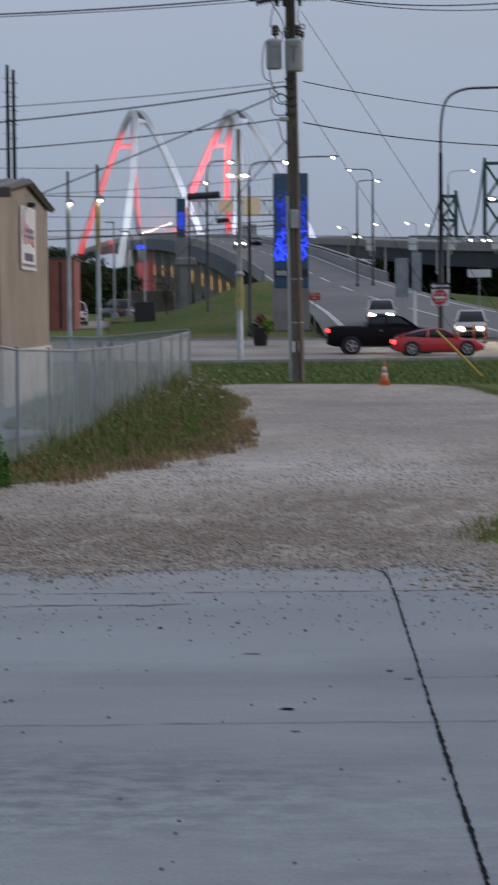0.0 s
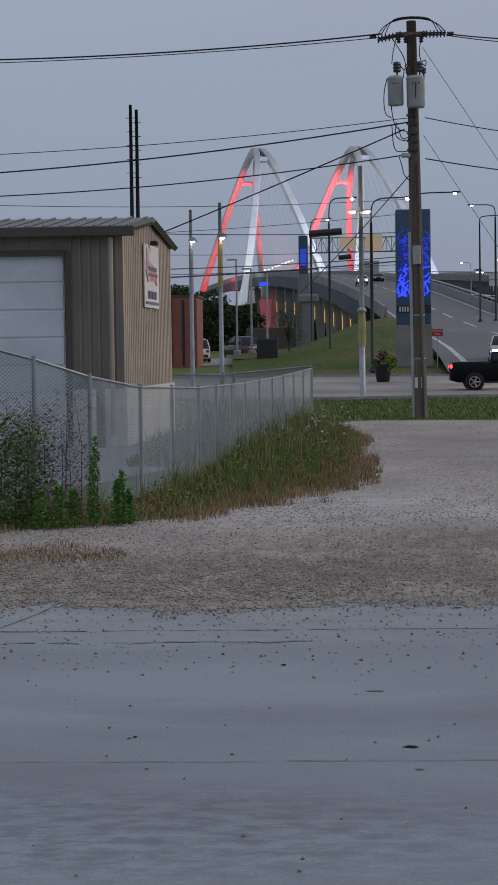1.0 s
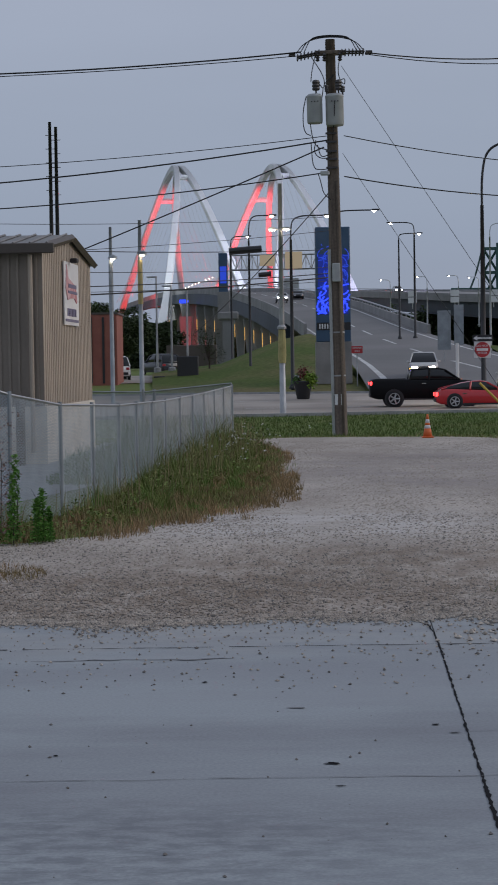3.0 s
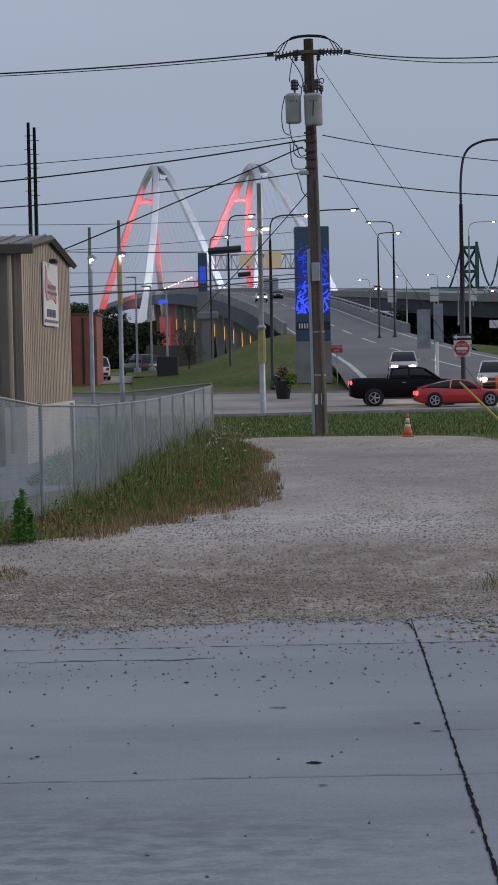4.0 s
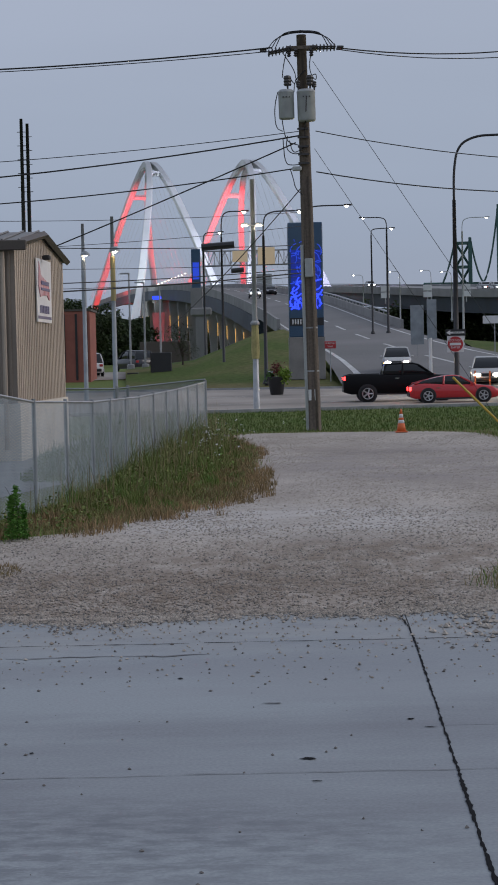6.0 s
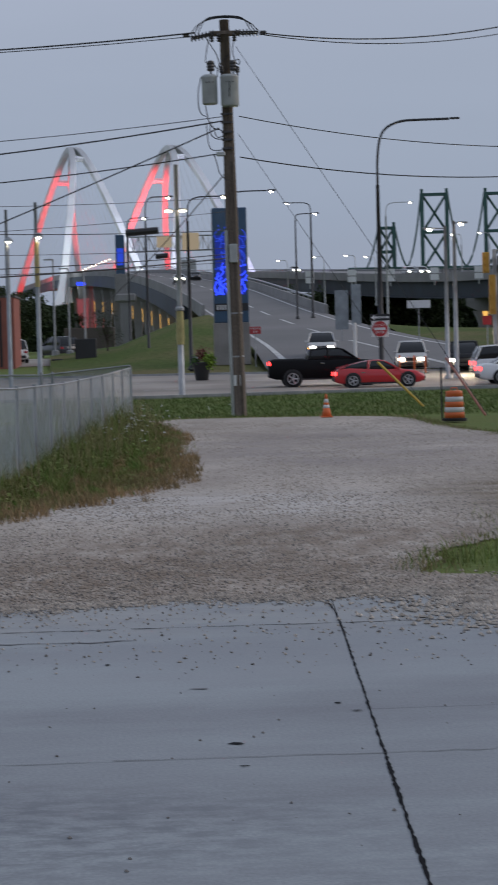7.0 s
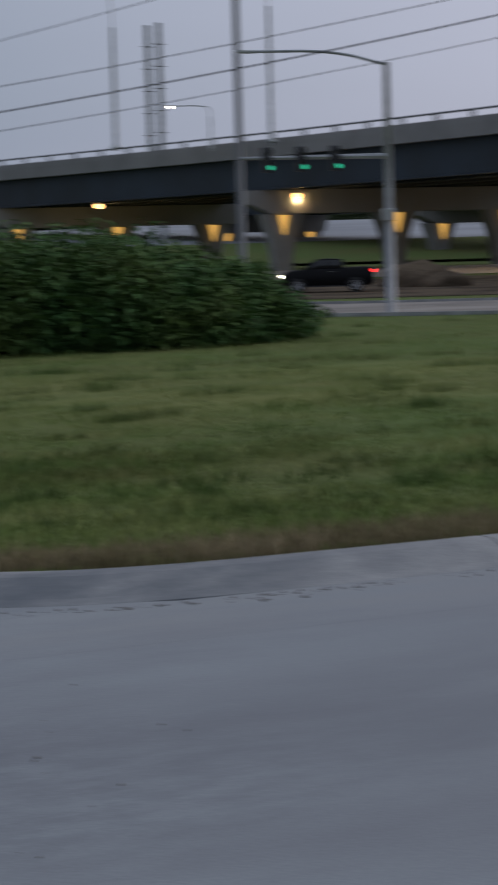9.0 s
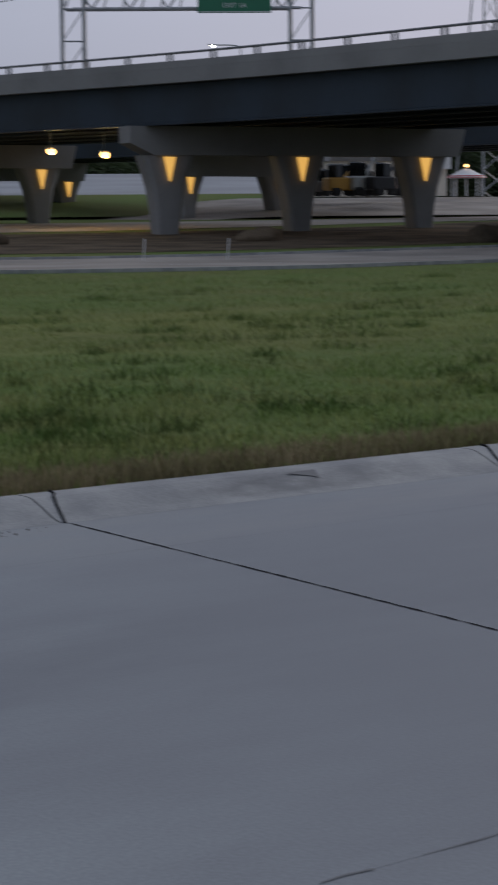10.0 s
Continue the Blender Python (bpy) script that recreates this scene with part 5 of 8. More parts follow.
def box_rib(near, far, top, width, depth):
    """A box girder bent along the rib, stouter towards its feet."""
    bm = bmesh.new()
    rows = []
    for k in range(49):
        s = k / 48
        p = rib_point(near, far, top, s)
        d = (rib_point(near, far, top, min(1, s + 0.01)) - rib_point(near, far, top, max(0, s - 0.01))).normalized()
        u = Vector((1, 0, 0))
        u = (u - d * u.dot(d)).normalized()
        v = d.cross(u)
        g = 1.0 + 0.25 * abs(2 * s - 1) + 1.0 * max(0.0, abs(2 * s - 1) - 0.88) / 0.12
        rows.append([bm.verts.new(p + u * a * width * g / 2 + v * b * depth * g / 2) for a, b in ((-1, -0.8), (-0.8, -1), (0.8, -1), (1, -0.8), (1, 0.8), (0.8, 1), (-0.8, 1), (-1, 0.8))])
    for a, b in zip(rows, rows[1:]):
        for k in range(8):
            bm.faces.new((a[k], a[(k + 1) % 8], b[(k + 1) % 8], b[k]))
    bm.faces.new(rows[0])
    bm.faces.new(rows[-1])
    bmesh.ops.recalc_face_normals(bm, faces=bm.faces)
    return bm


def arch(cx, name_label):
    t = thing("bridge_arch", name_label, "arch bridge", pose(cx, 0, 0))
    ribs = (((-26.0, NEAR_END, 8.4), (-49.0, FAR_END, 8.4), (-25.4, 576, 56.6)), ((-1.6, NEAR_END, 8.4), (-24.8, FAR_END, 8.4), (-23.9, 576, 56.5)))
    for near, far, top in ribs:
        part("rib", box_rib(near, far, top, 1.45, 1.7), M_ARCH, t)
        for foot in (near, far):
            part("foot", column(bmesh.new(), foot[0], foot[1], -1.0, foot[2] + 1.0, 2.4, 3.3, 3.0), M_ARCH, t)
    for s in (0.38, 0.665):
        a, b = rib_point(*ribs[0], s), rib_point(*ribs[1], s)
        mid = (a + b) / 2 + Vector((0, 0, 0.25 * (b - a).length * 0.3))
        part("strut", tubem(smooth_line([tuple(a), tuple(mid), tuple(b)], 2), 0.8, 6), M_ARCH, t)
    for rib in ribs:
        for k in range(4, 16):
            s = k / 18
            p = rib_point(*rib, s)
            q = Vector(rib[0]).lerp(Vector(rib[1]), s)
            if p.z > 26:
                part("hanger", tubem([(q.x, q.y, 21.5), tuple(p)], 0.03, 4), M_POST, t)
    return t


arch(0.0, "pale steel basket-handle arch of the river bridge, floodlit red and white")
arch(27.0, "second pale steel arch of the river bridge, floodlit red and violet")


def spot(name, where, target, energy, col, angle):
    d = bpy.data.lights.new(name, "SPOT")
    d.energy, d.color, d.spot_size, d.spot_blend, d.shadow_soft_size = energy, col, radians(angle), 0.6, 1.0
    ob = new(name, d)
    ob.matrix_world = look(where, target)
    return ob


tagged(part("guy_guard", tubem([(9.05, 59.5, 0.1), (8.1, 60.6, 1.75)], 0.035, 8), plain("faded_red_guard", (0.42, 0.17, 0.13), 0.6)), "faded red plastic guard on a guy wire", "guy guard")
RED = (1.0, 0.05, 0.07)
WHITE = (0.85, 0.92, 1.0)
VIOLET = (0.62, 0.6, 1.0)
for cx in (0.0, 27.0):
    # red up the legs at the far end, white up those at the near end
    for fx in (-49.0, -24.8):
        spot("arch_floodlight", (cx + fx + 14, 562, 6), (cx + fx + 10, 622, 42), 2.7e5, RED, 66)
    spot("arch_floodlight", (cx + 4, 466, 24), (cx - 12, 534, 42), 1.9e5, VIOLET if cx else WHITE, 76)
spot("arch_floodlight", (-62, 425, 4), (-26, 528, 38), 3.2e5, WHITE, 32)
# red-lit V piers and a blue light under the far deck
for b in (-2.25, -1.8):
    x, y = at(b, 470)
    t = thing("v_pier", "V-shaped bridge pier floodlit red", "pier", pose(x, y, 0), group="V piers")
    bm = bmesh.new()
    prism(bm, [(-0.5, 2.0), (0.6, 2.0), (1.4, 13.5), (-1.5, 13.5)], -0.9, 0.9)
    part("shaft", bm, M_BCONC, t)
    spot("pier_floodlight", (x, y - 16, 2.5), (x, y, 9), 6.5e3, RED, 50)
x, y = at(-2.3, 455)
tagged(part("blue_beacon", boxm((x, y, 16.4), (2.0, 0.2, 0.8), None, 0.2), M_BLUEGLOW), "glowing blue light on the bridge fascia", "light")

# ---- old suspension bridge towers ----
def bridge_tower(bearing, bearing2, r, z0, z1, label):
    (xa, ya), (xb, yb) = at(bearing, r), at(bearing2, r)
    w = math.hypot(xb - xa, yb - ya)
    t = thing("bridge_tower", label, "bridge tower", pose((xa + xb) / 2, (ya + yb) / 2, 0, 0, 0, math.degrees(math.atan2(yb - ya, xb - xa))), group="suspension towers")
    for s in (-1, 1):
        part("leg", boxm((s * (w / 2 - 0.4), 0, (z0 + z1) / 2), (0.9, 1.6, z1 - z0), None, 0.05), M_TOWER, t)
        part("finial", boxm((s * (w / 2 - 0.4), 0, z1 + 0.5), (0.7, 1.0, 1.0), None, 0.1), M_TOWER, t)
    n = 3
    for k in range(n + 1):
        z = z0 + (z1 - z0) * k / n
        part("strut", boxm((0, 0, z - 0.3), (w - 0.6, 0.9, 0.7)), M_TOWER, t)
        if k < n:
            zn = z0 + (z1 - z0) * (k + 1) / n
            for s in (-1, 1):
                part("brace", tubem([(-s * (w / 2 - 0.6), 0, z), (s * (w / 2 - 0.6), 0, zn - 0.5)], 0.28, 4), M_TOWER, t)
    return t


bridge_tower(5.83, 6.32, 480, 12, 28.3, "dark green latticed steel tower of an old suspension bridge")
bridge_tower(7.0, 7.77, 480, 10, 35.6, "dark green latticed steel tower of an old suspension bridge")
bridge_tower(8.72, 9.48, 480, 10, 35.4, "dark green latticed steel tower of an old suspension bridge")
for (b0, z0), (b1, z1), sag in (((5.4, 17.5), (5.85, 28), 1.6), ((6.3, 28), (6.62, 19), 1.5), ((6.62, 19), (7.02, 35), 3.0), ((7.75, 35.2), (8.22, 18.8), 3.2), ((8.22, 18.8), (8.74, 35.2), 3.2), ((9.46, 35), (10.2, 19), 3.2)):
    pts = []
    for k in range(11):
        s = k / 10
        z = z0 + (z1 - z0) * s - sag * 4 * s * (1 - s)
        pts.append((*at(b0 + (b1 - b0) * s, 480), z))
    tagged(part("suspension_cable", tubem(pts, 0.22, 5), M_TOWER), "dark green main cable of the old bridge", "cable")
pts = [(*at(b, 482), 18.6 - 0.1 * (b - 5)) for b in (5.0, 8, 11, 13)]
tagged(part("old_deck", tubem(pts, 0.8, 6), M_TOWER), "dark green truss deck of the old bridge", "bridge deck", kind="structure")

# ---- vehicles ----
def loft(bm, rows, mirror=True):
    """rows of (x, [(y, z), ...]) from the sill up; mirrored across y."""
    grid = []
    for x, pts in rows:
        ring = [(x, y, z) for y, z in pts] + [(x, -y, z) for y, z in reversed(pts)]
        grid.append([bm.verts.new(p) for p in ring])
    n = len(grid[0])
    for a, b in zip(grid, grid[1:]):
        for k in range(n):
            bm.faces.new((a[k], a[(k + 1) % n], b[(k + 1) % n], b[k]))
    bm.faces.new(grid[0])
    bm.faces.new(grid[-1][::-1])
    bmesh.ops.recalc_face_normals(bm, faces=bm.faces)
    return bm


def vehicle(name, label, category, m, paint, L, W, belt, roof, wheel_r, axles, head=False, tail=False, bed=False, amber=False, clear=0.24, group="vehicles in the street", panel=0.14):
    """belt and roof: outlines of (x, z) from rear to front, x in parts of the length from -0.5 to 0.5."""
    t = thing(name, label, category, m, group)
    w = W / 2
    xs = sorted({x for x, _ in belt} | {-0.5, -0.485, -0.44, 0.44, 0.485, 0.5})
    rows = []
    for x in xs:
        zb = float(np.interp(x, [p[0] for p in belt], [p[1] for p in belt]))
        e = max(0.0, (abs(x) - 0.40) / 0.10)
        ww = w * (1 - 0.16 * e ** 2)
        zl = clear + 0.14 * e ** 2
        rows.append((x * L, [(ww * 0.90, zl), (ww * 0.985, zl + 0.10), (ww, zl + (zb - zl) * 0.5), (ww * 0.985, zb - 0.10), (ww * 0.93, zb - 0.015), (ww * 0.8, zb + 0.01)]))
    part("body", loft(bmesh.new(), rows), paint, t, "", True)
    if bed:
        part("bed_floor", boxm((-0.33 * L, 0, 1.39), (0.26 * L, W * 0.8, 0.03)), M_BLACK, t)
    grow = []
    for x, z in roof:
        zb = float(np.interp(x, [p[0] for p in belt], [p[1] for p in belt])) - 0.03
        s = max(0.0, min(1.0, (z - zb) / 0.5))
        grow.append((x * L, [(w * 0.92, zb), (w * (0.92 - 0.10 * s), zb + (z - zb) * 0.55), (w * (0.92 - 0.19 * s), zb + (z - zb) * 0.93), (w * (0.92 - 0.30 * s), z)]))
    part("glasshouse", loft(bmesh.new(), grow), M_GLASS, t, "dark tinted windows", True)
    top = [(x, z) for x, z in roof if z > max(r[1] for r in roof) - panel]
    rr_ = []
    for x, z in top:
        rr_.append((x * L, [(w * 0.745, z - 0.055), (w * 0.74, z - 0.02), (w * 0.62, z + 0.012)]))
    if len(rr_) > 1:
        part("roof_panel", loft(bmesh.new(), rr_), paint, t, "", True)
    # pillars
    for (xa, za), (xb, zb) in ((roof[0], top[0]), (roof[-1], top[-1])):
        zlow = float(np.interp(xa, [p[0] for p in belt], [p[1] for p in belt]))
        for s in (-1, 1):
            part("pillar", tubem([(xa * L, s * w * 0.92, zlow), (xb * L, s * w * 0.745, zb - 0.03)], 0.045, 6), paint, t)
    xm = (top[0][0] + top[-1][0]) / 2
    for s in (-1, 1):
        part("pillar", tubem([(xm * L, s * w * 0.925, float(np.interp(xm, [p[0] for p in belt], [p[1] for p in belt]))), (xm * L + 0.05, s * w * 0.75, max(r[1] for r in roof) - 0.04)], 0.05, 6), paint, t)
        part("mirror", boxm((roof[-1][0] * L - 0.18, s * (w + 0.06), float(np.interp(roof[-1][0], [p[0] for p in belt], [p[1] for p in belt])) + 0.06), (0.12, 0.16, 0.13), None, 0.03), paint, t)
        part("door_handle", boxm((xm * L - 0.25, s * (w + 0.002), float(np.interp(xm, [p[0] for p in belt], [p[1] for p in belt])) - 0.18), (0.2, 0.03, 0.035)), M_CHROME, t)
        part("sill", boxm((0, s * w * 0.94, clear + 0.02), (L * 0.46, 0.06, 0.08)), M_BLACK, t)
    for ax in axles:
        for s in (-1, 1):
            arch_ = part("wheel_arch", lathe(bmesh.new(), [(wheel_r * 1.17, 0), (wheel_r * 1.17, 0.05)], 18), M_BLACK, t)
            arch_.matrix_basis = Matrix.Translation((ax * L, s * (w * 0.965), wheel_r)) @ pose(0, 0, 0, 90 if s < 0 else -90, 0, 0)
            wh = part("wheel", lathe(bmesh.new(), [(wheel_r * 0.62, 0.0), (wheel_r * 0.97, 0.0), (wheel_r, 0.03), (wheel_r, 0.17), (wheel_r * 0.97, 0.2), (wheel_r * 0.66, 0.205)], 20), M_TYRE, t, "black tyre", True)
            wh.matrix_basis = Matrix.Translation((ax * L, s * (w - 0.16), wheel_r)) @ pose(0, 0, 0, 90 if s < 0 else -90, 0, 0)
            rim = bmesh.new()
            lathe(rim, [(wheel_r * 0.18, 0.19), (wheel_r * 0.17, 0.215), (wheel_r * 0.05, 0.22)], 10)
            for k in range(5):
                a = k * 2 * math.pi / 5
                tube(rim, [(0.1 * wheel_r * math.cos(a), 0.1 * wheel_r * math.sin(a), 0.205), (0.64 * wheel_r * math.cos(a), 0.64 * wheel_r * math.sin(a), 0.212)], wheel_r * 0.10, 5)
            ring = [(0.65 * wheel_r * math.cos(k * math.pi / 9), 0.65 * wheel_r * math.sin(k * math.pi / 9), 0.205) for k in range(19)]
            tube(rim, ring, 0.022, 5)
            ro = part("rim", rim, M_RIM, wh, "five-spoke alloy rim")
    zf = float(np.interp(0.47, [p[0] for p in belt], [p[1] for p in belt]))
    zr = float(np.interp(-0.47, [p[0] for p in belt], [p[1] for p in belt]))
    for s in (-1, 1):
        part("headlight", boxm((L * 0.5 - 0.03, s * w * 0.62, zf - 0.19), (0.16, 0.34, 0.17), None, 0.04), M_HEAD if head else M_CHROME, t, "lit headlight" if head else "")
        part("tail_light", boxm((-L * 0.490, s * w * 0.74, zr - 0.19), (0.14, 0.26, 0.20), None, 0.03), M_TAIL if tail else M_REDSIGN, t, "lit red tail light" if tail else "")
        if amber:
            part("side_marker", boxm((L * 0.46, s * w * 0.86, zf - 0.25), (0.16, 0.14, 0.09), None, 0.02), M_AMBER, t, "amber side marker")
    part("front_bumper", boxm((L * 0.49, 0, clear + 0.17), (0.14, W * 0.72, 0.2), None, 0.04), M_CHROME if bed else M_BLACK, t)
    part("rear_bumper", boxm((-L * 0.492, 0, clear + 0.22), (0.14, W * 0.78, 0.2), None, 0.04), M_BLACK, t)
    part("grille", boxm((L * 0.497, 0, zf - 0.2), (0.05, W * 0.36, 0.2), None, 0.02), M_BLACK, t)
    return t


SUV_BELT = [(-0.5, 0.95), (-0.44, 1.06), (0.12, 1.06), (0.22, 1.04), (0.42, 0.98), (0.5, 0.78)]
SUV_ROOF = [(-0.48, 1.10), (-0.455, 1.40), (-0.41, 1.68), (-0.2, 1.74), (0.0, 1.73), (0.09, 1.66), (0.235, 1.06)]
SED_BELT = [(-0.5, 0.88), (-0.44, 1.0), (-0.30, 0.98), (0.12, 0.92), (0.24, 0.92), (0.42, 0.80), (0.5, 0.62)]
SED_ROOF = [(-0.36, 1.0), (-0.22, 1.34), (-0.1, 1.45), (0.03, 1.44), (0.10, 1.36), (0.255, 0.94)]
COU_BELT = [(-0.5, 0.78), (-0.45, 0.92), (-0.33, 0.94), (0.0, 0.86), (0.2, 0.86), (0.40, 0.76), (0.5, 0.55)]
COU_ROOF = [(-0.45, 0.94), (-0.32, 1.10), (-0.2, 1.22), (-0.08, 1.30), (0.0, 1.31), (0.06, 1.26), (0.22, 0.88)]
PIC_BELT = [(-0.5, 1.28), (-0.48, 1.36), (-0.18, 1.36), (-0.17, 1.34), (0.2, 1.32), (0.24, 1.31), (0.44, 1.24), (0.5, 1.02)]
PIC_ROOF = [(-0.165, 1.36), (-0.16, 1.7), (-0.145, 1.87), (-0.02, 1.91), (0.09, 1.90), (0.135, 1.84), (0.26, 1.33)]


def park(x, y, turn=0.0, z=None):
    return pose(x, y, (land(x, y) + 0.03) if z is None else z, 0, 0, turn)


vehicle("pickup_truck", "black crew-cab pickup truck waiting in the street, tail lights on", "pickup truck", park(7.95, 104.6), M_CARBLACK, 5.85, 2.0, PIC_BELT, PIC_ROOF, 0.41, (-0.30, 0.33), tail=True, bed=True, clear=0.36)
vehicle("sports_coupe", "low red sports coupe with silver five-spoke wheels", "car", park(10.2, 101.2), M_CARRED, 4.35, 1.82, COU_BELT, COU_ROOF, 0.335, (-0.30, 0.31), tail=True, clear=0.18, panel=0.23)
vehicle("sedan", "white four-door sedan waiting in the street, tail lights on", "car", park(17.3, 100.4), M_CARWHITE, 4.75, 1.8, SED_BELT, SED_ROOF, 0.33, (-0.29, 0.31), tail=True, clear=0.2)
vehicle("suv", "silver-beige sport utility vehicle in the queue, tail lights on", "car", park(22.5, 97.6), M_CARSILVER, 4.95, 1.85, SUV_BELT, SUV_ROOF, 0.36, (-0.29, 0.31), tail=True, amber=True)
vehicle("suv", "dark grey boxy sport utility vehicle behind the queue", "car", park(22.2, 107.5), M_CARGREY, 4.5, 1.82, SUV_BELT, SUV_ROOF, 0.36, (-0.29, 0.31), tail=True)
vehicle("suv", "white sport utility vehicle in the far lane, tail lights on", "car", park(18.0, 107.6), M_CARWHITE, 4.6, 1.85, SUV_BELT, SUV_ROOF, 0.36, (-0.29, 0.31), tail=True)
vehicle("suv", "silver crossover facing the junction with headlights on", "car", park(14.5, 124.0, -97), M_CARSILVER, 4.6, 1.85, SUV_BELT, SUV_ROOF, 0.36, (-0.29, 0.31), head=True)
vehicle("suv", "dark truck facing the junction with headlights on", "car", park(17.0, 119.5, -99), M_CARBLACK, 4.8, 1.9, SUV_BELT, SUV_ROOF, 0.37, (-0.29, 0.31), head=True)
vehicle("suv", "grey car coming down the ramp with headlights on", "car", pose(9.9, 134.0, 1.25, 0, -2, -94), M_CARSILVER, 4.6, 1.85, SUV_BELT, SUV_ROOF, 0.36, (-0.29, 0.31), head=True, amber=True)
vehicle("pickup_truck", "dark pickup truck passing under the viaduct, lights on", "pickup truck", park(*at(28.4, 121), 150), M_CARBLACK, 5.3, 1.95, PIC_BELT, PIC_ROOF, 0.38, (-0.30, 0.33), head=True, tail=True, bed=True, clear=0.32)
vehicle("sedan", "far car on the ramp with headlights on", "car", pose(2.2, 330, 12.2, 0, -3, -88), M_CARWHITE, 4.7, 1.8, SED_BELT, SED_ROOF, 0.33, (-0.29, 0.31), head=True, group="cars on the ramp")
vehicle("sedan", "far dark car on the ramp with headlights on", "car", pose(5.0, 350, 13.2, 0, -3, -88), M_CARGREY, 4.7, 1.8, SED_BELT, SED_ROOF, 0.33, (-0.29, 0.31), tail=True, group="cars on the ramp")
for b, r in ((3.55, 310), (7.0, 318), (6.6, 330)):
    k = min(range(len(via)), key=lambda q: abs(math.degrees(math.atan2(via[q][0] + 4, via[q][1])) - b))
    p, q = Vector(via[k]), Vector(via[k + 1])
    vehicle("sedan", "far car on the viaduct with lights on", "car", pose(p.x + 3.5, p.y, p.z - 0.85, 0, 0, math.degrees(math.atan2(q.y - p.y, q.x - p.x)) + 180), M_CARWHITE, 4.6, 1.8, SED_BELT, SED_ROOF, 0.33, (-0.29, 0.31), head=True, tail=True, group="cars on the viaduct")
vehicle("suv", "dark parked vehicle beyond the lawn by light poles", "car", pose(*at(-2.98, 175), 1.62, 0, 0, 118), M_CARGREY, 4.6, 1.85, SUV_BELT, SUV_ROOF, 0.36, (-0.29, 0.31), group="parked cars")
vehicle("suv", "white parked vehicle beside the brick building", "car", pose(*at(-4.2, 157), 1.38, 0, 0, 100), M_CARWHITE, 4.6, 1.85, SUV_BELT, SUV_ROOF, 0.36, (-0.29, 0.31), group="parked cars")


# beams of the cars that face the street
for hx, hy, hz, tx, ty in ((16.6, 117.0, 1.2, 15.0, 107.0), (14.2, 121.4, 1.2, 13.2, 110.0), (9.8, 131.5, 2.0, 10.2, 120.0)):
    d = bpy.data.lights.new("headlight_beam", "SPOT")
    d.energy, d.color, d.spot_size, d.spot_blend, d.shadow_soft_size = 1500, (1.0, 0.76, 0.5), radians(60), 0.7, 0.12
    new("headlight_beam", d).matrix_world = look((hx, hy, hz), (tx, ty, 0.2))


# ---- lamps, masts and signals ----
def street_lamp(x, y, z0, h, head, r0, mat, label, lit=True, seg=8, arm_r=0.05, dome=False):
    """head: the lamp head's place; the arm bends over to it."""
    t = thing("street_lamp", label, "street lamp", pose(x, y, z0), group="street lamps")
    hx, hy, hz = head[0] - x, head[1] - y, head[2] - z0
    part("pole", tubem([(0, 0, -0.2), (0, 0, h * 0.5), (0, 0, h)], [r0, r0 * 0.85, r0 * 0.62], 10), mat, t, "", True)
    part("base_plate", lathe(bmesh.new(), [(r0 * 1.9, 0.0), (r0 * 1.9, 0.06), (r0 * 1.3, 0.25)], 10), mat, t)
    pts = smooth_line([(0, 0, h - 0.05), (0, 0, h + (hz - h) * 0.45), (hx * 0.06, hy * 0.06, h + (hz - h) * 0.85), (hx * 0.3, hy * 0.3, hz - 0.02), (hx * 0.6, hy * 0.6, hz), (hx, hy, hz)], 3)
    part("arm", tubem(pts, arm_r, 6), mat, t)
    d = Vector((hx, hy, 0)).normalized() if abs(hx) + abs(hy) > 0.01 else Vector((1, 0, 0))
    m = Matrix.Translation((hx, hy, hz)) @ Matrix.Rotation(math.atan2(d.y, d.x), 4, "Z")
    part("lamp_head", boxm((0.3, 0, 0.02), (0.55, 0.26, 0.11), m, 0.03), mat, t)
    if lit:
        part("lens", lathe(bmesh.new(), [(0.05, -0.16), (0.10, -0.12), (0.125, -0.05), (0.10, 0.0)], 12, m @ Vector((0.22, 0, 0))), M_LAMPLIT, t, "lit lamp lens")
    return t


street_lamp(12.05, 117.4, 0.45, 10.6, (16.1, 116.9, 14.6), 0.16, M_BLACK, "tall black curved street lamp, unlit, by the one-way sign", False, arm_r=0.075)
street_lamp(13.3, 189.5, 4.5, 9.4, (11.4, 189.7, 15.0), 0.12, M_BLACK, "curved dark ramp lamp, lit")
street_lamp(11.9, 189.6, 4.5, 8.9, (13.5, 189.5, 14.0), 0.1, M_BLACK, "curved dark ramp lamp, lit")
street_lamp(26.4, 248.6, 1.9, 15.2, (29.1, 248.3, 18.7), 0.14, M_GREYPAINT, "curved grey lamp beyond the viaduct, lit")
street_lamp(*at(22.72, 168), 11.6, 9.5, (*at(21.6, 168), 24.0), 0.2, M_GREYPAINT, "tall curved lamp on the viaduct, lit")
street_lamp(*at(15.86, 226), 11.6, 8.8, (*at(16.7, 226), 22.3), 0.17, M_GREYPAINT, "tall curved lamp on the viaduct, lit")
street_lamp(*at(12.52, 258), 11.6, 10.5, (*at(11.45, 258), 25.4), 0.17, M_GREYPAINT, "tall curved lamp on the viaduct, lit")
street_lamp(*at(25.3, 172), 11.6, 2.6, (*at(24.3, 172), 15.1), 0.1, M_GREYPAINT, "low curved lamp on the viaduct, lit")
street_lamp(*at(26.95, 165), 11.6, 10.5, (*at(28.0, 165), 24.5), 0.2, M_GREYPAINT, "tall curved lamp on the viaduct, lit")
street_lamp(*at(38.66, 150), 11.5, 2.0, (*at(38.0, 150), 14.1), 0.08, M_GREYPAINT, "low curved lamp beyond the viaduct parapet, lit")
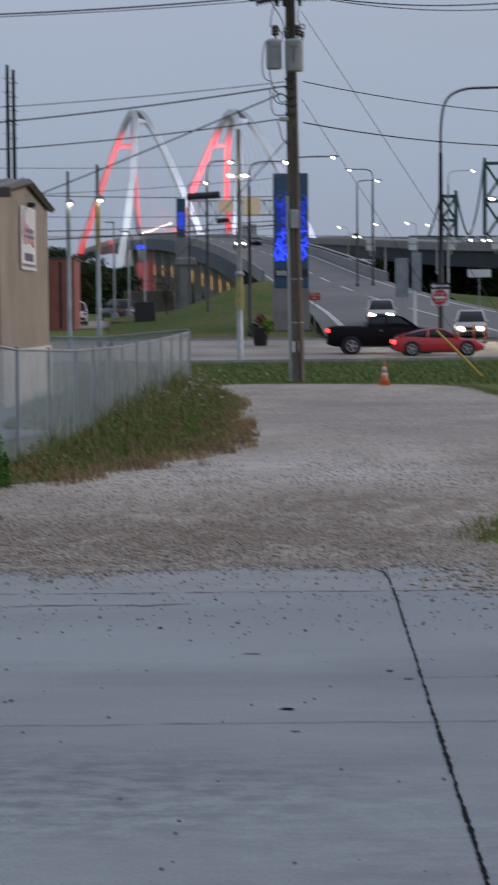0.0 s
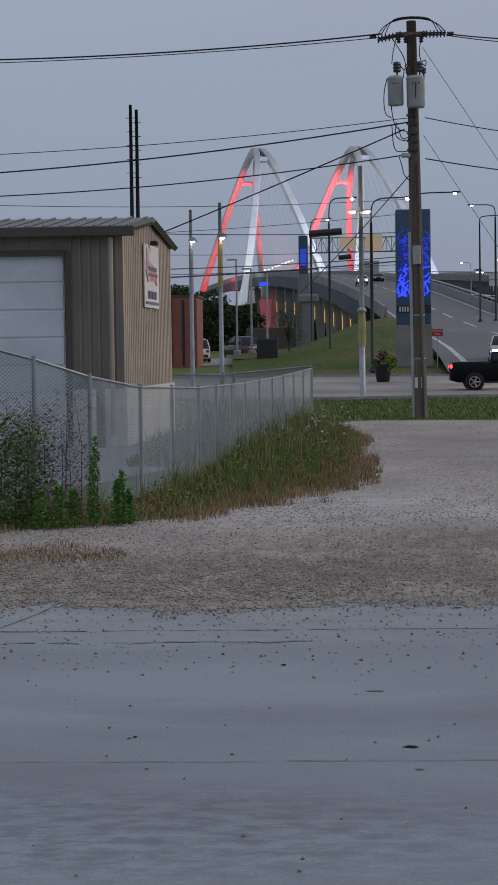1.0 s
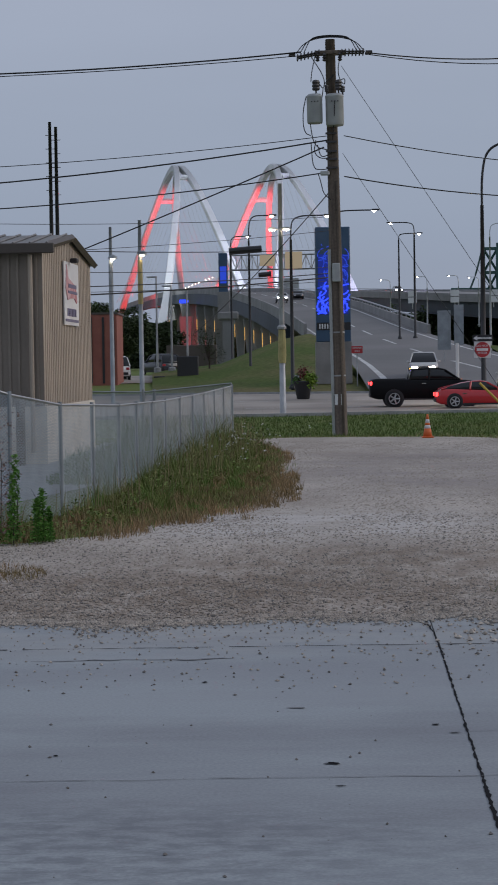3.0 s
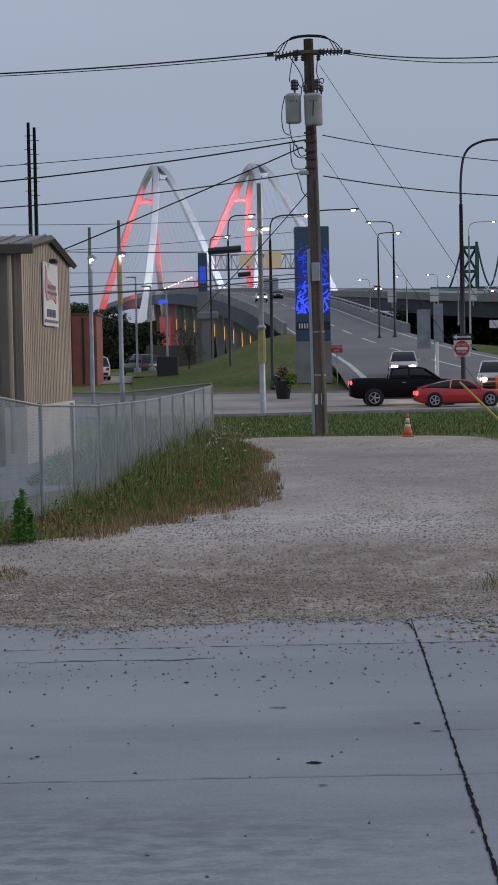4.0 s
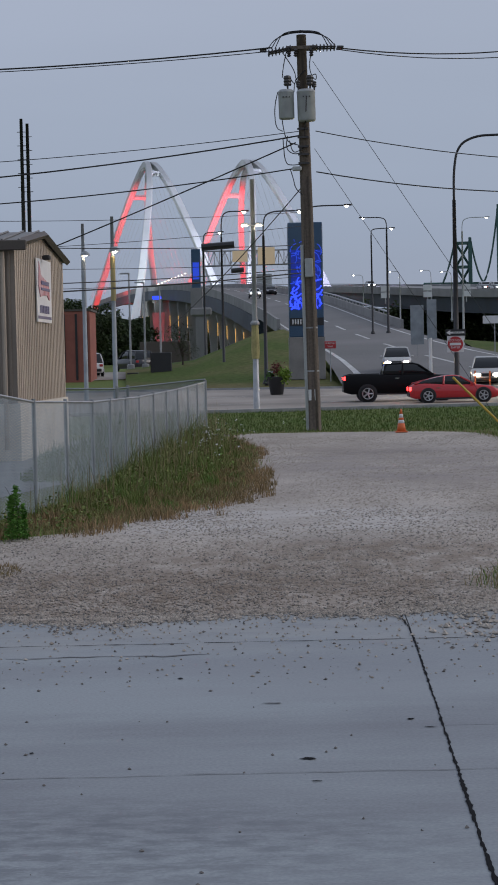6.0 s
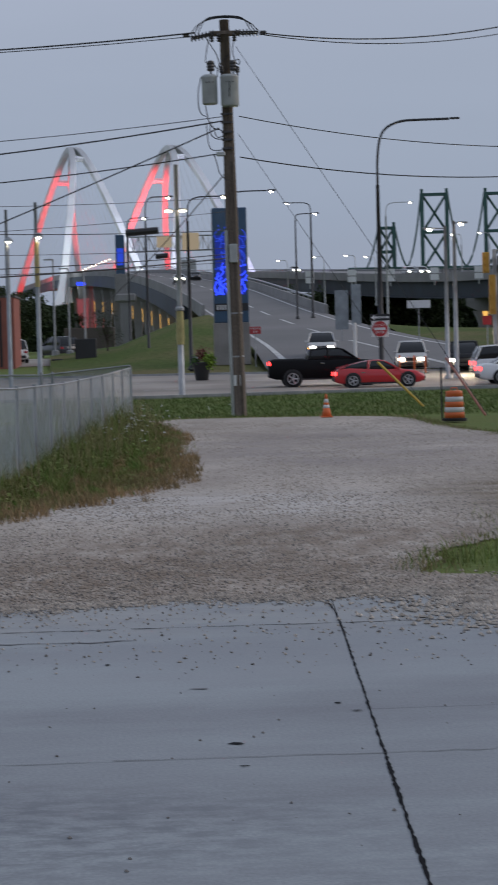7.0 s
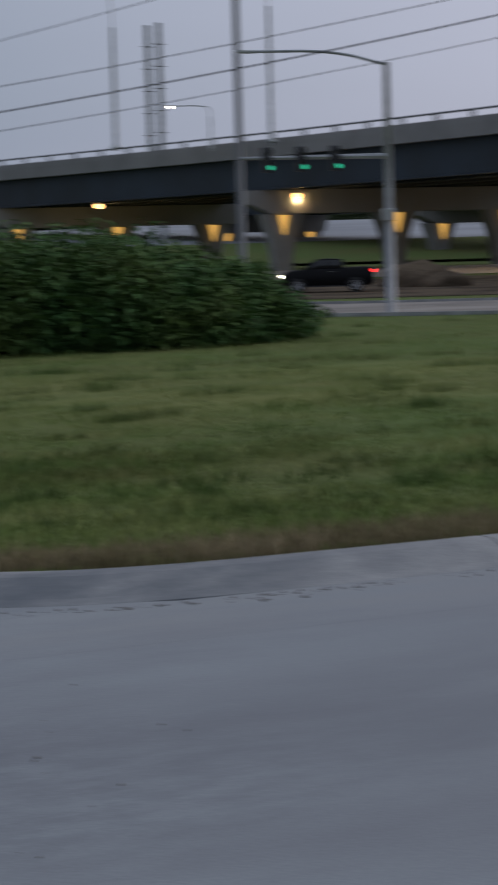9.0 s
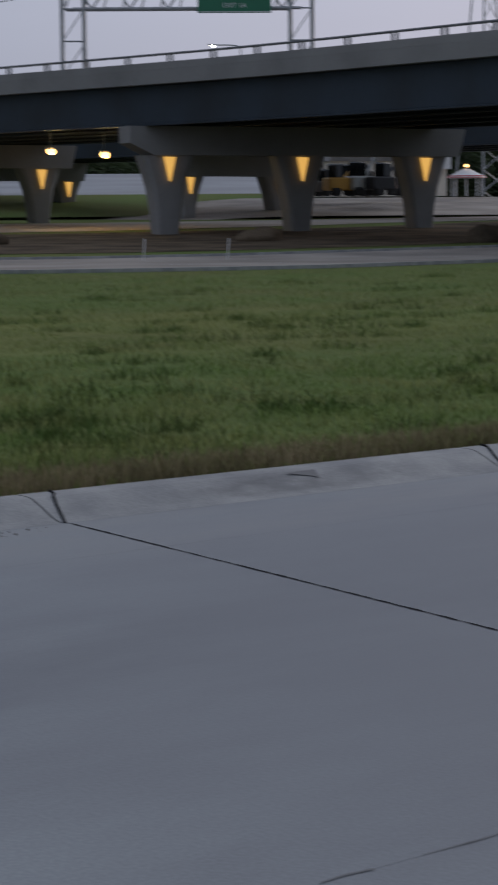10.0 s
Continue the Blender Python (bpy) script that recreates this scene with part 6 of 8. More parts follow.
street_lamp(*at(11.62, 105), 0.1, 9.9, (*at(14.2, 105), 10.55), 0.14, M_GALV, "galvanised street lamp with a long arm, lit")
street_lamp(*at(7.66, 110), 0.2, 8.0, (*at(7.35, 110), 8.1), 0.12, M_GALV, "galvanised street lamp with a short arm, lit", arm_r=0.04)
street_lamp(*at(7.9, 111), 0.2, 8.3, (*at(7.98, 111), 8.4), 0.13, M_GALV, "straight galvanised pole with a dome lamp, lit", arm_r=0.04)
street_lamp(*at(0.65, 131), 0.8, 9.3, (*at(1.55, 131), 11.6), 0.13, M_BLACK, "black curved street lamp by the lawn, lit")
street_lamp(*at(1.75, 141), 1.0, 10.6, (*at(2.85, 141), 12.6), 0.13, M_BLACK, "black curved street lamp behind the pylon, lit")
street_lamp(*at(-0.5, 150), 1.2, 10.0, (*at(0.05, 150), 13.0), 0.11, M_BLACK, "black curved street lamp beyond the lawn, lit")
street_lamp(*at(-1.0, 190), 1.7, 11.0, (*at(-0.6, 190), 14.0), 0.1, M_BLACK, "slender black lamp beside the ramp, lit")
for b, z, r in ((3.35, 12.2, 330), (4.35, 12.6, 330), (5.2, 12.7, 330), (5.75, 12.4, 330), (8.1, 15.5, 330), (8.85, 15.6, 330), (9.9, 19.3, 310), (10.9, 19.0, 300)):
    street_lamp(*at(b, r), 8.0, z - 6.5, (*at(b - 0.22, r), z + 3.2), 0.12, M_GREYPAINT, "far slender highway lamp, lit")
for k in range(11):
    b = -2.36 + 0.092 * k
    street_lamp(*at(b, 636), 20.5, 3.6 + 0.36 * k, (*at(b - 0.05, 636), 25.4 + 0.38 * k), 0.09, M_GREYPAINT, "far slender lamp on the river bridge deck, lit", arm_r=0.04)
for b, h, r, zl in ((-4.28, 9.65, 110, 8.0), (-3.48, 9.3, 100, 7.65)):
    x, y = at(b, r)
    t = thing("light_pole", "galvanised light pole with a lit dome lamp, at the back fence", "light pole", pose(x, y, 0), group="light poles")
    part("pole", tubem([(0, 0, -0.2), (0, 0, zl), (0, 0, h)], [0.125, 0.095, 0.075], 10), M_POST, t, "", True)
    part("shade", lathe(bmesh.new(), [(0.26, -0.02), (0.22, 0.1), (0.08, 0.2)], 14, (0.12, -0.2, zl)), M_POST, t)
    part("bulb", lathe(bmesh.new(), [(0.05, -0.09), (0.11, -0.04), (0.09, 0.0)], 12, (0.12, -0.2, zl)), M_LAMPLIT, t, "lit lamp")
    part("sleeve", lathe(bmesh.new(), [(0.125, 5.3), (0.115, zl - 0.25)], 10), plain("faded_yellow_paint", (0.40, 0.33, 0.15), 0.7) if b > -4 else M_POST, t, "faded yellow sleeve" if b > -4 else "grey sleeve")
for b, zt in ((-3.05, 9.2), (-2.65, 8.5), (-2.22, 8.2)):
    x, y = at(b, 160)
    t = thing("light_pole", "slender light pole on a white concrete base beyond the lawn", "light pole", pose(x, y, 1.3), group="slender light poles")
    part("pole", tubem([(0, 0, 0.8), (0, 0, zt - 1.3)], [0.09, 0.06], 8), M_GALV, t)
    part("base", lathe(bmesh.new(), [(0.3, 0), (0.28, 0.9), (0.2, 0.95)], 12), M_CURB, t)
    part("lamp_head", boxm((-0.35, 0, zt - 1.35), (0.7, 0.25, 0.12), None, 0.03), M_GALV, t)

x, y = at(0.37, 95)
t = thing("steel_pole", "pale grey steel pole wrapped in dry cornstalks, by the street", "pole", pose(x, y, 0.31) @ Matrix.Scale(0.864, 4))
part("pole", tubem([(0, 0, -0.6), (0, 0, 4.2), (0, 0, 11.8)], [0.17, 0.14, 0.10], 12), M_GALV, t, "", True)
part("collar", lathe(bmesh.new(), [(0.16, 4.15), (0.24, 4.2), (0.24, 4.3), (0.15, 4.4)], 12), M_GALV, t)
part("wrap", lathe(bmesh.new(), [(0.19, 2.4), (0.22, 2.8), (0.20, 3.6), (0.18, 4.15)], 10), material("dry_straw", (0.42, 0.36, 0.16), 0.9, 0, 0.3, 12, 2, 0.3), t, "dry straw wrapping")
part("crossarm", boxm((0, -0.1, 9.4), (1.1, 0.08, 0.08)), M_GALV, t)
for s in (-0.45, 0.3):
    part("lamp_head", boxm((s, -0.12, 9.45), (0.4, 0.25, 0.15), None, 0.03), M_GALV, t)
    part("lens", boxm((s, -0.2, 9.36), (0.3, 0.2, 0.07), None, 0.01), M_LAMPLIT, t, "lit lamp")
tagged(part("splice_case", tubem([at(-1.05, 100) + (7.75,), at(-0.15, 100) + (7.85,)], 0.17, 8), M_BLACK), "black cable splice case hung on the wires", "splice case")
tagged(part("splice_case", tubem([at(-0.25, 100) + (6.6,), at(0.1, 100) + (6.65,)], 0.12, 8), M_BLACK), "small black cable splice case hung on the wires", "splice case")

for b, r, h in ((18.85, 90, 19.0), (26.07, 95, 19.0)):
    x, y = at(b, r)
    t = thing("steel_mast", "tall dark grey steel mast rising out of the greenery", "mast", pose(x, y, 0), group="tall masts")
    part("mast", tubem([(0, 0, -0.2), (0, 0, h * 0.5), (0, 0, h)], [0.19, 0.155, 0.12], 12), M_RAIL, t, "", True)
    part("base_plate", lathe(bmesh.new(), [(0.36, 0), (0.36, 0.08), (0.24, 0.3)], 12), M_GREYPAINT, t)


def signal_head(parent, c, mat=M_YELLOW, lit=None, h=1.05):
    s = part("signal_head", boxm(c, (0.34, 0.3, h), None, 0.03), mat, parent, "three-lamp traffic signal housing")
    for k in range(3):
        z = c[2] + h * (0.32 - 0.32 * k)
        part("visor", tubem([(c[0], c[1] - 0.14, z), (c[0], c[1] - 0.34, z)], 0.12, 10), mat, s)
        if lit == k:
            l = lathe(bmesh.new(), [(0.1, 0), (0.1, 0.02)], 12)
            o = part("signal_lens", l, M_GREENSIG, s, "lit green lens")
            o.matrix_basis = Matrix.Translation((c[0], c[1] - 0.36, z)) @ pose(0, 0, 0, 90, 0, 0)
    return s


x, y = at(18.5, 92)
t = thing("traffic_signal", "traffic signal mast arm with yellow signal heads", "traffic signal", pose(0, 0, 0))
(xa, ya), (xb, yb) = at(19.2, 94), at(12.6, 97)
part("pole", tubem([(xa, ya, -0.2), (xa, ya, 7.3)], 0.14, 10), M_GALV, t)
part("arm", tubem([(xa, ya, 6.75), (xb, yb, 6.75)], [0.1, 0.06], 8), M_GREYPAINT, t)
for b in (15.03, 16.86, 18.62):
    xx, yy = at(b, 95.2)
    signal_head(t, (xx, yy - 0.2, 6.2))
xx, yy = at(13.45, 96)
part("name_sign", boxm((xx, yy - 0.2, 6.55), (1.6, 0.05, 0.16)), M_BLACK, t)

sx, sy = at(30.1, 88)
t = thing("signal_mast", "galvanised signal mast with a lamp arm and green signals", "traffic signal", pose(sx, sy, 0))
part("pole", tubem([(0, 0, -0.2), (0, 0, 5), (0, 0, 10.4)], [0.2, 0.17, 0.12], 12), M_GALV, t, "", True)
ex, ey = at(26.5, 88)
part("lamp_arm", tubem(smooth_line([(0, 0, 10.3), ((ex - sx) * 0.4, (ey - sy) * 0.4, 10.95), (ex - sx, ey - sy, 11.0)], 2), 0.06, 8), M_GALV, t)
part("lamp_head", boxm((ex - sx - 0.3, ey - sy + 0.1, 11.0), (0.8, 0.3, 0.12), None, 0.03), M_GREYPAINT, t)
ex, ey = at(26.1, 88)
part("signal_arm", tubem([(0, 0, 6.55), (ex - sx, ey - sy, 6.6)], [0.12, 0.07], 8), M_GALV, t)
for b in (26.8, 27.72, 28.65):
    hx, hy = at(b, 87.7)
    signal_head(t, (hx - sx, hy - sy, 6.5), M_BLACK, 2)
part("control_box", boxm((-0.15, -0.2, 4.1), (0.5, 0.3, 0.5), None, 0.03), M_GREYPAINT, t)

x, y = at(8.98, 112)
t = thing("signal_post", "galvanised signal post with yellow side-mounted signal heads", "traffic signal", pose(x, y, 0.2))
part("post", tubem([(0, 0, -0.2), (0, 0, 6.8)], [0.15, 0.12], 10), M_GALV, t)
for dx, z, h in ((-0.5, 6.1, 1.1), (-0.18, 4.4, 2.1), (0.5, 3.8, 1.3), (0.3, 6.0, 0.9)):
    signal_head(t, (dx, -0.2, z), M_YELLOW if dx != 0.3 else M_BLACK, None, h)
x, y = at(14.97, 112)


def sign_post(x, y, z, h, label, cat, boards, mat=M_GALV):
    t = thing("road_sign", label, cat, pose(x, y, z, 0, 0, -math.degrees(math.atan2(x, y))))
    part("post", tubem([(0, 0.05, -0.2), (0, 0.05, h)], 0.04, 6), mat, t)
    for k, (dx, zc, w, hh, m) in enumerate(boards):
        part("board", boxm((dx, -0.02 - 0.02 * k, zc), (w, 0.03, hh), None, 0.008), m, t)
    return t


x, y = at(5.83, 115.5)
t = sign_post(x, y, 0.4, 3.4, "red and white do-not-enter sign under a one-way arrow", "road sign", [(0, 2.57, 0.9, 0.9, M_WHITE), (0.02, 3.2, 1.1, 0.36, M_BLACK)], M_BLACK)
bm = bmesh.new()
lathe(bm, [(0.42, 0), (0.42, 0.02)], 28)
o = part("disc", bm, M_REDSIGN, t, "red disc")
o.matrix_basis = Matrix.Translation((0, -0.045, 2.57)) @ UPRIGHT
part("bar", boxm((0, -0.075, 2.57), (0.62, 0.02, 0.14)), M_WHITE, t)
lettering("DO NOT", 0.17, Matrix.Translation((0, -0.07, 2.77)) @ UPRIGHT, M_WHITE, t)
lettering("ENTER", 0.17, Matrix.Translation((0, -0.07, 2.38)) @ UPRIGHT, M_WHITE, t)
bm = bmesh.new()
prism(bm, [(-0.49, 3.2), (-0.27, 3.34), (-0.27, 3.25), (0.5, 3.25), (0.5, 3.15), (-0.27, 3.15), (-0.27, 3.06)], -0.085, -0.062)
part("arrow", bm, M_WHITE, t)
lettering("ONE WAY", 0.10, Matrix.Translation((0.12, -0.09, 3.2)) @ UPRIGHT, M_BLACK, t)
x, y = at(2.42, 134)
t = sign_post(x, y, 0.85, 2.55, "red wrong-way sign on thin posts by the ramp", "road sign", [(0, 2.35, 0.72, 0.46, M_REDSIGN)])
lettering("WRONG", 0.16, Matrix.Translation((0, -0.04, 2.45)) @ UPRIGHT, M_WHITE, t)
lettering("WAY", 0.16, Matrix.Translation((0, -0.04, 2.25)) @ UPRIGHT, M_WHITE, t)
for b, r, zc, w, h, m, lab in ((4.8, 150, 4.6, 0.95, 2.8, M_POST, "grey backs of stacked road signs on a post"), (5.2, 152, 5.0, 0.7, 2.9, M_POST, "grey backs of small road signs on a post"), (8.75, 118, 3.3, 0.5, 0.5, M_REDSIGN, "small red sign under the viaduct"),
                                (12.9, 118, 3.3, 2.0, 0.5, M_WHITE, "wide pale board sign by the street"), (6.9, 135, 4.6, 1.5, 0.5, M_WHITE, "wide pale board sign under the viaduct"), (10.35, 140, 2.9, 0.6, 0.6, M_REDSIGN, "small red sign under the viaduct")):
    x, y = at(b, r)
    sign_post(x, y, land(x, y), zc - land(x, y) + h / 2, lab, "road sign", [(0, zc - land(x, y), w, h, m)])
for b in (3.95, 5.1, 6.15, 7.35, 8.55):
    x, y = at(b, 283)
    t = thing("panel_sign", "small white panel fixed to the far parapet", "sign", pose(x, y, 0), group="parapet panels")
    part("board", boxm((0, 0, 11.6), (1.15, 0.06, 0.75), None, 0.01), M_WHITE, t)
    part("board", boxm((0, 0, 10.7), (1.15, 0.06, 0.75), None, 0.01), M_WHITE, t)
    part("post", tubem([(0, 0.08, 9.6), (0, 0.08, 12.0)], 0.07, 6), M_GREYPAINT, t)

# overhead sign frame on the viaduct
def truss(t, a, b, z0, z1, n, r=0.1, depth=1.0):
    a, b = Vector(a), Vector(b)
    for z in (z0, z1):
        for o in (0, depth):
            part("chord", tubem([(a.x, a.y + o, z), (b.x, b.y + o, z)], r, 6), M_GALV, t)
    for k in range(n):
        p, q = a.lerp(b, k / n), a.lerp(b, (k + 1) / n)
        za, zb = (z0, z1) if k % 2 else (z1, z0)
        part("brace", tubem([(p.x, p.y, za), (q.x, q.y, zb)], r * 0.6, 5), M_GALV, t)
        part("brace", tubem([(p.x, p.y, z1), (p.x, p.y + depth, z0)], r * 0.5, 5), M_GALV, t)


t = thing("sign_gantry", "galvanised truss gantry carrying a green highway sign over the viaduct", "sign gantry")
ga, gb = at(34.15, 160), at(40.3, 160)
for c in (ga, gb):
    for dx in (-0.85, 0.85):
        part("post", tubem([(c[0] + dx * 0.8, c[1] - dx * 0.55, 11.6), (c[0] + dx * 0.8, c[1] - dx * 0.55, 20.6)], 0.17, 8), M_GALV, t)
    for z in (12.6, 15.2, 17.6):
        part("brace", tubem([(c[0] - 0.7, c[1] + 0.45, z), (c[0] + 0.7, c[1] - 0.45, z)], 0.07, 6), M_GALV, t)
        part("brace", tubem([(c[0] - 0.7, c[1] + 0.45, z), (c[0] + 0.7, c[1] - 0.45, z + 2.4)], 0.05, 6), M_GALV, t)
truss(t, ga, gb, 17.6, 19.6, 12, 0.13)
gm = Matrix.Translation((*at(38.5, 158.8), 18.45)) @ Matrix.Rotation(math.atan2(gb[1] - ga[1], gb[0] - ga[0]), 4, "Z")
gs = part("green_sign", boxm((0, 0, 0), (5.5, 0.1, 2.6), gm, 0.03), M_GREEN, t, "green highway sign with white border")
for z in (-1.22, 1.22):
    part("border", boxm((0, -0.06, z), (5.3, 0.03, 0.06), gm), M_WHITE, gs)
for z, w in ((0.75, 4.2), (0.05, 4.6)):
    for k in range(9):
        part("letter_bar", boxm((-w / 2 + w * k / 8, -0.06, z), (w / 13, 0.03, 0.36), gm), M_WHITE, gs)
lettering("EXIT 1A", 0.5, gm @ Matrix.Translation((0, -0.07, -0.75)) @ UPRIGHT, M_WHITE, gs)

t = thing("sign_gantry", "far truss gantry with lit signs over the ramp", "sign gantry")
ga, gb = at(-1.0, 420), at(1.35, 420)
truss(t, ga, gb, 21.5, 24.4, 16, 0.14)
for c in (ga, gb):
    part("post", tubem([(c[0], c[1], 10), (c[0], c[1], 24.6)], 0.25, 8), M_GALV, t)
for b, w, h in ((0.72, 3.4, 3.4), (0.0, 3.0, 2.2)):
    x, y = at(b, 419)
    part("sign_board", boxm((x, y, 23.2), (w, 0.1, h)), M_SIGNLIT, t)
part("sign_board", boxm((*at(0.65, 419), 18.2), (3.0, 0.1, 2.8)), M_GREYPAINT, t)

for b0, r, z in ((-5.87, 400, 49.0), (-5.71, 401, 48.2), (23.66, 250, 30.4), (23.97, 251, 30.8)):
    x, y = at(b0, r)
    t = thing("transmission_pole", "tall dark steel transmission pole in the distance", "transmission pole", pose(x, y, 0), group="transmission poles")
    part("shaft", tubem([(0, 0, 0), (0, 0, z)], [0.5, 0.3] if r > 300 else [0.42, 0.3], 10), M_BLACK if r > 300 else M_GREYPAINT, t, "", True)
    for k in range(5):
        part("bracket", boxm((0, 0, z - 2.5 - 2.6 * k), (1.7 if r > 300 else 1.3, 0.12, 0.12)), M_PORC, t)
x, y = at(45.2, 300)
t = thing("lattice_tower", "distant lattice transmission tower", "transmission tower", pose(x, y, 2.0))
for sx_, sy_ in ((-1, -1), (1, -1), (-1, 1), (1, 1)):
    part("leg", tubem([(sx_ * 3, sy_ * 3, 0), (sx_ * 0.8, sy_ * 0.8, 36)], 0.14, 5), M_GALV, t)
for k in range(12):
    a, b = 3 - 2.2 * k / 12, 3 - 2.2 * (k + 1) / 12
    part("brace", tubem([(-a, -a, 3 * k), (b, -b, 3 * k + 3)], 0.08, 4), M_GALV, t)
    part("brace", tubem([(a, -a, 3 * k), (-b, -b, 3 * k + 3)], 0.08, 4), M_GALV, t)

# lamps under the viaduct
for b, r, z, e in ((33.5, 152, 6.85, 330), (34.95, 149, 6.5, 330), (22.2, 195, 7.9, 200), (27.6, 170, 7.6, 170)):
    x, y = at(b, r)
    t = thing("under_deck_light", "bright warm light fixed under the viaduct deck", "light", pose(x, y, z), group="under-deck lights")
    part("housing", boxm((0, 0.1, 0.16), (0.5, 0.4, 0.2), None, 0.04), M_GREYPAINT, t)
    part("hanger", tubem([(0, 0.1, 0.2), (0, 0.1, 10.62 - z)], 0.03, 6), M_GREYPAINT, t)
    part("lens", lathe(bmesh.new(), [(0.12, -0.3), (0.3, -0.2), (0.35, -0.02), (0.26, 0.1)], 14), M_FLOODLIT, t, "lit lens")
    d = bpy.data.lights.new("deck_light", "POINT")
    d.energy, d.color, d.shadow_soft_size = e, (1.0, 0.68, 0.30), 0.25
    new("deck_light", d).matrix_world = pose(x, y - 0.1, z - 0.45)

# ---- small street things ----
t = thing("traffic_cone", "faded orange traffic cone with white bands on the grass verge", "traffic cone", pose(4.8, 63.6, 0.02))
part("base", boxm((0, 0, 0.02), (0.36, 0.36, 0.04), None, 0.01), M_ORANGE, t)
for z0, z1, m in ((0.04, 0.28, M_ORANGE), (0.281, 0.38, M_WHITE), (0.381, 0.45, M_ORANGE), (0.451, 0.56, M_WHITE), (0.561, 0.71, M_ORANGE)):
    r = lambda z: 0.15 - 0.125 * z / 0.71
    part("band", lathe(bmesh.new(), [(r(z0), z0), (r(z1), z1)], 16), m, t, "", True)
t = thing("traffic_drum", "orange traffic drum with white reflective bands at the verge", "traffic drum", pose(7.9, 57.6, 0.03))
part("foot", lathe(bmesh.new(), [(0.34, 0.0), (0.34, 0.07), (0.3, 0.09)], 20), M_TYRE, t)
z = 0.09
for k, (h, m) in enumerate(((0.16, M_ORANGE), (0.14, M_WHITE), (0.15, M_ORANGE), (0.14, M_WHITE), (0.16, M_ORANGE))):
    r0 = 0.285 - 0.012 * k
    part("band", lathe(bmesh.new(), [(r0, z), (r0 - 0.004, z + h - 0.012), (r0 - 0.016, z + h)], 22), m, t, "", True)
    z += h
part("handle", tubem([(-0.1, 0, z - 0.01), (-0.08, 0, z + 0.08), (0.08, 0, z + 0.08), (0.1, 0, z - 0.01)], 0.018, 6), M_ORANGE, t)
part("sign_leg", tubem([(-0.32, 0.2, 0), (-0.32, 0.25, 1.5)], 0.025, 6), M_BLACK, t)

x, y = at(0.93, 117)
t = thing("planter", "tall dark planter with lime and dark foliage on the far kerb", "planter", pose(x, y, land(x, y) + 0.02))
part("pot", lathe(bmesh.new(), [(0.32, 0.0), (0.36, 0.05), (0.5, 0.95), (0.53, 0.98), (0.5, 1.02), (0.44, 1.0)], 18), M_POT, t, "", True)
rng = np.random.default_rng(12)
for c, s, m, n_ in (((0.42, -0.2, 1.12), 0.32, M_LIME, 460), ((-0.35, 0, 1.05), 0.26, M_BUSH, 220), ((0.0, 0, 1.45), 0.35, M_REDLEAF, 200)):
    pts = np.array(c) + rng.normal(0, s * 0.5, (n_, 3)) * (1, 1, 1.1)
    o = leaves("foliage", m, pts, 0.13, rng)
    o.parent = t
x, y = at(0.77, 133)
tagged(part("utility_pedestal", boxm((x, y, land(x, y) + 0.45), (0.45, 0.4, 0.9), None, 0.03), M_GREYPAINT), "small grey utility pedestal on the lawn", "utility box")

# white barrier posts and delineators
for b, r in ((5.25, 118), (6.75, 121), (7.05, 119), (6.35, 122)):
    x, y = at(b, r)
    t = thing("delineator_post", "thin orange delineator post in the junction", "delineator", pose(x, y, land(x, y)), group="delineators")
    part("post", tubem([(0, 0, 0), (0, 0, 1.0)], 0.05, 8), M_ORANGE, t)
    part("foot", lathe(bmesh.new(), [(0.2, 0), (0.18, 0.06)], 10), M_TYRE, t)
x, y = at(5.15, 122)
tagged(part("white_post", tubem([(x, y, 0.3), (x, y, 3.4)], 0.1, 10), M_WHITE), "white marker post beside the ramp", "post")

# brick building, bins and enclosures beyond the lawn
t = thing("brick_building", "low red brick building with dark downspouts beyond the lawn", "building", pose(*at(-5.3, 146), 1.0))
part("wall", boxm((0, 3.0, 2.45), (5.9, 6.0, 5.1)), M_REDBLOCK, t)
part("coping", boxm((0, 3.0, 5.06), (6.1, 6.2, 0.14)), M_TRIM, t)
for k in range(19):
    part("brick_course", boxm((0, -0.012, 0.16 + 0.26 * k), (5.86, 0.03, 0.235)), M_REDBLOCK, t)
for dx in (1.15, 2.0, 2.7):
    part("downspout", boxm((dx, -0.07, 2.5), (0.16, 0.1, 4.6)), M_BLACK, t)
for b, r, w, h, m, lab in ((-2.22, 150, 1.5, 1.9, M_POT, "dark green transformer cabinet on the lawn"), (-3.0, 150, 0.8, 0.5, M_POT, "low dark utility box on the lawn"), (-2.1, 186, 4.4, 2.6, M_TRIM, "dark fenced enclosure by the bridge piers")):
    x, y = at(b, r)
    tagged(part("utility_cabinet", boxm((x, y, land(x, y) + h / 2 - 0.05), (w, w * 0.7, h), None, 0.04), m), lab, "cabinet")
tagged(part("parking_pad", ribbon(resample([at(-4.2, 148), at(-2.6, 150), at(-1.6, 150)], 8), resample([at(-4.2, 175), at(-2.6, 178), at(-1.6, 178)], 8), 0.03), M_ROAD), "pale concrete parking pad beyond the lawn", "parking", kind="structure")


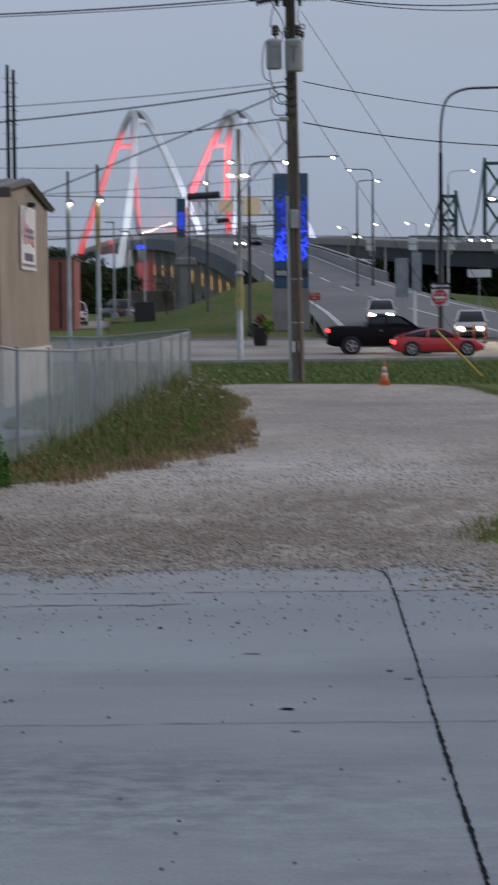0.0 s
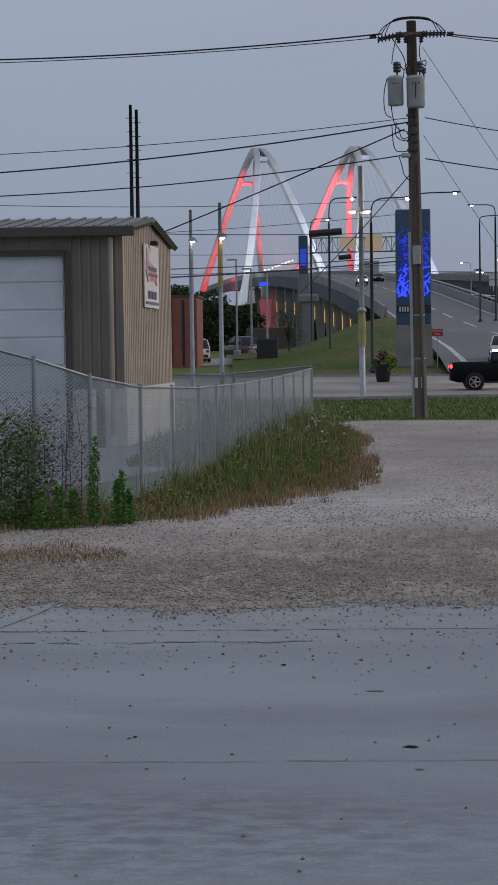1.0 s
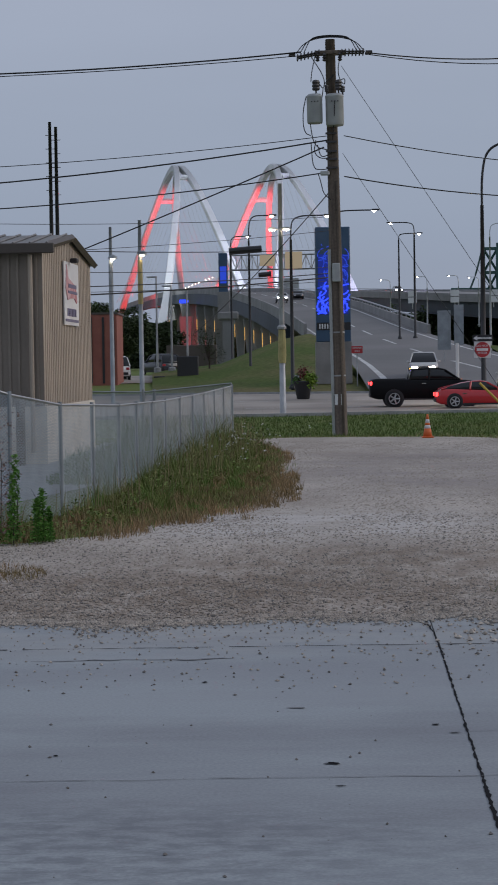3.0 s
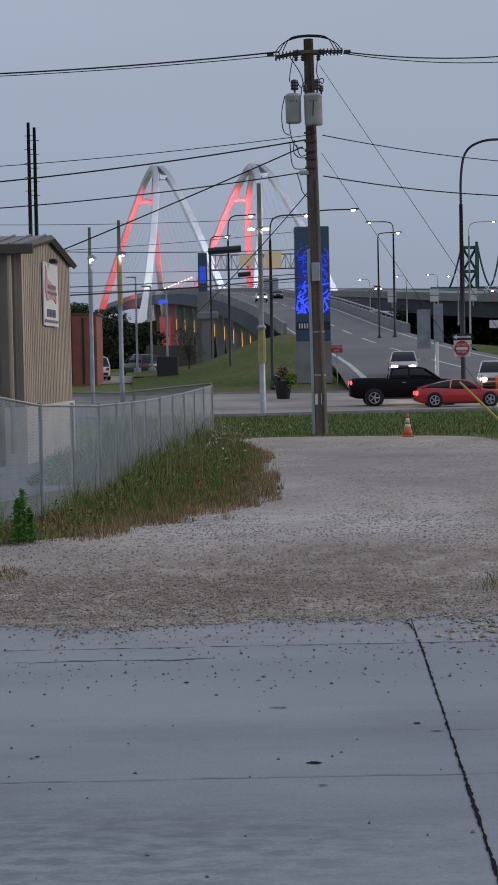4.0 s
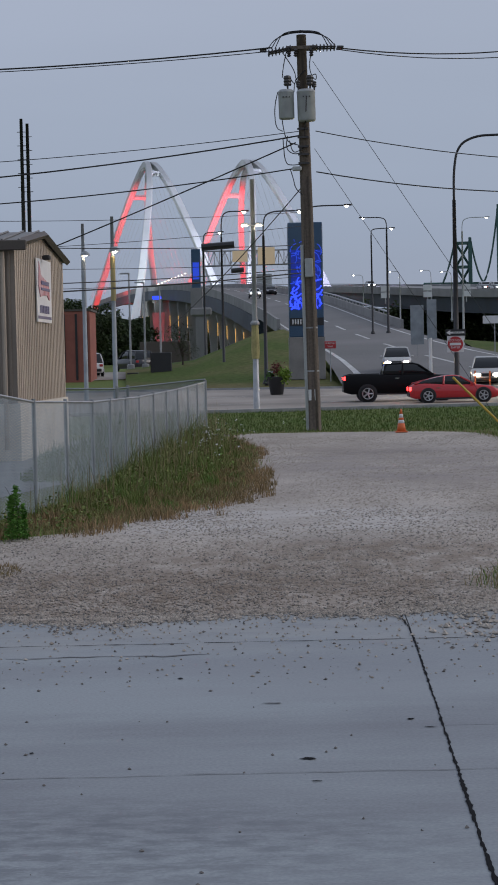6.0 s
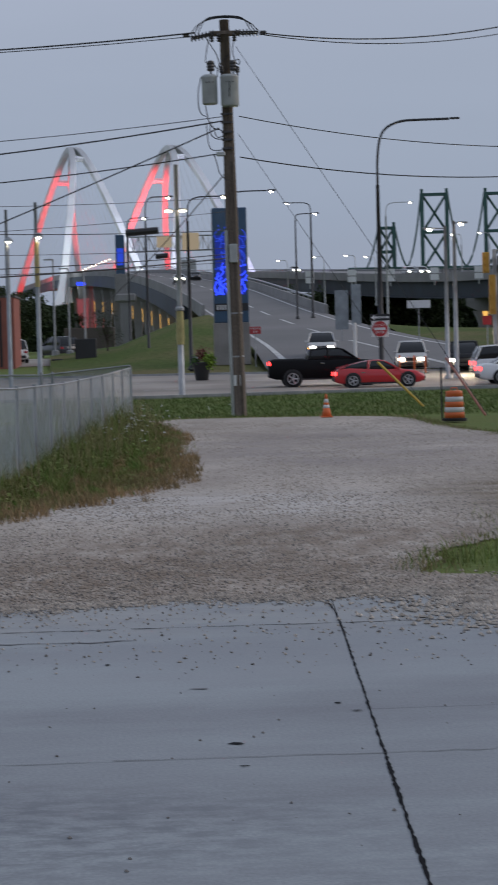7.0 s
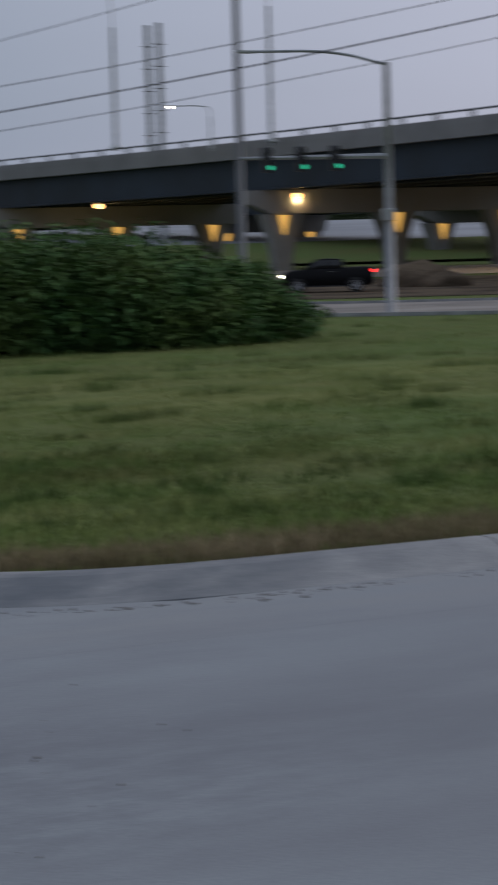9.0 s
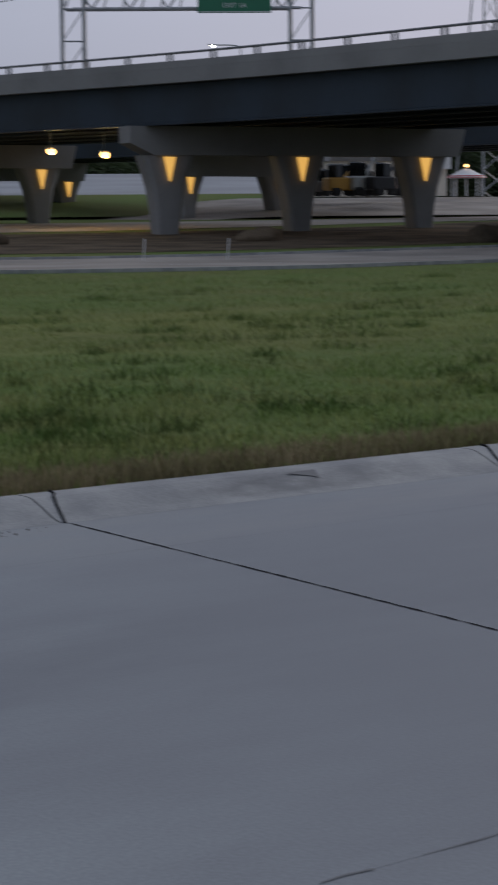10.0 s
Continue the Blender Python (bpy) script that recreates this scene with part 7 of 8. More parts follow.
def berm(left, right, top, label):
    """A grassed bank: rows of foot, crest and back."""
    bm = bmesh.new()
    rows = []
    for a, b, z in zip(left, right, top):
        row = []
        for k in range(7):
            s = k / 6
            x, y = a[0] * (1 - s) + b[0] * s, a[1] * (1 - s) + b[1] * s
            row.append(bm.verts.new((x, y, land(x, y) * (1 - s) + z * (s * s * (3 - 2 * s)) - 0.02)))
        rows.append(row)
    for a, b in zip(rows, rows[1:]):
        for k in range(6):
            bm.faces.new((a[k], a[k + 1], b[k + 1], b[k]))
    bmesh.ops.recalc_face_normals(bm, faces=bm.faces)
    if sum(f.normal.z for f in bm.faces) < 0:
        bmesh.ops.reverse_faces(bm, faces=bm.faces)
    tagged(part("bank", bm, M_BANK, None, "", True), label, "ground", kind="structure")


berm([at(-3.2, 127.5), at(-1.5, 127.5), at(0.3, 127.5), at(2.0, 127.5), at(2.75, 127.3)], [at(-3.2, 170), at(-1.3, 172), at(0.3, 176), at(1.05, 185), at(1.55, 176)], [1.8, 2.4, 4.4, 5.0, 4.0], "grassy bank rising to the ramp abutment")
berm([at(8.0, 133), at(9.2, 128), at(11, 128), at(13, 130), at(15, 134)], [at(5.5, 214), at(7.0, 200), at(9, 205), at(12, 205), at(16, 200)], [4.0, 3.4, 3.2, 3.0, 2.6], "grassy bank under the viaduct")

# ---- far background to the right ----
x, y = at(42.3, 240)
t = thing("shed", "grey-roofed shed with a white gable and red panel", "building", pose(x, y, 4.0, 0, 0, -20))
part("wall", boxm((0, 0, 2.0), (14, 8, 4.0)), M_WAINS, t)
bm = bmesh.new()
prism(bm, [(-7.4, 3.9), (7.4, 3.9), (6.2, 6.4), (-6.2, 6.4)], -4.6, 4.4)
part("roof", bm, M_ROOF, t)
bm = bmesh.new()
prism(bm, [(3.4, 3.0), (7.2, 3.0), (7.2, 4.6), (5.4, 6.2)], -4.75, -4.62)
part("gable", bm, M_WHITE, t)
part("red_panel", boxm((5.6, -4.8, 3.8), (0.9, 0.08, 2.2)), M_REDSIGN, t)
x, y = at(44.75, 230)
t = thing("kiosk", "white open pavilion with a striped conical roof, lit inside", "pavilion", pose(x, y, 3.9) @ Matrix.Scale(0.72, 4))
for k in range(8):
    a = k * math.pi / 4
    part("post", tubem([(2.2 * math.cos(a), 2.2 * math.sin(a), 0), (2.2 * math.cos(a), 2.2 * math.sin(a), 2.8)], 0.12, 6), M_WHITE, t)
part("roof", lathe(bmesh.new(), [(3.0, 2.7), (2.9, 2.9), (0.4, 4.1)], 16), M_WHITE, t)
part("roof_band", lathe(bmesh.new(), [(3.02, 3.0 - 0.3), (2.75, 3.05)], 16, (0, 0, 0.02)), M_REDSIGN, t)
part("lamp", lathe(bmesh.new(), [(0.1, 4.3), (0.35, 4.5), (0.1, 4.8)], 10), M_FLOODLIT, t)
rngm = random.Random(21)
for k in range(9):
    b = 40.6 + 0.32 * k + rngm.uniform(-0.14, 0.14)
    x, y = at(b, 215 + rngm.uniform(-6, 6))
    m = (M_BLACK, M_TRIM, M_YELLOW, M_POT, M_GREYPAINT, M_TRIM, M_BLACK, M_YELLOW, M_POT)[k % 9]
    t = thing("machine", "parked construction machine or stacked gear in a yard", "machine", pose(x, y, 3.9) @ Matrix.Scale(rngm.uniform(0.8, 1.4), 4), group="yard machines")
    part("body", boxm((0, 0, 0.9), (2.0, 1.4, 1.0), pose(0, 0, 0, 0, 0, rngm.uniform(-30, 30)), 0.1), m, t)
    part("cab", boxm((rngm.uniform(-0.4, 0.4), 0, 1.9), (0.9, 1.1, 1.1), None, 0.1), M_GLASS, t)
    part("boom", tubem([(0.5, 0, 1.2), (1.4, 0, rngm.uniform(2, 3.2)), (2.0, 0, 0.8)], 0.14, 6), m, t)
    for dx in (-0.6, 0.6):
        part("track", boxm((dx, -0.55, 0.3), (0.9, 0.4, 0.6), None, 0.12), M_TYRE, t)
x, y = at(39.6, 222)
t = thing("van", "white van parked by the far verge", "van", pose(x, y, 3.9, 0, 0, 75))
part("body", boxm((0, 0, 0.95), (3.6, 1.8, 1.4), None, 0.15), M_CARWHITE, t)
part("window", boxm((-1.82, 0, 1.3), (0.05, 1.4, 0.5)), M_GLASS, t)
part("tail_light", boxm((-1.83, 0.75, 0.8), (0.05, 0.15, 0.3)), M_TAIL, t)
for c in ((0.95, -0.95), (-1.1, -0.95)):
    o = part("wheel", lathe(bmesh.new(), [(0.3, 0), (0.3, 0.2)], 14), M_TYRE, t)
    o.matrix_basis = Matrix.Translation((c[0], c[1] + 0.1, 0.3)) @ pose(0, 0, 0, 90, 0, 0)
# heaps of soil by the piers
for b, r, w, h in ((30.9, 128, 5.0, 1.6), (39.2, 128, 3.2, 0.9), (45.4, 124, 3.0, 1.1), (31.6, 126, 3.4, 0.9)):
    x, y = at(b, r)
    bm = bmesh.new()
    bmesh.ops.create_icosphere(bm, subdivisions=3, radius=1.0)
    for v in bm.verts:
        q = 1 + 0.35 * noise.noise(v.co * 1.7 + Vector((b, r, 0)))
        v.co = Vector((v.co.x * w * 0.5 * q, v.co.y * w * 0.35 * q, max(-0.05, v.co.z) * h * q))
    o = part("earth_mound", bm, M_DIRT, None, "", True)
    o.matrix_basis = pose(x, y, land(x, y))
    tagged(o, "heap of dark loose soil beside a pier", "soil heap")
t = thing("guard_rail", "pale guard rail along the far pavement", "guard rail", kind="structure")
gl = [(85, 330, 8.3), (120, 309, 8.3), (150, 290, 8.3)]
part("rail", tubem([(x, y, z + 0.6) for x, y, z in gl], 0.12, 5), M_GALV, t)
for p in resample(gl, 24):
    part("post", boxm((p[0], p[1], p[2] + 0.2), (0.15, 0.15, 0.9)), M_GALV, t)
for b, r in ((35.95, 100), (38.25, 100)):
    x, y = at(b, r)
    tagged(part("survey_stake", tubem([(x, y, 0.05), (x + 0.1, y, 1.1)], 0.03, 5), M_WHITE), "thin white survey stake in the verge", "stake")

# ---- greenery ----
RNG = np.random.default_rng(7)


def clump(center, size, n_, rng):
    """Points on and in an uneven ellipsoid."""
    v = rng.normal(0, 1, (n_, 3))
    v /= np.linalg.norm(v, axis=1)[:, None]
    rad = rng.uniform(0.55, 1.05, n_) ** 0.6
    lump = 1 + 0.22 * np.sin(5 * v[:, 0] + center[0]) * np.cos(4 * v[:, 2] + center[1])
    return np.array(center) + v * rad[:, None] * lump[:, None] * np.array(size)


# shrub thicket on the lawn
bush = thing("shrub_thicket", "dense broad-leaved green thicket on the lawn", "bush")
pts = []
for k in range(30):
    b = 14.6 + 12.4 * k / 29
    top = float(np.interp(b, [14.3, 15.2, 16.5, 19, 22.5, 25.0, 26.4, 27.5], [1.5, 2.3, 3.05, 3.2, 3.25, 2.75, 2.0, 0.8]))
    for depth in (0.0, 2.2, 4.6):
        r = float(np.interp(b, [14.3, 17.5, 20.5, 25, 27.5], [50.5, 52.5, 53.5, 55.5, 60.0])) + 1.3 + depth + RNG.uniform(-0.4, 0.4)
        x, y = at(b + RNG.uniform(-0.2, 0.2), r)
        h = top * RNG.uniform(0.74, 1.1) * (0.88 if depth == 0 else 1.0)
        pts.append(clump((x, y, h * 0.46), (1.15, 1.25, h * 0.56), 1150 if depth < 3 else 650, RNG))
pts = np.concatenate(pts)
pts = pts[pts[:, 2] > 0.08]
o = leaves("foliage", M_BUSH, pts, 0.165, RNG, 0.35)
o.parent = bush
for k in range(60):
    b = RNG.uniform(14.6, 27)
    x, y = at(b, float(np.interp(b, [14.3, 17.5, 20.5, 25, 27.5], [51.5, 53.8, 55, 57, 61.5])) + RNG.uniform(0, 3))
    part("stem", tubem([(x, y, -0.05), (x + RNG.uniform(-0.2, 0.2), y, 0.9), (x + RNG.uniform(-0.4, 0.4), y, RNG.uniform(1.4, 2.3))], [0.03, 0.025, 0.012], 5), M_BARK, bush)


def tree(x, y, z, h, w, n_, mat, label, seed):
    rng = np.random.default_rng(seed)
    t = thing("tree", label, "tree", pose(x, y, z), group="trees")
    part("trunk", tubem([(0, 0, -0.2), (0.05 * h * rng.uniform(-1, 1), 0, h * 0.35), (0, 0, h * 0.7)], [0.045 * h * 0.5, 0.03 * h * 0.5, 0.012 * h], 8), M_BARK, t)
    cl = []
    for k in range(9):
        a, q = rng.uniform(0, 6.28), rng.uniform(0.15, 0.42)
        c = (w * q * math.cos(a), w * q * math.sin(a), h * rng.uniform(0.35, 0.85))
        part("limb", tubem([(0, 0, h * 0.3 + 0.2 * k * h / 9), (c[0] * 0.6, c[1] * 0.6, c[2] * 0.85), c], [0.012 * h, 0.008 * h, 0.004 * h], 5), M_BARK, t)
        cl.append(clump(c, (w * 0.24, w * 0.24, h * 0.17), n_ // 9, rng))
    o = leaves("crown", mat, np.concatenate(cl), w * 0.032, rng)
    o.parent = t
    return t


for k, (b, r, h, w) in enumerate(((-4.75, 230, 10, 9), (-4.35, 240, 10.5, 9), (-5.15, 235, 11, 10), (-5.6, 250, 11, 10), (-3.95, 250, 9, 6))):
    x, y = at(b, r)
    tree(x, y, 1.5, h * 0.8, w, 8100, M_TREE, "dark leafy tree beside the river bridge", 30 + k)
x, y = at(-1.65, 156)
tree(x, y, 1.6, 3.6, 2.6, 1400, M_TREE, "small dark tree on the lawn by the piers", 50)


def woods(name, spans, label, seed):
    rng = np.random.default_rng(seed)
    allp = []
    for b0, b1, r, h in spans:
        for b in np.arange(b0, b1, 0.32):
            x, y = at(b + rng.uniform(-0.1, 0.1), r + rng.uniform(-10, 10))
            hh = h * rng.uniform(0.75, 1.15)
            allp.append(clump((x, y, 2 + hh * 0.45), (r * 0.0085, 4, hh * 0.6), 700, rng))
    # Dark sheet behind the leaves stands in for shade in woods and below decks.
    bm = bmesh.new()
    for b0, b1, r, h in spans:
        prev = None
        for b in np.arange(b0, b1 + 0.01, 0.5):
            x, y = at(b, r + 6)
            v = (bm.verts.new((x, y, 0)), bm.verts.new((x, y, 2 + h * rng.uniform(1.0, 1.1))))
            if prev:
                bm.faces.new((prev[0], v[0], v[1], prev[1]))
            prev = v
    tagged(part("far_woods_dark_backing", bm, M_TREE), "flat dark sheet standing in for the shade inside the far woods", "woods", kind="stuff")
    o = leaves(name, M_TREE, np.concatenate(allp), 0.7, rng)
    tagged(o, label, "woods", kind="stuff")


woods("far_woods", [(-12, -2.5, 420, 9), (-2.6, 2.5, 740, 12), (2.5, 8.0, 400, 9.6), (8.0, 20, 400, 9), (20, 36, 400, 10), (36, 52, 360, 12), (-14, -5, 300, 6)], "dark line of far trees on the horizon", 61)

# weeds along the fence and verges
def spots_in(poly, count, rng, zfun, size=(0.6, 1.2), bias=None):
    xs_, ys_ = [p[0] for p in poly], [p[1] for p in poly]
    out = []
    while len(out) < count:
        x, y = rng.uniform(min(xs_), max(xs_)), rng.uniform(min(ys_), max(ys_))
        w = Vector((x * 1.6, y * 0.9, 11.0))
        if inside(x + 0.4 * noise.noise(w), y + 1.1 * noise.noise(w + Vector((5, 5, 0))), poly):
            s = rng.uniform(*size)
            if bias:
                s *= bias(x, y)
                if s < 0.12:
                    continue
            out.append((x, y, zfun(x, y) - 0.02, s))
    return out


def patch(x, y, f=0.6):
    return 0.75 + 0.55 * noise.noise(Vector((x * f, y * f, 4.0)))


WEEDS = [(-3.4, 27.4), (-2.0, 28.1), (-1.2, 30.3), (-0.2, 32.3), (0.5, 36), (0.6, 42), (0.15, 46.0), (0.6, 51), (0.25, 56), (-0.9, 66), (-1.2, 65), (-1.9, 54), (-2.5, 44), (-3.0, 36), (-3.4, 31.5), (-4.6, 29.4), (-9, 28.3), (-9, 26.2), (-4.5, 26.6)]


def weed_size(x, y):
    edge = float(np.interp(y, [27, 32, 36, 46, 56, 66], [-3.0, -0.2, 0.6, 0.8, 0.5, -0.9]))
    fence_x = float(np.interp(y, [27, 30, 31.9, 38, 46, 55, 65], [-8.5, -4.0, -3.3, -2.75, -2.3, -1.75, -1.2]))
    f = max(0.0, min(1.0, (edge - x) / max(0.3, edge - fence_x)))
    gap = 0.25 if (44.5 < y < 48.5 and x > 0.0) else 1.0
    low = float(np.interp(y, [27, 31, 37, 45], [0.3, 0.45, 0.72, 1.05]))
    clear = 1.0 if noise.noise(Vector((x * 1.1, y * 0.45, 21))) < 0.22 + 0.5 * f else 0.2
    return low * clear * (0.08 + 1.15 * f ** 1.2) * gap * patch(x, y, 0.9) * (0.75 + 1.3 * noise.noise(Vector((x * 2.5, y * 0.8, 7))))


ob = blades("weed_grass", M_WEED, spots_in(WEEDS, 22000, RNG, lawn_height, (0.7, 1.3), weed_size), 0.52, 0.006, 0.6, RNG)
tagged(ob, "tall rank weeds growing along the chain-link fence", "weeds", kind="stuff")
ob = blades("dry_weed_grass", M_BROWN, spots_in(WEEDS, 34000, RNG, lawn_height, (0.5, 1.1), lambda x, y: patch(x, y, 0.8) * max(0.0, 1.1 - 1.3 * weed_size(x, y)) * (0.7 + 0.9 * noise.noise(Vector((x * 3.0, y * 1.2, 2))))), 0.3, 0.006, 0.6, RNG)
tagged(ob, "brown dried grass at the edge of the gravel", "dry grass", kind="stuff")
# broad-leaved clumps and tall seed stalks standing in the weeds
clumps = []
while len(clumps) < 60:
    y = RNG.uniform(28, 64)
    x = float(np.interp(y, [28, 31.9, 38, 46, 55, 64], [-3.6, -2.7, -1.9, -1.5, -1.0, -0.7])) + RNG.normal(0, 0.45)
    h = RNG.uniform(0.2, 0.62) * float(np.interp(y, [28, 36, 50], [0.5, 0.8, 1.15]))
    if inside(x, y, WEEDS):
        clumps.append(clump((x, y, h * 0.5), (0.2 + 0.2 * h, 0.3, h * 0.6), 46, RNG))
leafy = np.concatenate(clumps)
ob = leaves("broadleaf_weeds", M_WEED, leafy[leafy[:, 2] > 0.03], 0.05, RNG, 0.2)
tagged(ob, "dark broad-leaved weeds clumped along the fence", "weeds", kind="stuff")
stalks = []
for _k in range(900):
    y = RNG.uniform(29, 64)
    x = float(np.interp(y, [28, 31.9, 38, 46, 55, 64], [-3.8, -2.8, -2.1, -1.6, -1.1, -0.8])) + RNG.normal(0, 0.5)
    if inside(x, y, WEEDS):
        stalks.append((x, y, 0.0, RNG.uniform(0.5, 1.2) * float(np.interp(y, [28, 36, 50], [0.5, 0.8, 1.1]))))
ob = blades("seed_stalks", M_DRYGRASS, stalks, 0.8, 0.005, 0.25, RNG)
tagged(ob, "thin dry seed stalks rising from the weeds", "weeds", kind="stuff")
YARDWEEDS = [(-1.45, 63), (-2.05, 55), (-2.6, 46), (-3.05, 38), (-3.7, 34), (-4.6, 36), (-4.3, 45), (-3.6, 50), (-2.9, 58), (-2.2, 63)]
ob = blades("yard_weeds", M_BUSH, spots_in(YARDWEEDS, 30000, RNG, lawn_height, (0.5, 1.1), lambda x, y: min(1.0, max(0.05, (y - 39) / 11)) * patch(x, y, 0.7)), 1.05, 0.011, 0.35, RNG)
tagged(ob, "dark rank weeds in the yard behind the fence", "weeds", kind="stuff")
LEFTPATCH = [(-3.5, 22.2), (-2.5, 22.9), (-2.7, 24.0), (-4.4, 25.0), (-9, 25.6), (-9, 22.3)]
ob = blades("dry_weed_grass", M_BROWN, spots_in(LEFTPATCH, 9000, RNG, lawn_height, (0.5, 1.1), lambda x, y: patch(x, y, 1.1)), 0.13, 0.006, 0.8, RNG)
tagged(ob, "low brown grass patch in the gravel", "dry grass", kind="stuff")
RIGHTPATCH = [(2.7, 21.0), (2.75, 20.35), (4.2, 19.9), (8, 20.2), (12, 22), (14, 30), (9.5, 34), (7.6, 33.6), (5.5, 30.6), (4.1, 24.8)]
ob = blades("verge_grass", M_WEED, spots_in(RIGHTPATCH, 15000, RNG, lawn_height, (0.4, 1.2), lambda x, y: (0.25 + 0.9 * math.exp(-((y - 21.2) / 1.8) ** 2)) * patch(x, y, 0.9)), 0.26, 0.006, 0.6, RNG)
tagged(ob, "rough green grass at the corner of the drive", "grass", kind="stuff")

CORNERPATCH = [(4.4, 27.6), (6.6, 27.0), (9.5, 30), (12.5, 37), (14, 44), (12.0, 49), (9.6, 48.0), (11.2, 44.5), (9.6, 39.5), (7.0, 33.8), (5.0, 30.6)]
ob = blades("dry_weed_grass", M_DRYGRASS, spots_in(CORNERPATCH, 15000, RNG, lawn_height, (0.5, 1.1), lambda x, y: patch(x, y, 0.5)), 0.12, 0.007, 0.8, RNG)
tagged(ob, "thin brown grass on bare soil beside the drive", "dry grass", kind="stuff")

# tufts along the ragged border of the lot, and islands of grass by the verge
tufts = []
for cx, cy, ax, ay in ((8.7, 47.6, 0.7, 0.8), (9.8, 46.2, 0.9, 0.7), (10.6, 45.2, 0.5, 1.2), (10.0, 43.0, 0.6, 0.5), (8.2, 49.4, 0.5, 0.8), (7.2, 35.6, 0.7, 0.9), (6.2, 31.6, 0.6, 0.8), (8.9, 40.0, 0.5, 0.9), (4.6, 26.2, 0.6, 0.7)):
    for _k in range(420):
        tufts.append((cx + RNG.normal(0, ax * 0.6), cy + RNG.normal(0, ay * 0.6), 0.0, RNG.uniform(0.3, 1.1)))
for x, y, _ in resample(smooth_line([(*q, 0.0) for q in LOT + [LOT[0]]], 2), 5200):
    if y < 20.4 and x < 3.0:
        continue
    for _k in range(3):
        q = noise.noise(Vector((x * 0.8, y * 0.5, 3)))
        tufts.append((x + RNG.normal(0.0, 0.14), y + RNG.normal(0, 0.3), 0.0, RNG.uniform(0.3, 1.0) * max(0.2, 0.8 + q)))
ob = blades("border_grass", M_WEED, tufts[::2], 0.16, 0.006, 0.8, RNG)
tagged(ob, "ragged low grass creeping over the gravel edge", "grass", kind="stuff")
ob = blades("border_dry_grass", M_DRYGRASS, tufts[1::2], 0.14, 0.006, 0.8, RNG)
tagged(ob, "brown low grass creeping over the gravel edge", "dry grass", kind="stuff")

# flower heads in the weeds
verts = []
for k in range(60):
    y = RNG.uniform(42, 60)
    x = float(np.interp(y, [42, 60], [-1.2, -0.4])) + RNG.normal(0, 0.7)
    verts.append((x, y, RNG.uniform(0.3, 0.72)))
o = leaves("flower_heads", M_WHITE, np.repeat(np.array(verts), 3, axis=0) + RNG.normal(0, 0.02, (180, 3)), 0.038, RNG)
tagged(o, "small white wildflower heads among the weeds", "flowers", kind="stuff")


def weed_plant(x, y, h, w, n_, mat, label, leaf=0.07, upright=True):
    t = thing("weed_plant", label, "weed", pose(x, y, lawn_height(x, y)), group="tall weeds")
    part("stem", tubem([(0, 0, -0.05), (0.03, 0, h * 0.6), (RNG.uniform(-0.15, 0.15), 0.02, h)], [0.006, 0.005, 0.002], 5), M_BARK, t)
    z = RNG.uniform(0.05, 1.0, n_)
    rad = w * (1 - 0.75 * z) * RNG.uniform(0.2, 1, n_) if upright else w * RNG.uniform(0.2, 1, n_)
    a = RNG.uniform(0, 6.28, n_)
    o = leaves("foliage", mat, np.stack([rad * np.cos(a), rad * np.sin(a), z * h], 1), leaf, RNG, -0.5 if upright else 0.1)
    o.parent = t


M_BRIGHT = leaf_material("bright_weed_leaf", (0.12, 0.26, 0.055), (0.09, 0.21, 0.045))
for b, r, h, w in ((-6.98, 27.3, 1.18, 0.14), (-7.08, 27.2, 0.9, 0.12), (-6.28, 27.4, 0.72, 0.14), (-6.42, 27.3, 0.6, 0.13), (-6.1, 27.6, 0.45, 0.12), (-8.0, 27.1, 0.55, 0.2), (-7.6, 27.2, 0.5, 0.2), (-8.5, 27.0, 0.5, 0.25)):
    x, y = at(b, r)
    weed_plant(x, y, h, w * 0.9, 420, M_BRIGHT, "upright bright green weed stalk by the fence", 0.042)
for b, r, h, w in ((-9.2, 27.4, 1.5, 0.45), (-8.9, 27.6, 1.25, 0.4), (-9.6, 27.2, 1.4, 0.5), (-10.2, 27.2, 1.5, 0.5)):
    x, y = at(b, r)
    weed_plant(x, y, h, w, 900, M_BUSH, "dark bushy weed against the fence", 0.05, False)
for k in range(14):
    x, y = at(RNG.uniform(-9.8, -7.3), 28.2)
    weed_plant(x, y, RNG.uniform(1.1, 1.8), 0.34, 420, M_FLOWER, "tall dry weed with brownish seed heads", 0.035, False)

# lawn grass
sp, dry = [], []
while len(sp) < 150000:
    r = 14.0 * (84 / 14.0) ** RNG.uniform(0, 1)
    b = RNG.uniform(9, 47)
    x, y = at(b, r)
    if y < 13.62 or x < 3.75 or (x < 7.0 and y < 17 and inside(x, y, [(3.0, 17.8), (3.8, 15.8), (4.25, 14.95), (4.95, 14.15), (6.2, 13.62), (3, 13)])):
        continue
    if inside(x, y, LOT) or y > float(np.interp(x, [4, 11, 20, 28, 36, 45, 55, 68], [64, 93, 92, 86, 77, 67, 63.5, 64.5])):
        continue
    s = patch(x, y, 0.35) * (0.85 + 0.75 * noise.noise(Vector((x * 1.3, y * 0.9, 1))) + 0.4 * noise.noise(Vector((x * 3.1, y * 2.1, 1))))
    sp.append((x, y, lawn_height(x, y) - 0.03, max(0.25, s) * (1 + r / 70)))
ob = blades("lawn_grass", M_GRASS, sp, 0.10, 0.0055, 0.7, RNG)
tagged(ob, "uneven mown green lawn grass", "grass", kind="stuff")
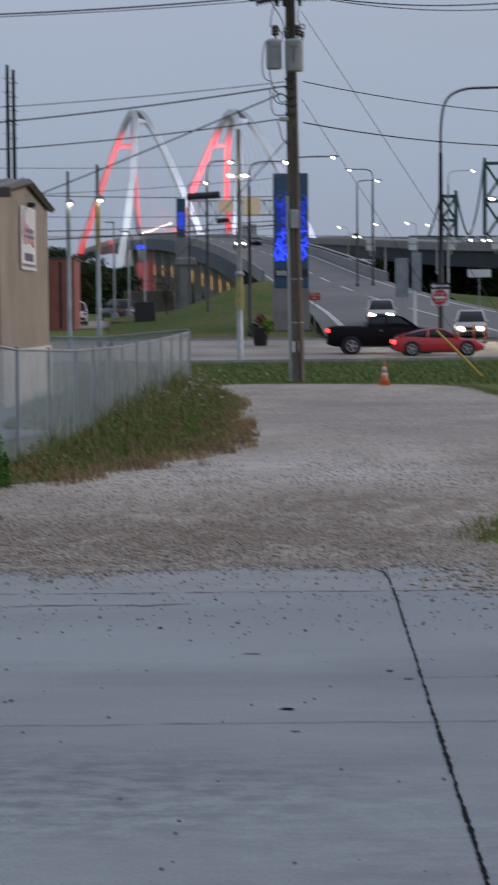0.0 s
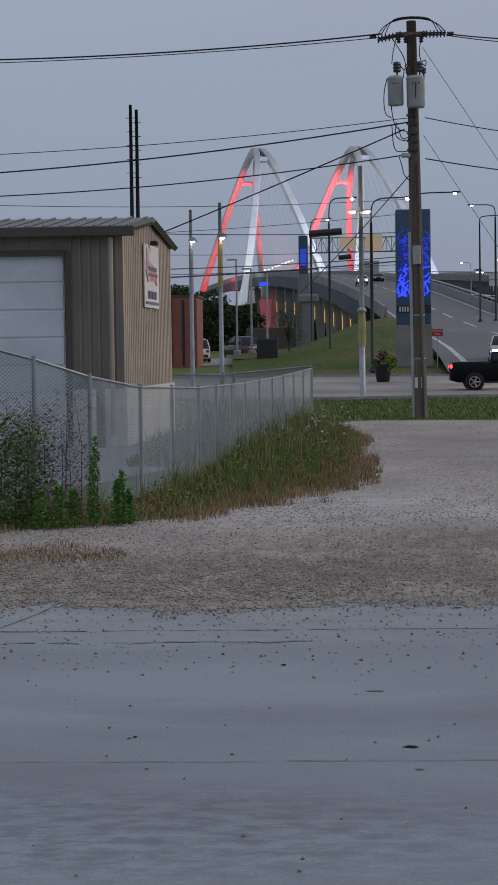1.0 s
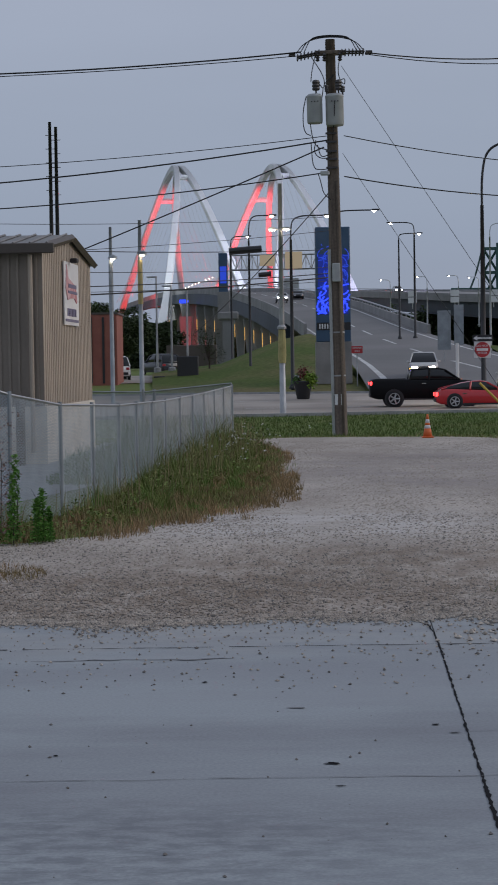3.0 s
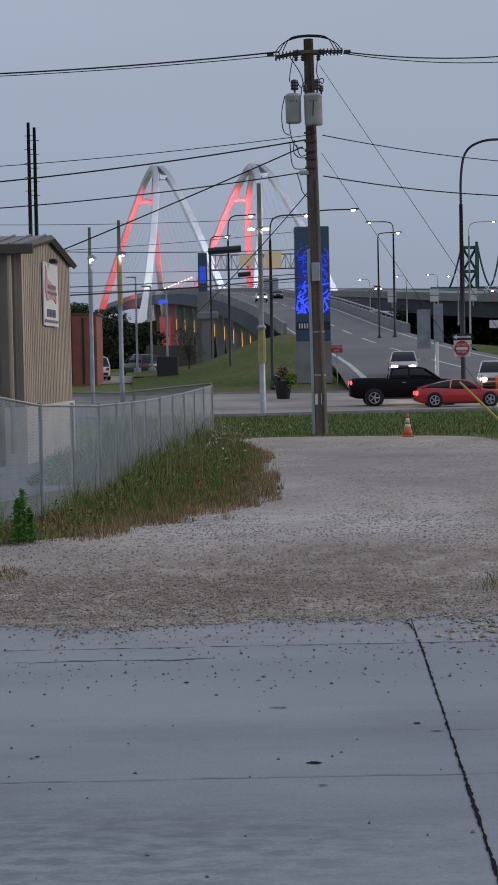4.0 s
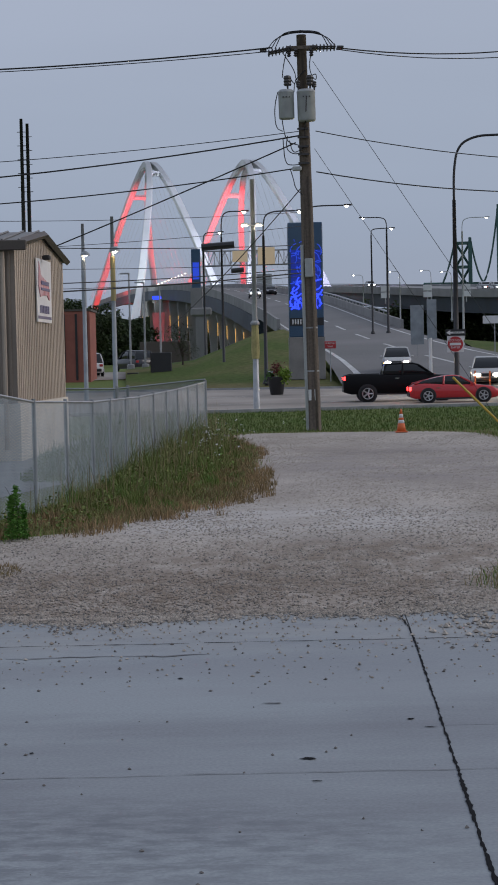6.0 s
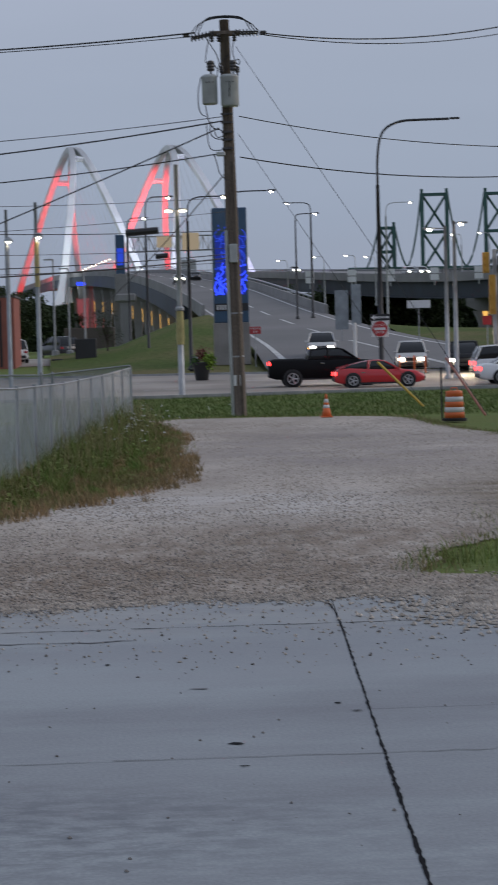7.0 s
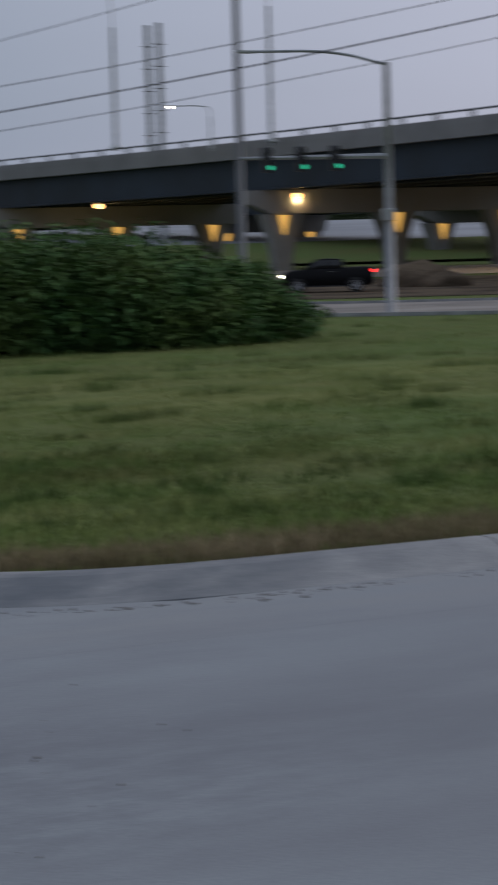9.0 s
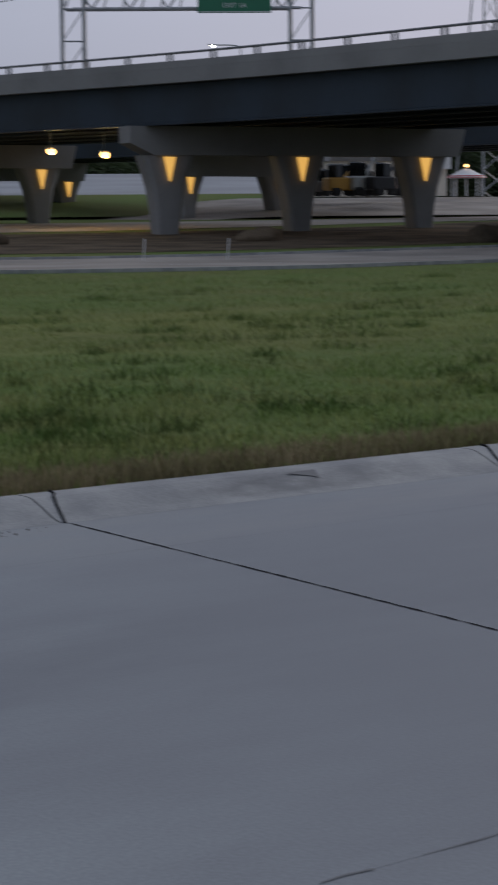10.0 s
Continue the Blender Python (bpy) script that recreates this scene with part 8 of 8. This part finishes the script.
while len(dry) < 19000:
    x = RNG.uniform(3.8, 21)
    y = 13.62 + abs(RNG.normal(0, 0.55))
    if x < 6.0:
        y += float(np.interp(x, [3.8, 4.2, 4.95, 6.0], [2.25, 1.35, 0.6, 0.0]))
    if y > 17 or x > y * 1.12:
        continue
    dry.append((x, y, lawn_height(x, y) - 0.03, RNG.uniform(0.5, 1.2) * (1.0 if y < 14.6 else 0.7)))
clumps = []
for _k in range(260):
    b, r = RNG.uniform(12, 46), 15.0 * (76 / 15.0) ** RNG.uniform(0, 1)
    cx, cy = at(b, r)
    if cy < 14.6 or cx < 6 or inside(cx, cy, LOT) or cy > float(np.interp(cx, [4, 11, 20, 28, 36, 45, 55, 68], [60, 88, 88, 82, 73, 63, 60, 60])):
        continue
    w = RNG.uniform(0.08, 0.3) * (1 + r / 40)
    for _j in range(70):
        x, y = cx + RNG.normal(0, w), cy + RNG.normal(0, w * 0.7)
        clumps.append((x, y, lawn_height(x, y) - 0.03, RNG.uniform(0.6, 1.5)))
ob = blades("lawn_tufts", M_VERGE, clumps, 0.15, 0.008, 0.8, RNG)
tagged(ob, "darker weedy tufts scattered through the lawn", "grass", kind="stuff")
ob = blades("lawn_edge_grass", M_DRYGRASS, dry, 0.15, 0.0045, 0.5, RNG)
tagged(ob, "longer dry grass leaning over the kerb", "dry grass", kind="stuff")
sp = []
while len(sp) < 42000:
    b = RNG.uniform(-3, 16)
    r = RNG.uniform(64.5, 95)
    x, y = at(b, r)
    nx = float(np.interp(x, [-90, 0, 11, 20, 28], [90, 92.6, 95, 94, 88]))
    lx = float(np.interp(x, [-1, 2, 7.2, 7.5, 9.3, 10], [66, 66, 64.5, 57, 49, 45]))
    if lx < y < nx and abs(x - PX) + abs(y - PY) > 0.3:
        sp.append((x, y, lawn_height(x, y) - 0.03, RNG.uniform(0.6, 1.3)))
ob = blades("verge_grass", M_VERGE, sp, 0.11, 0.011, 0.6, RNG)
tagged(ob, "green grass verge between the gravel and the street", "grass", kind="stuff")
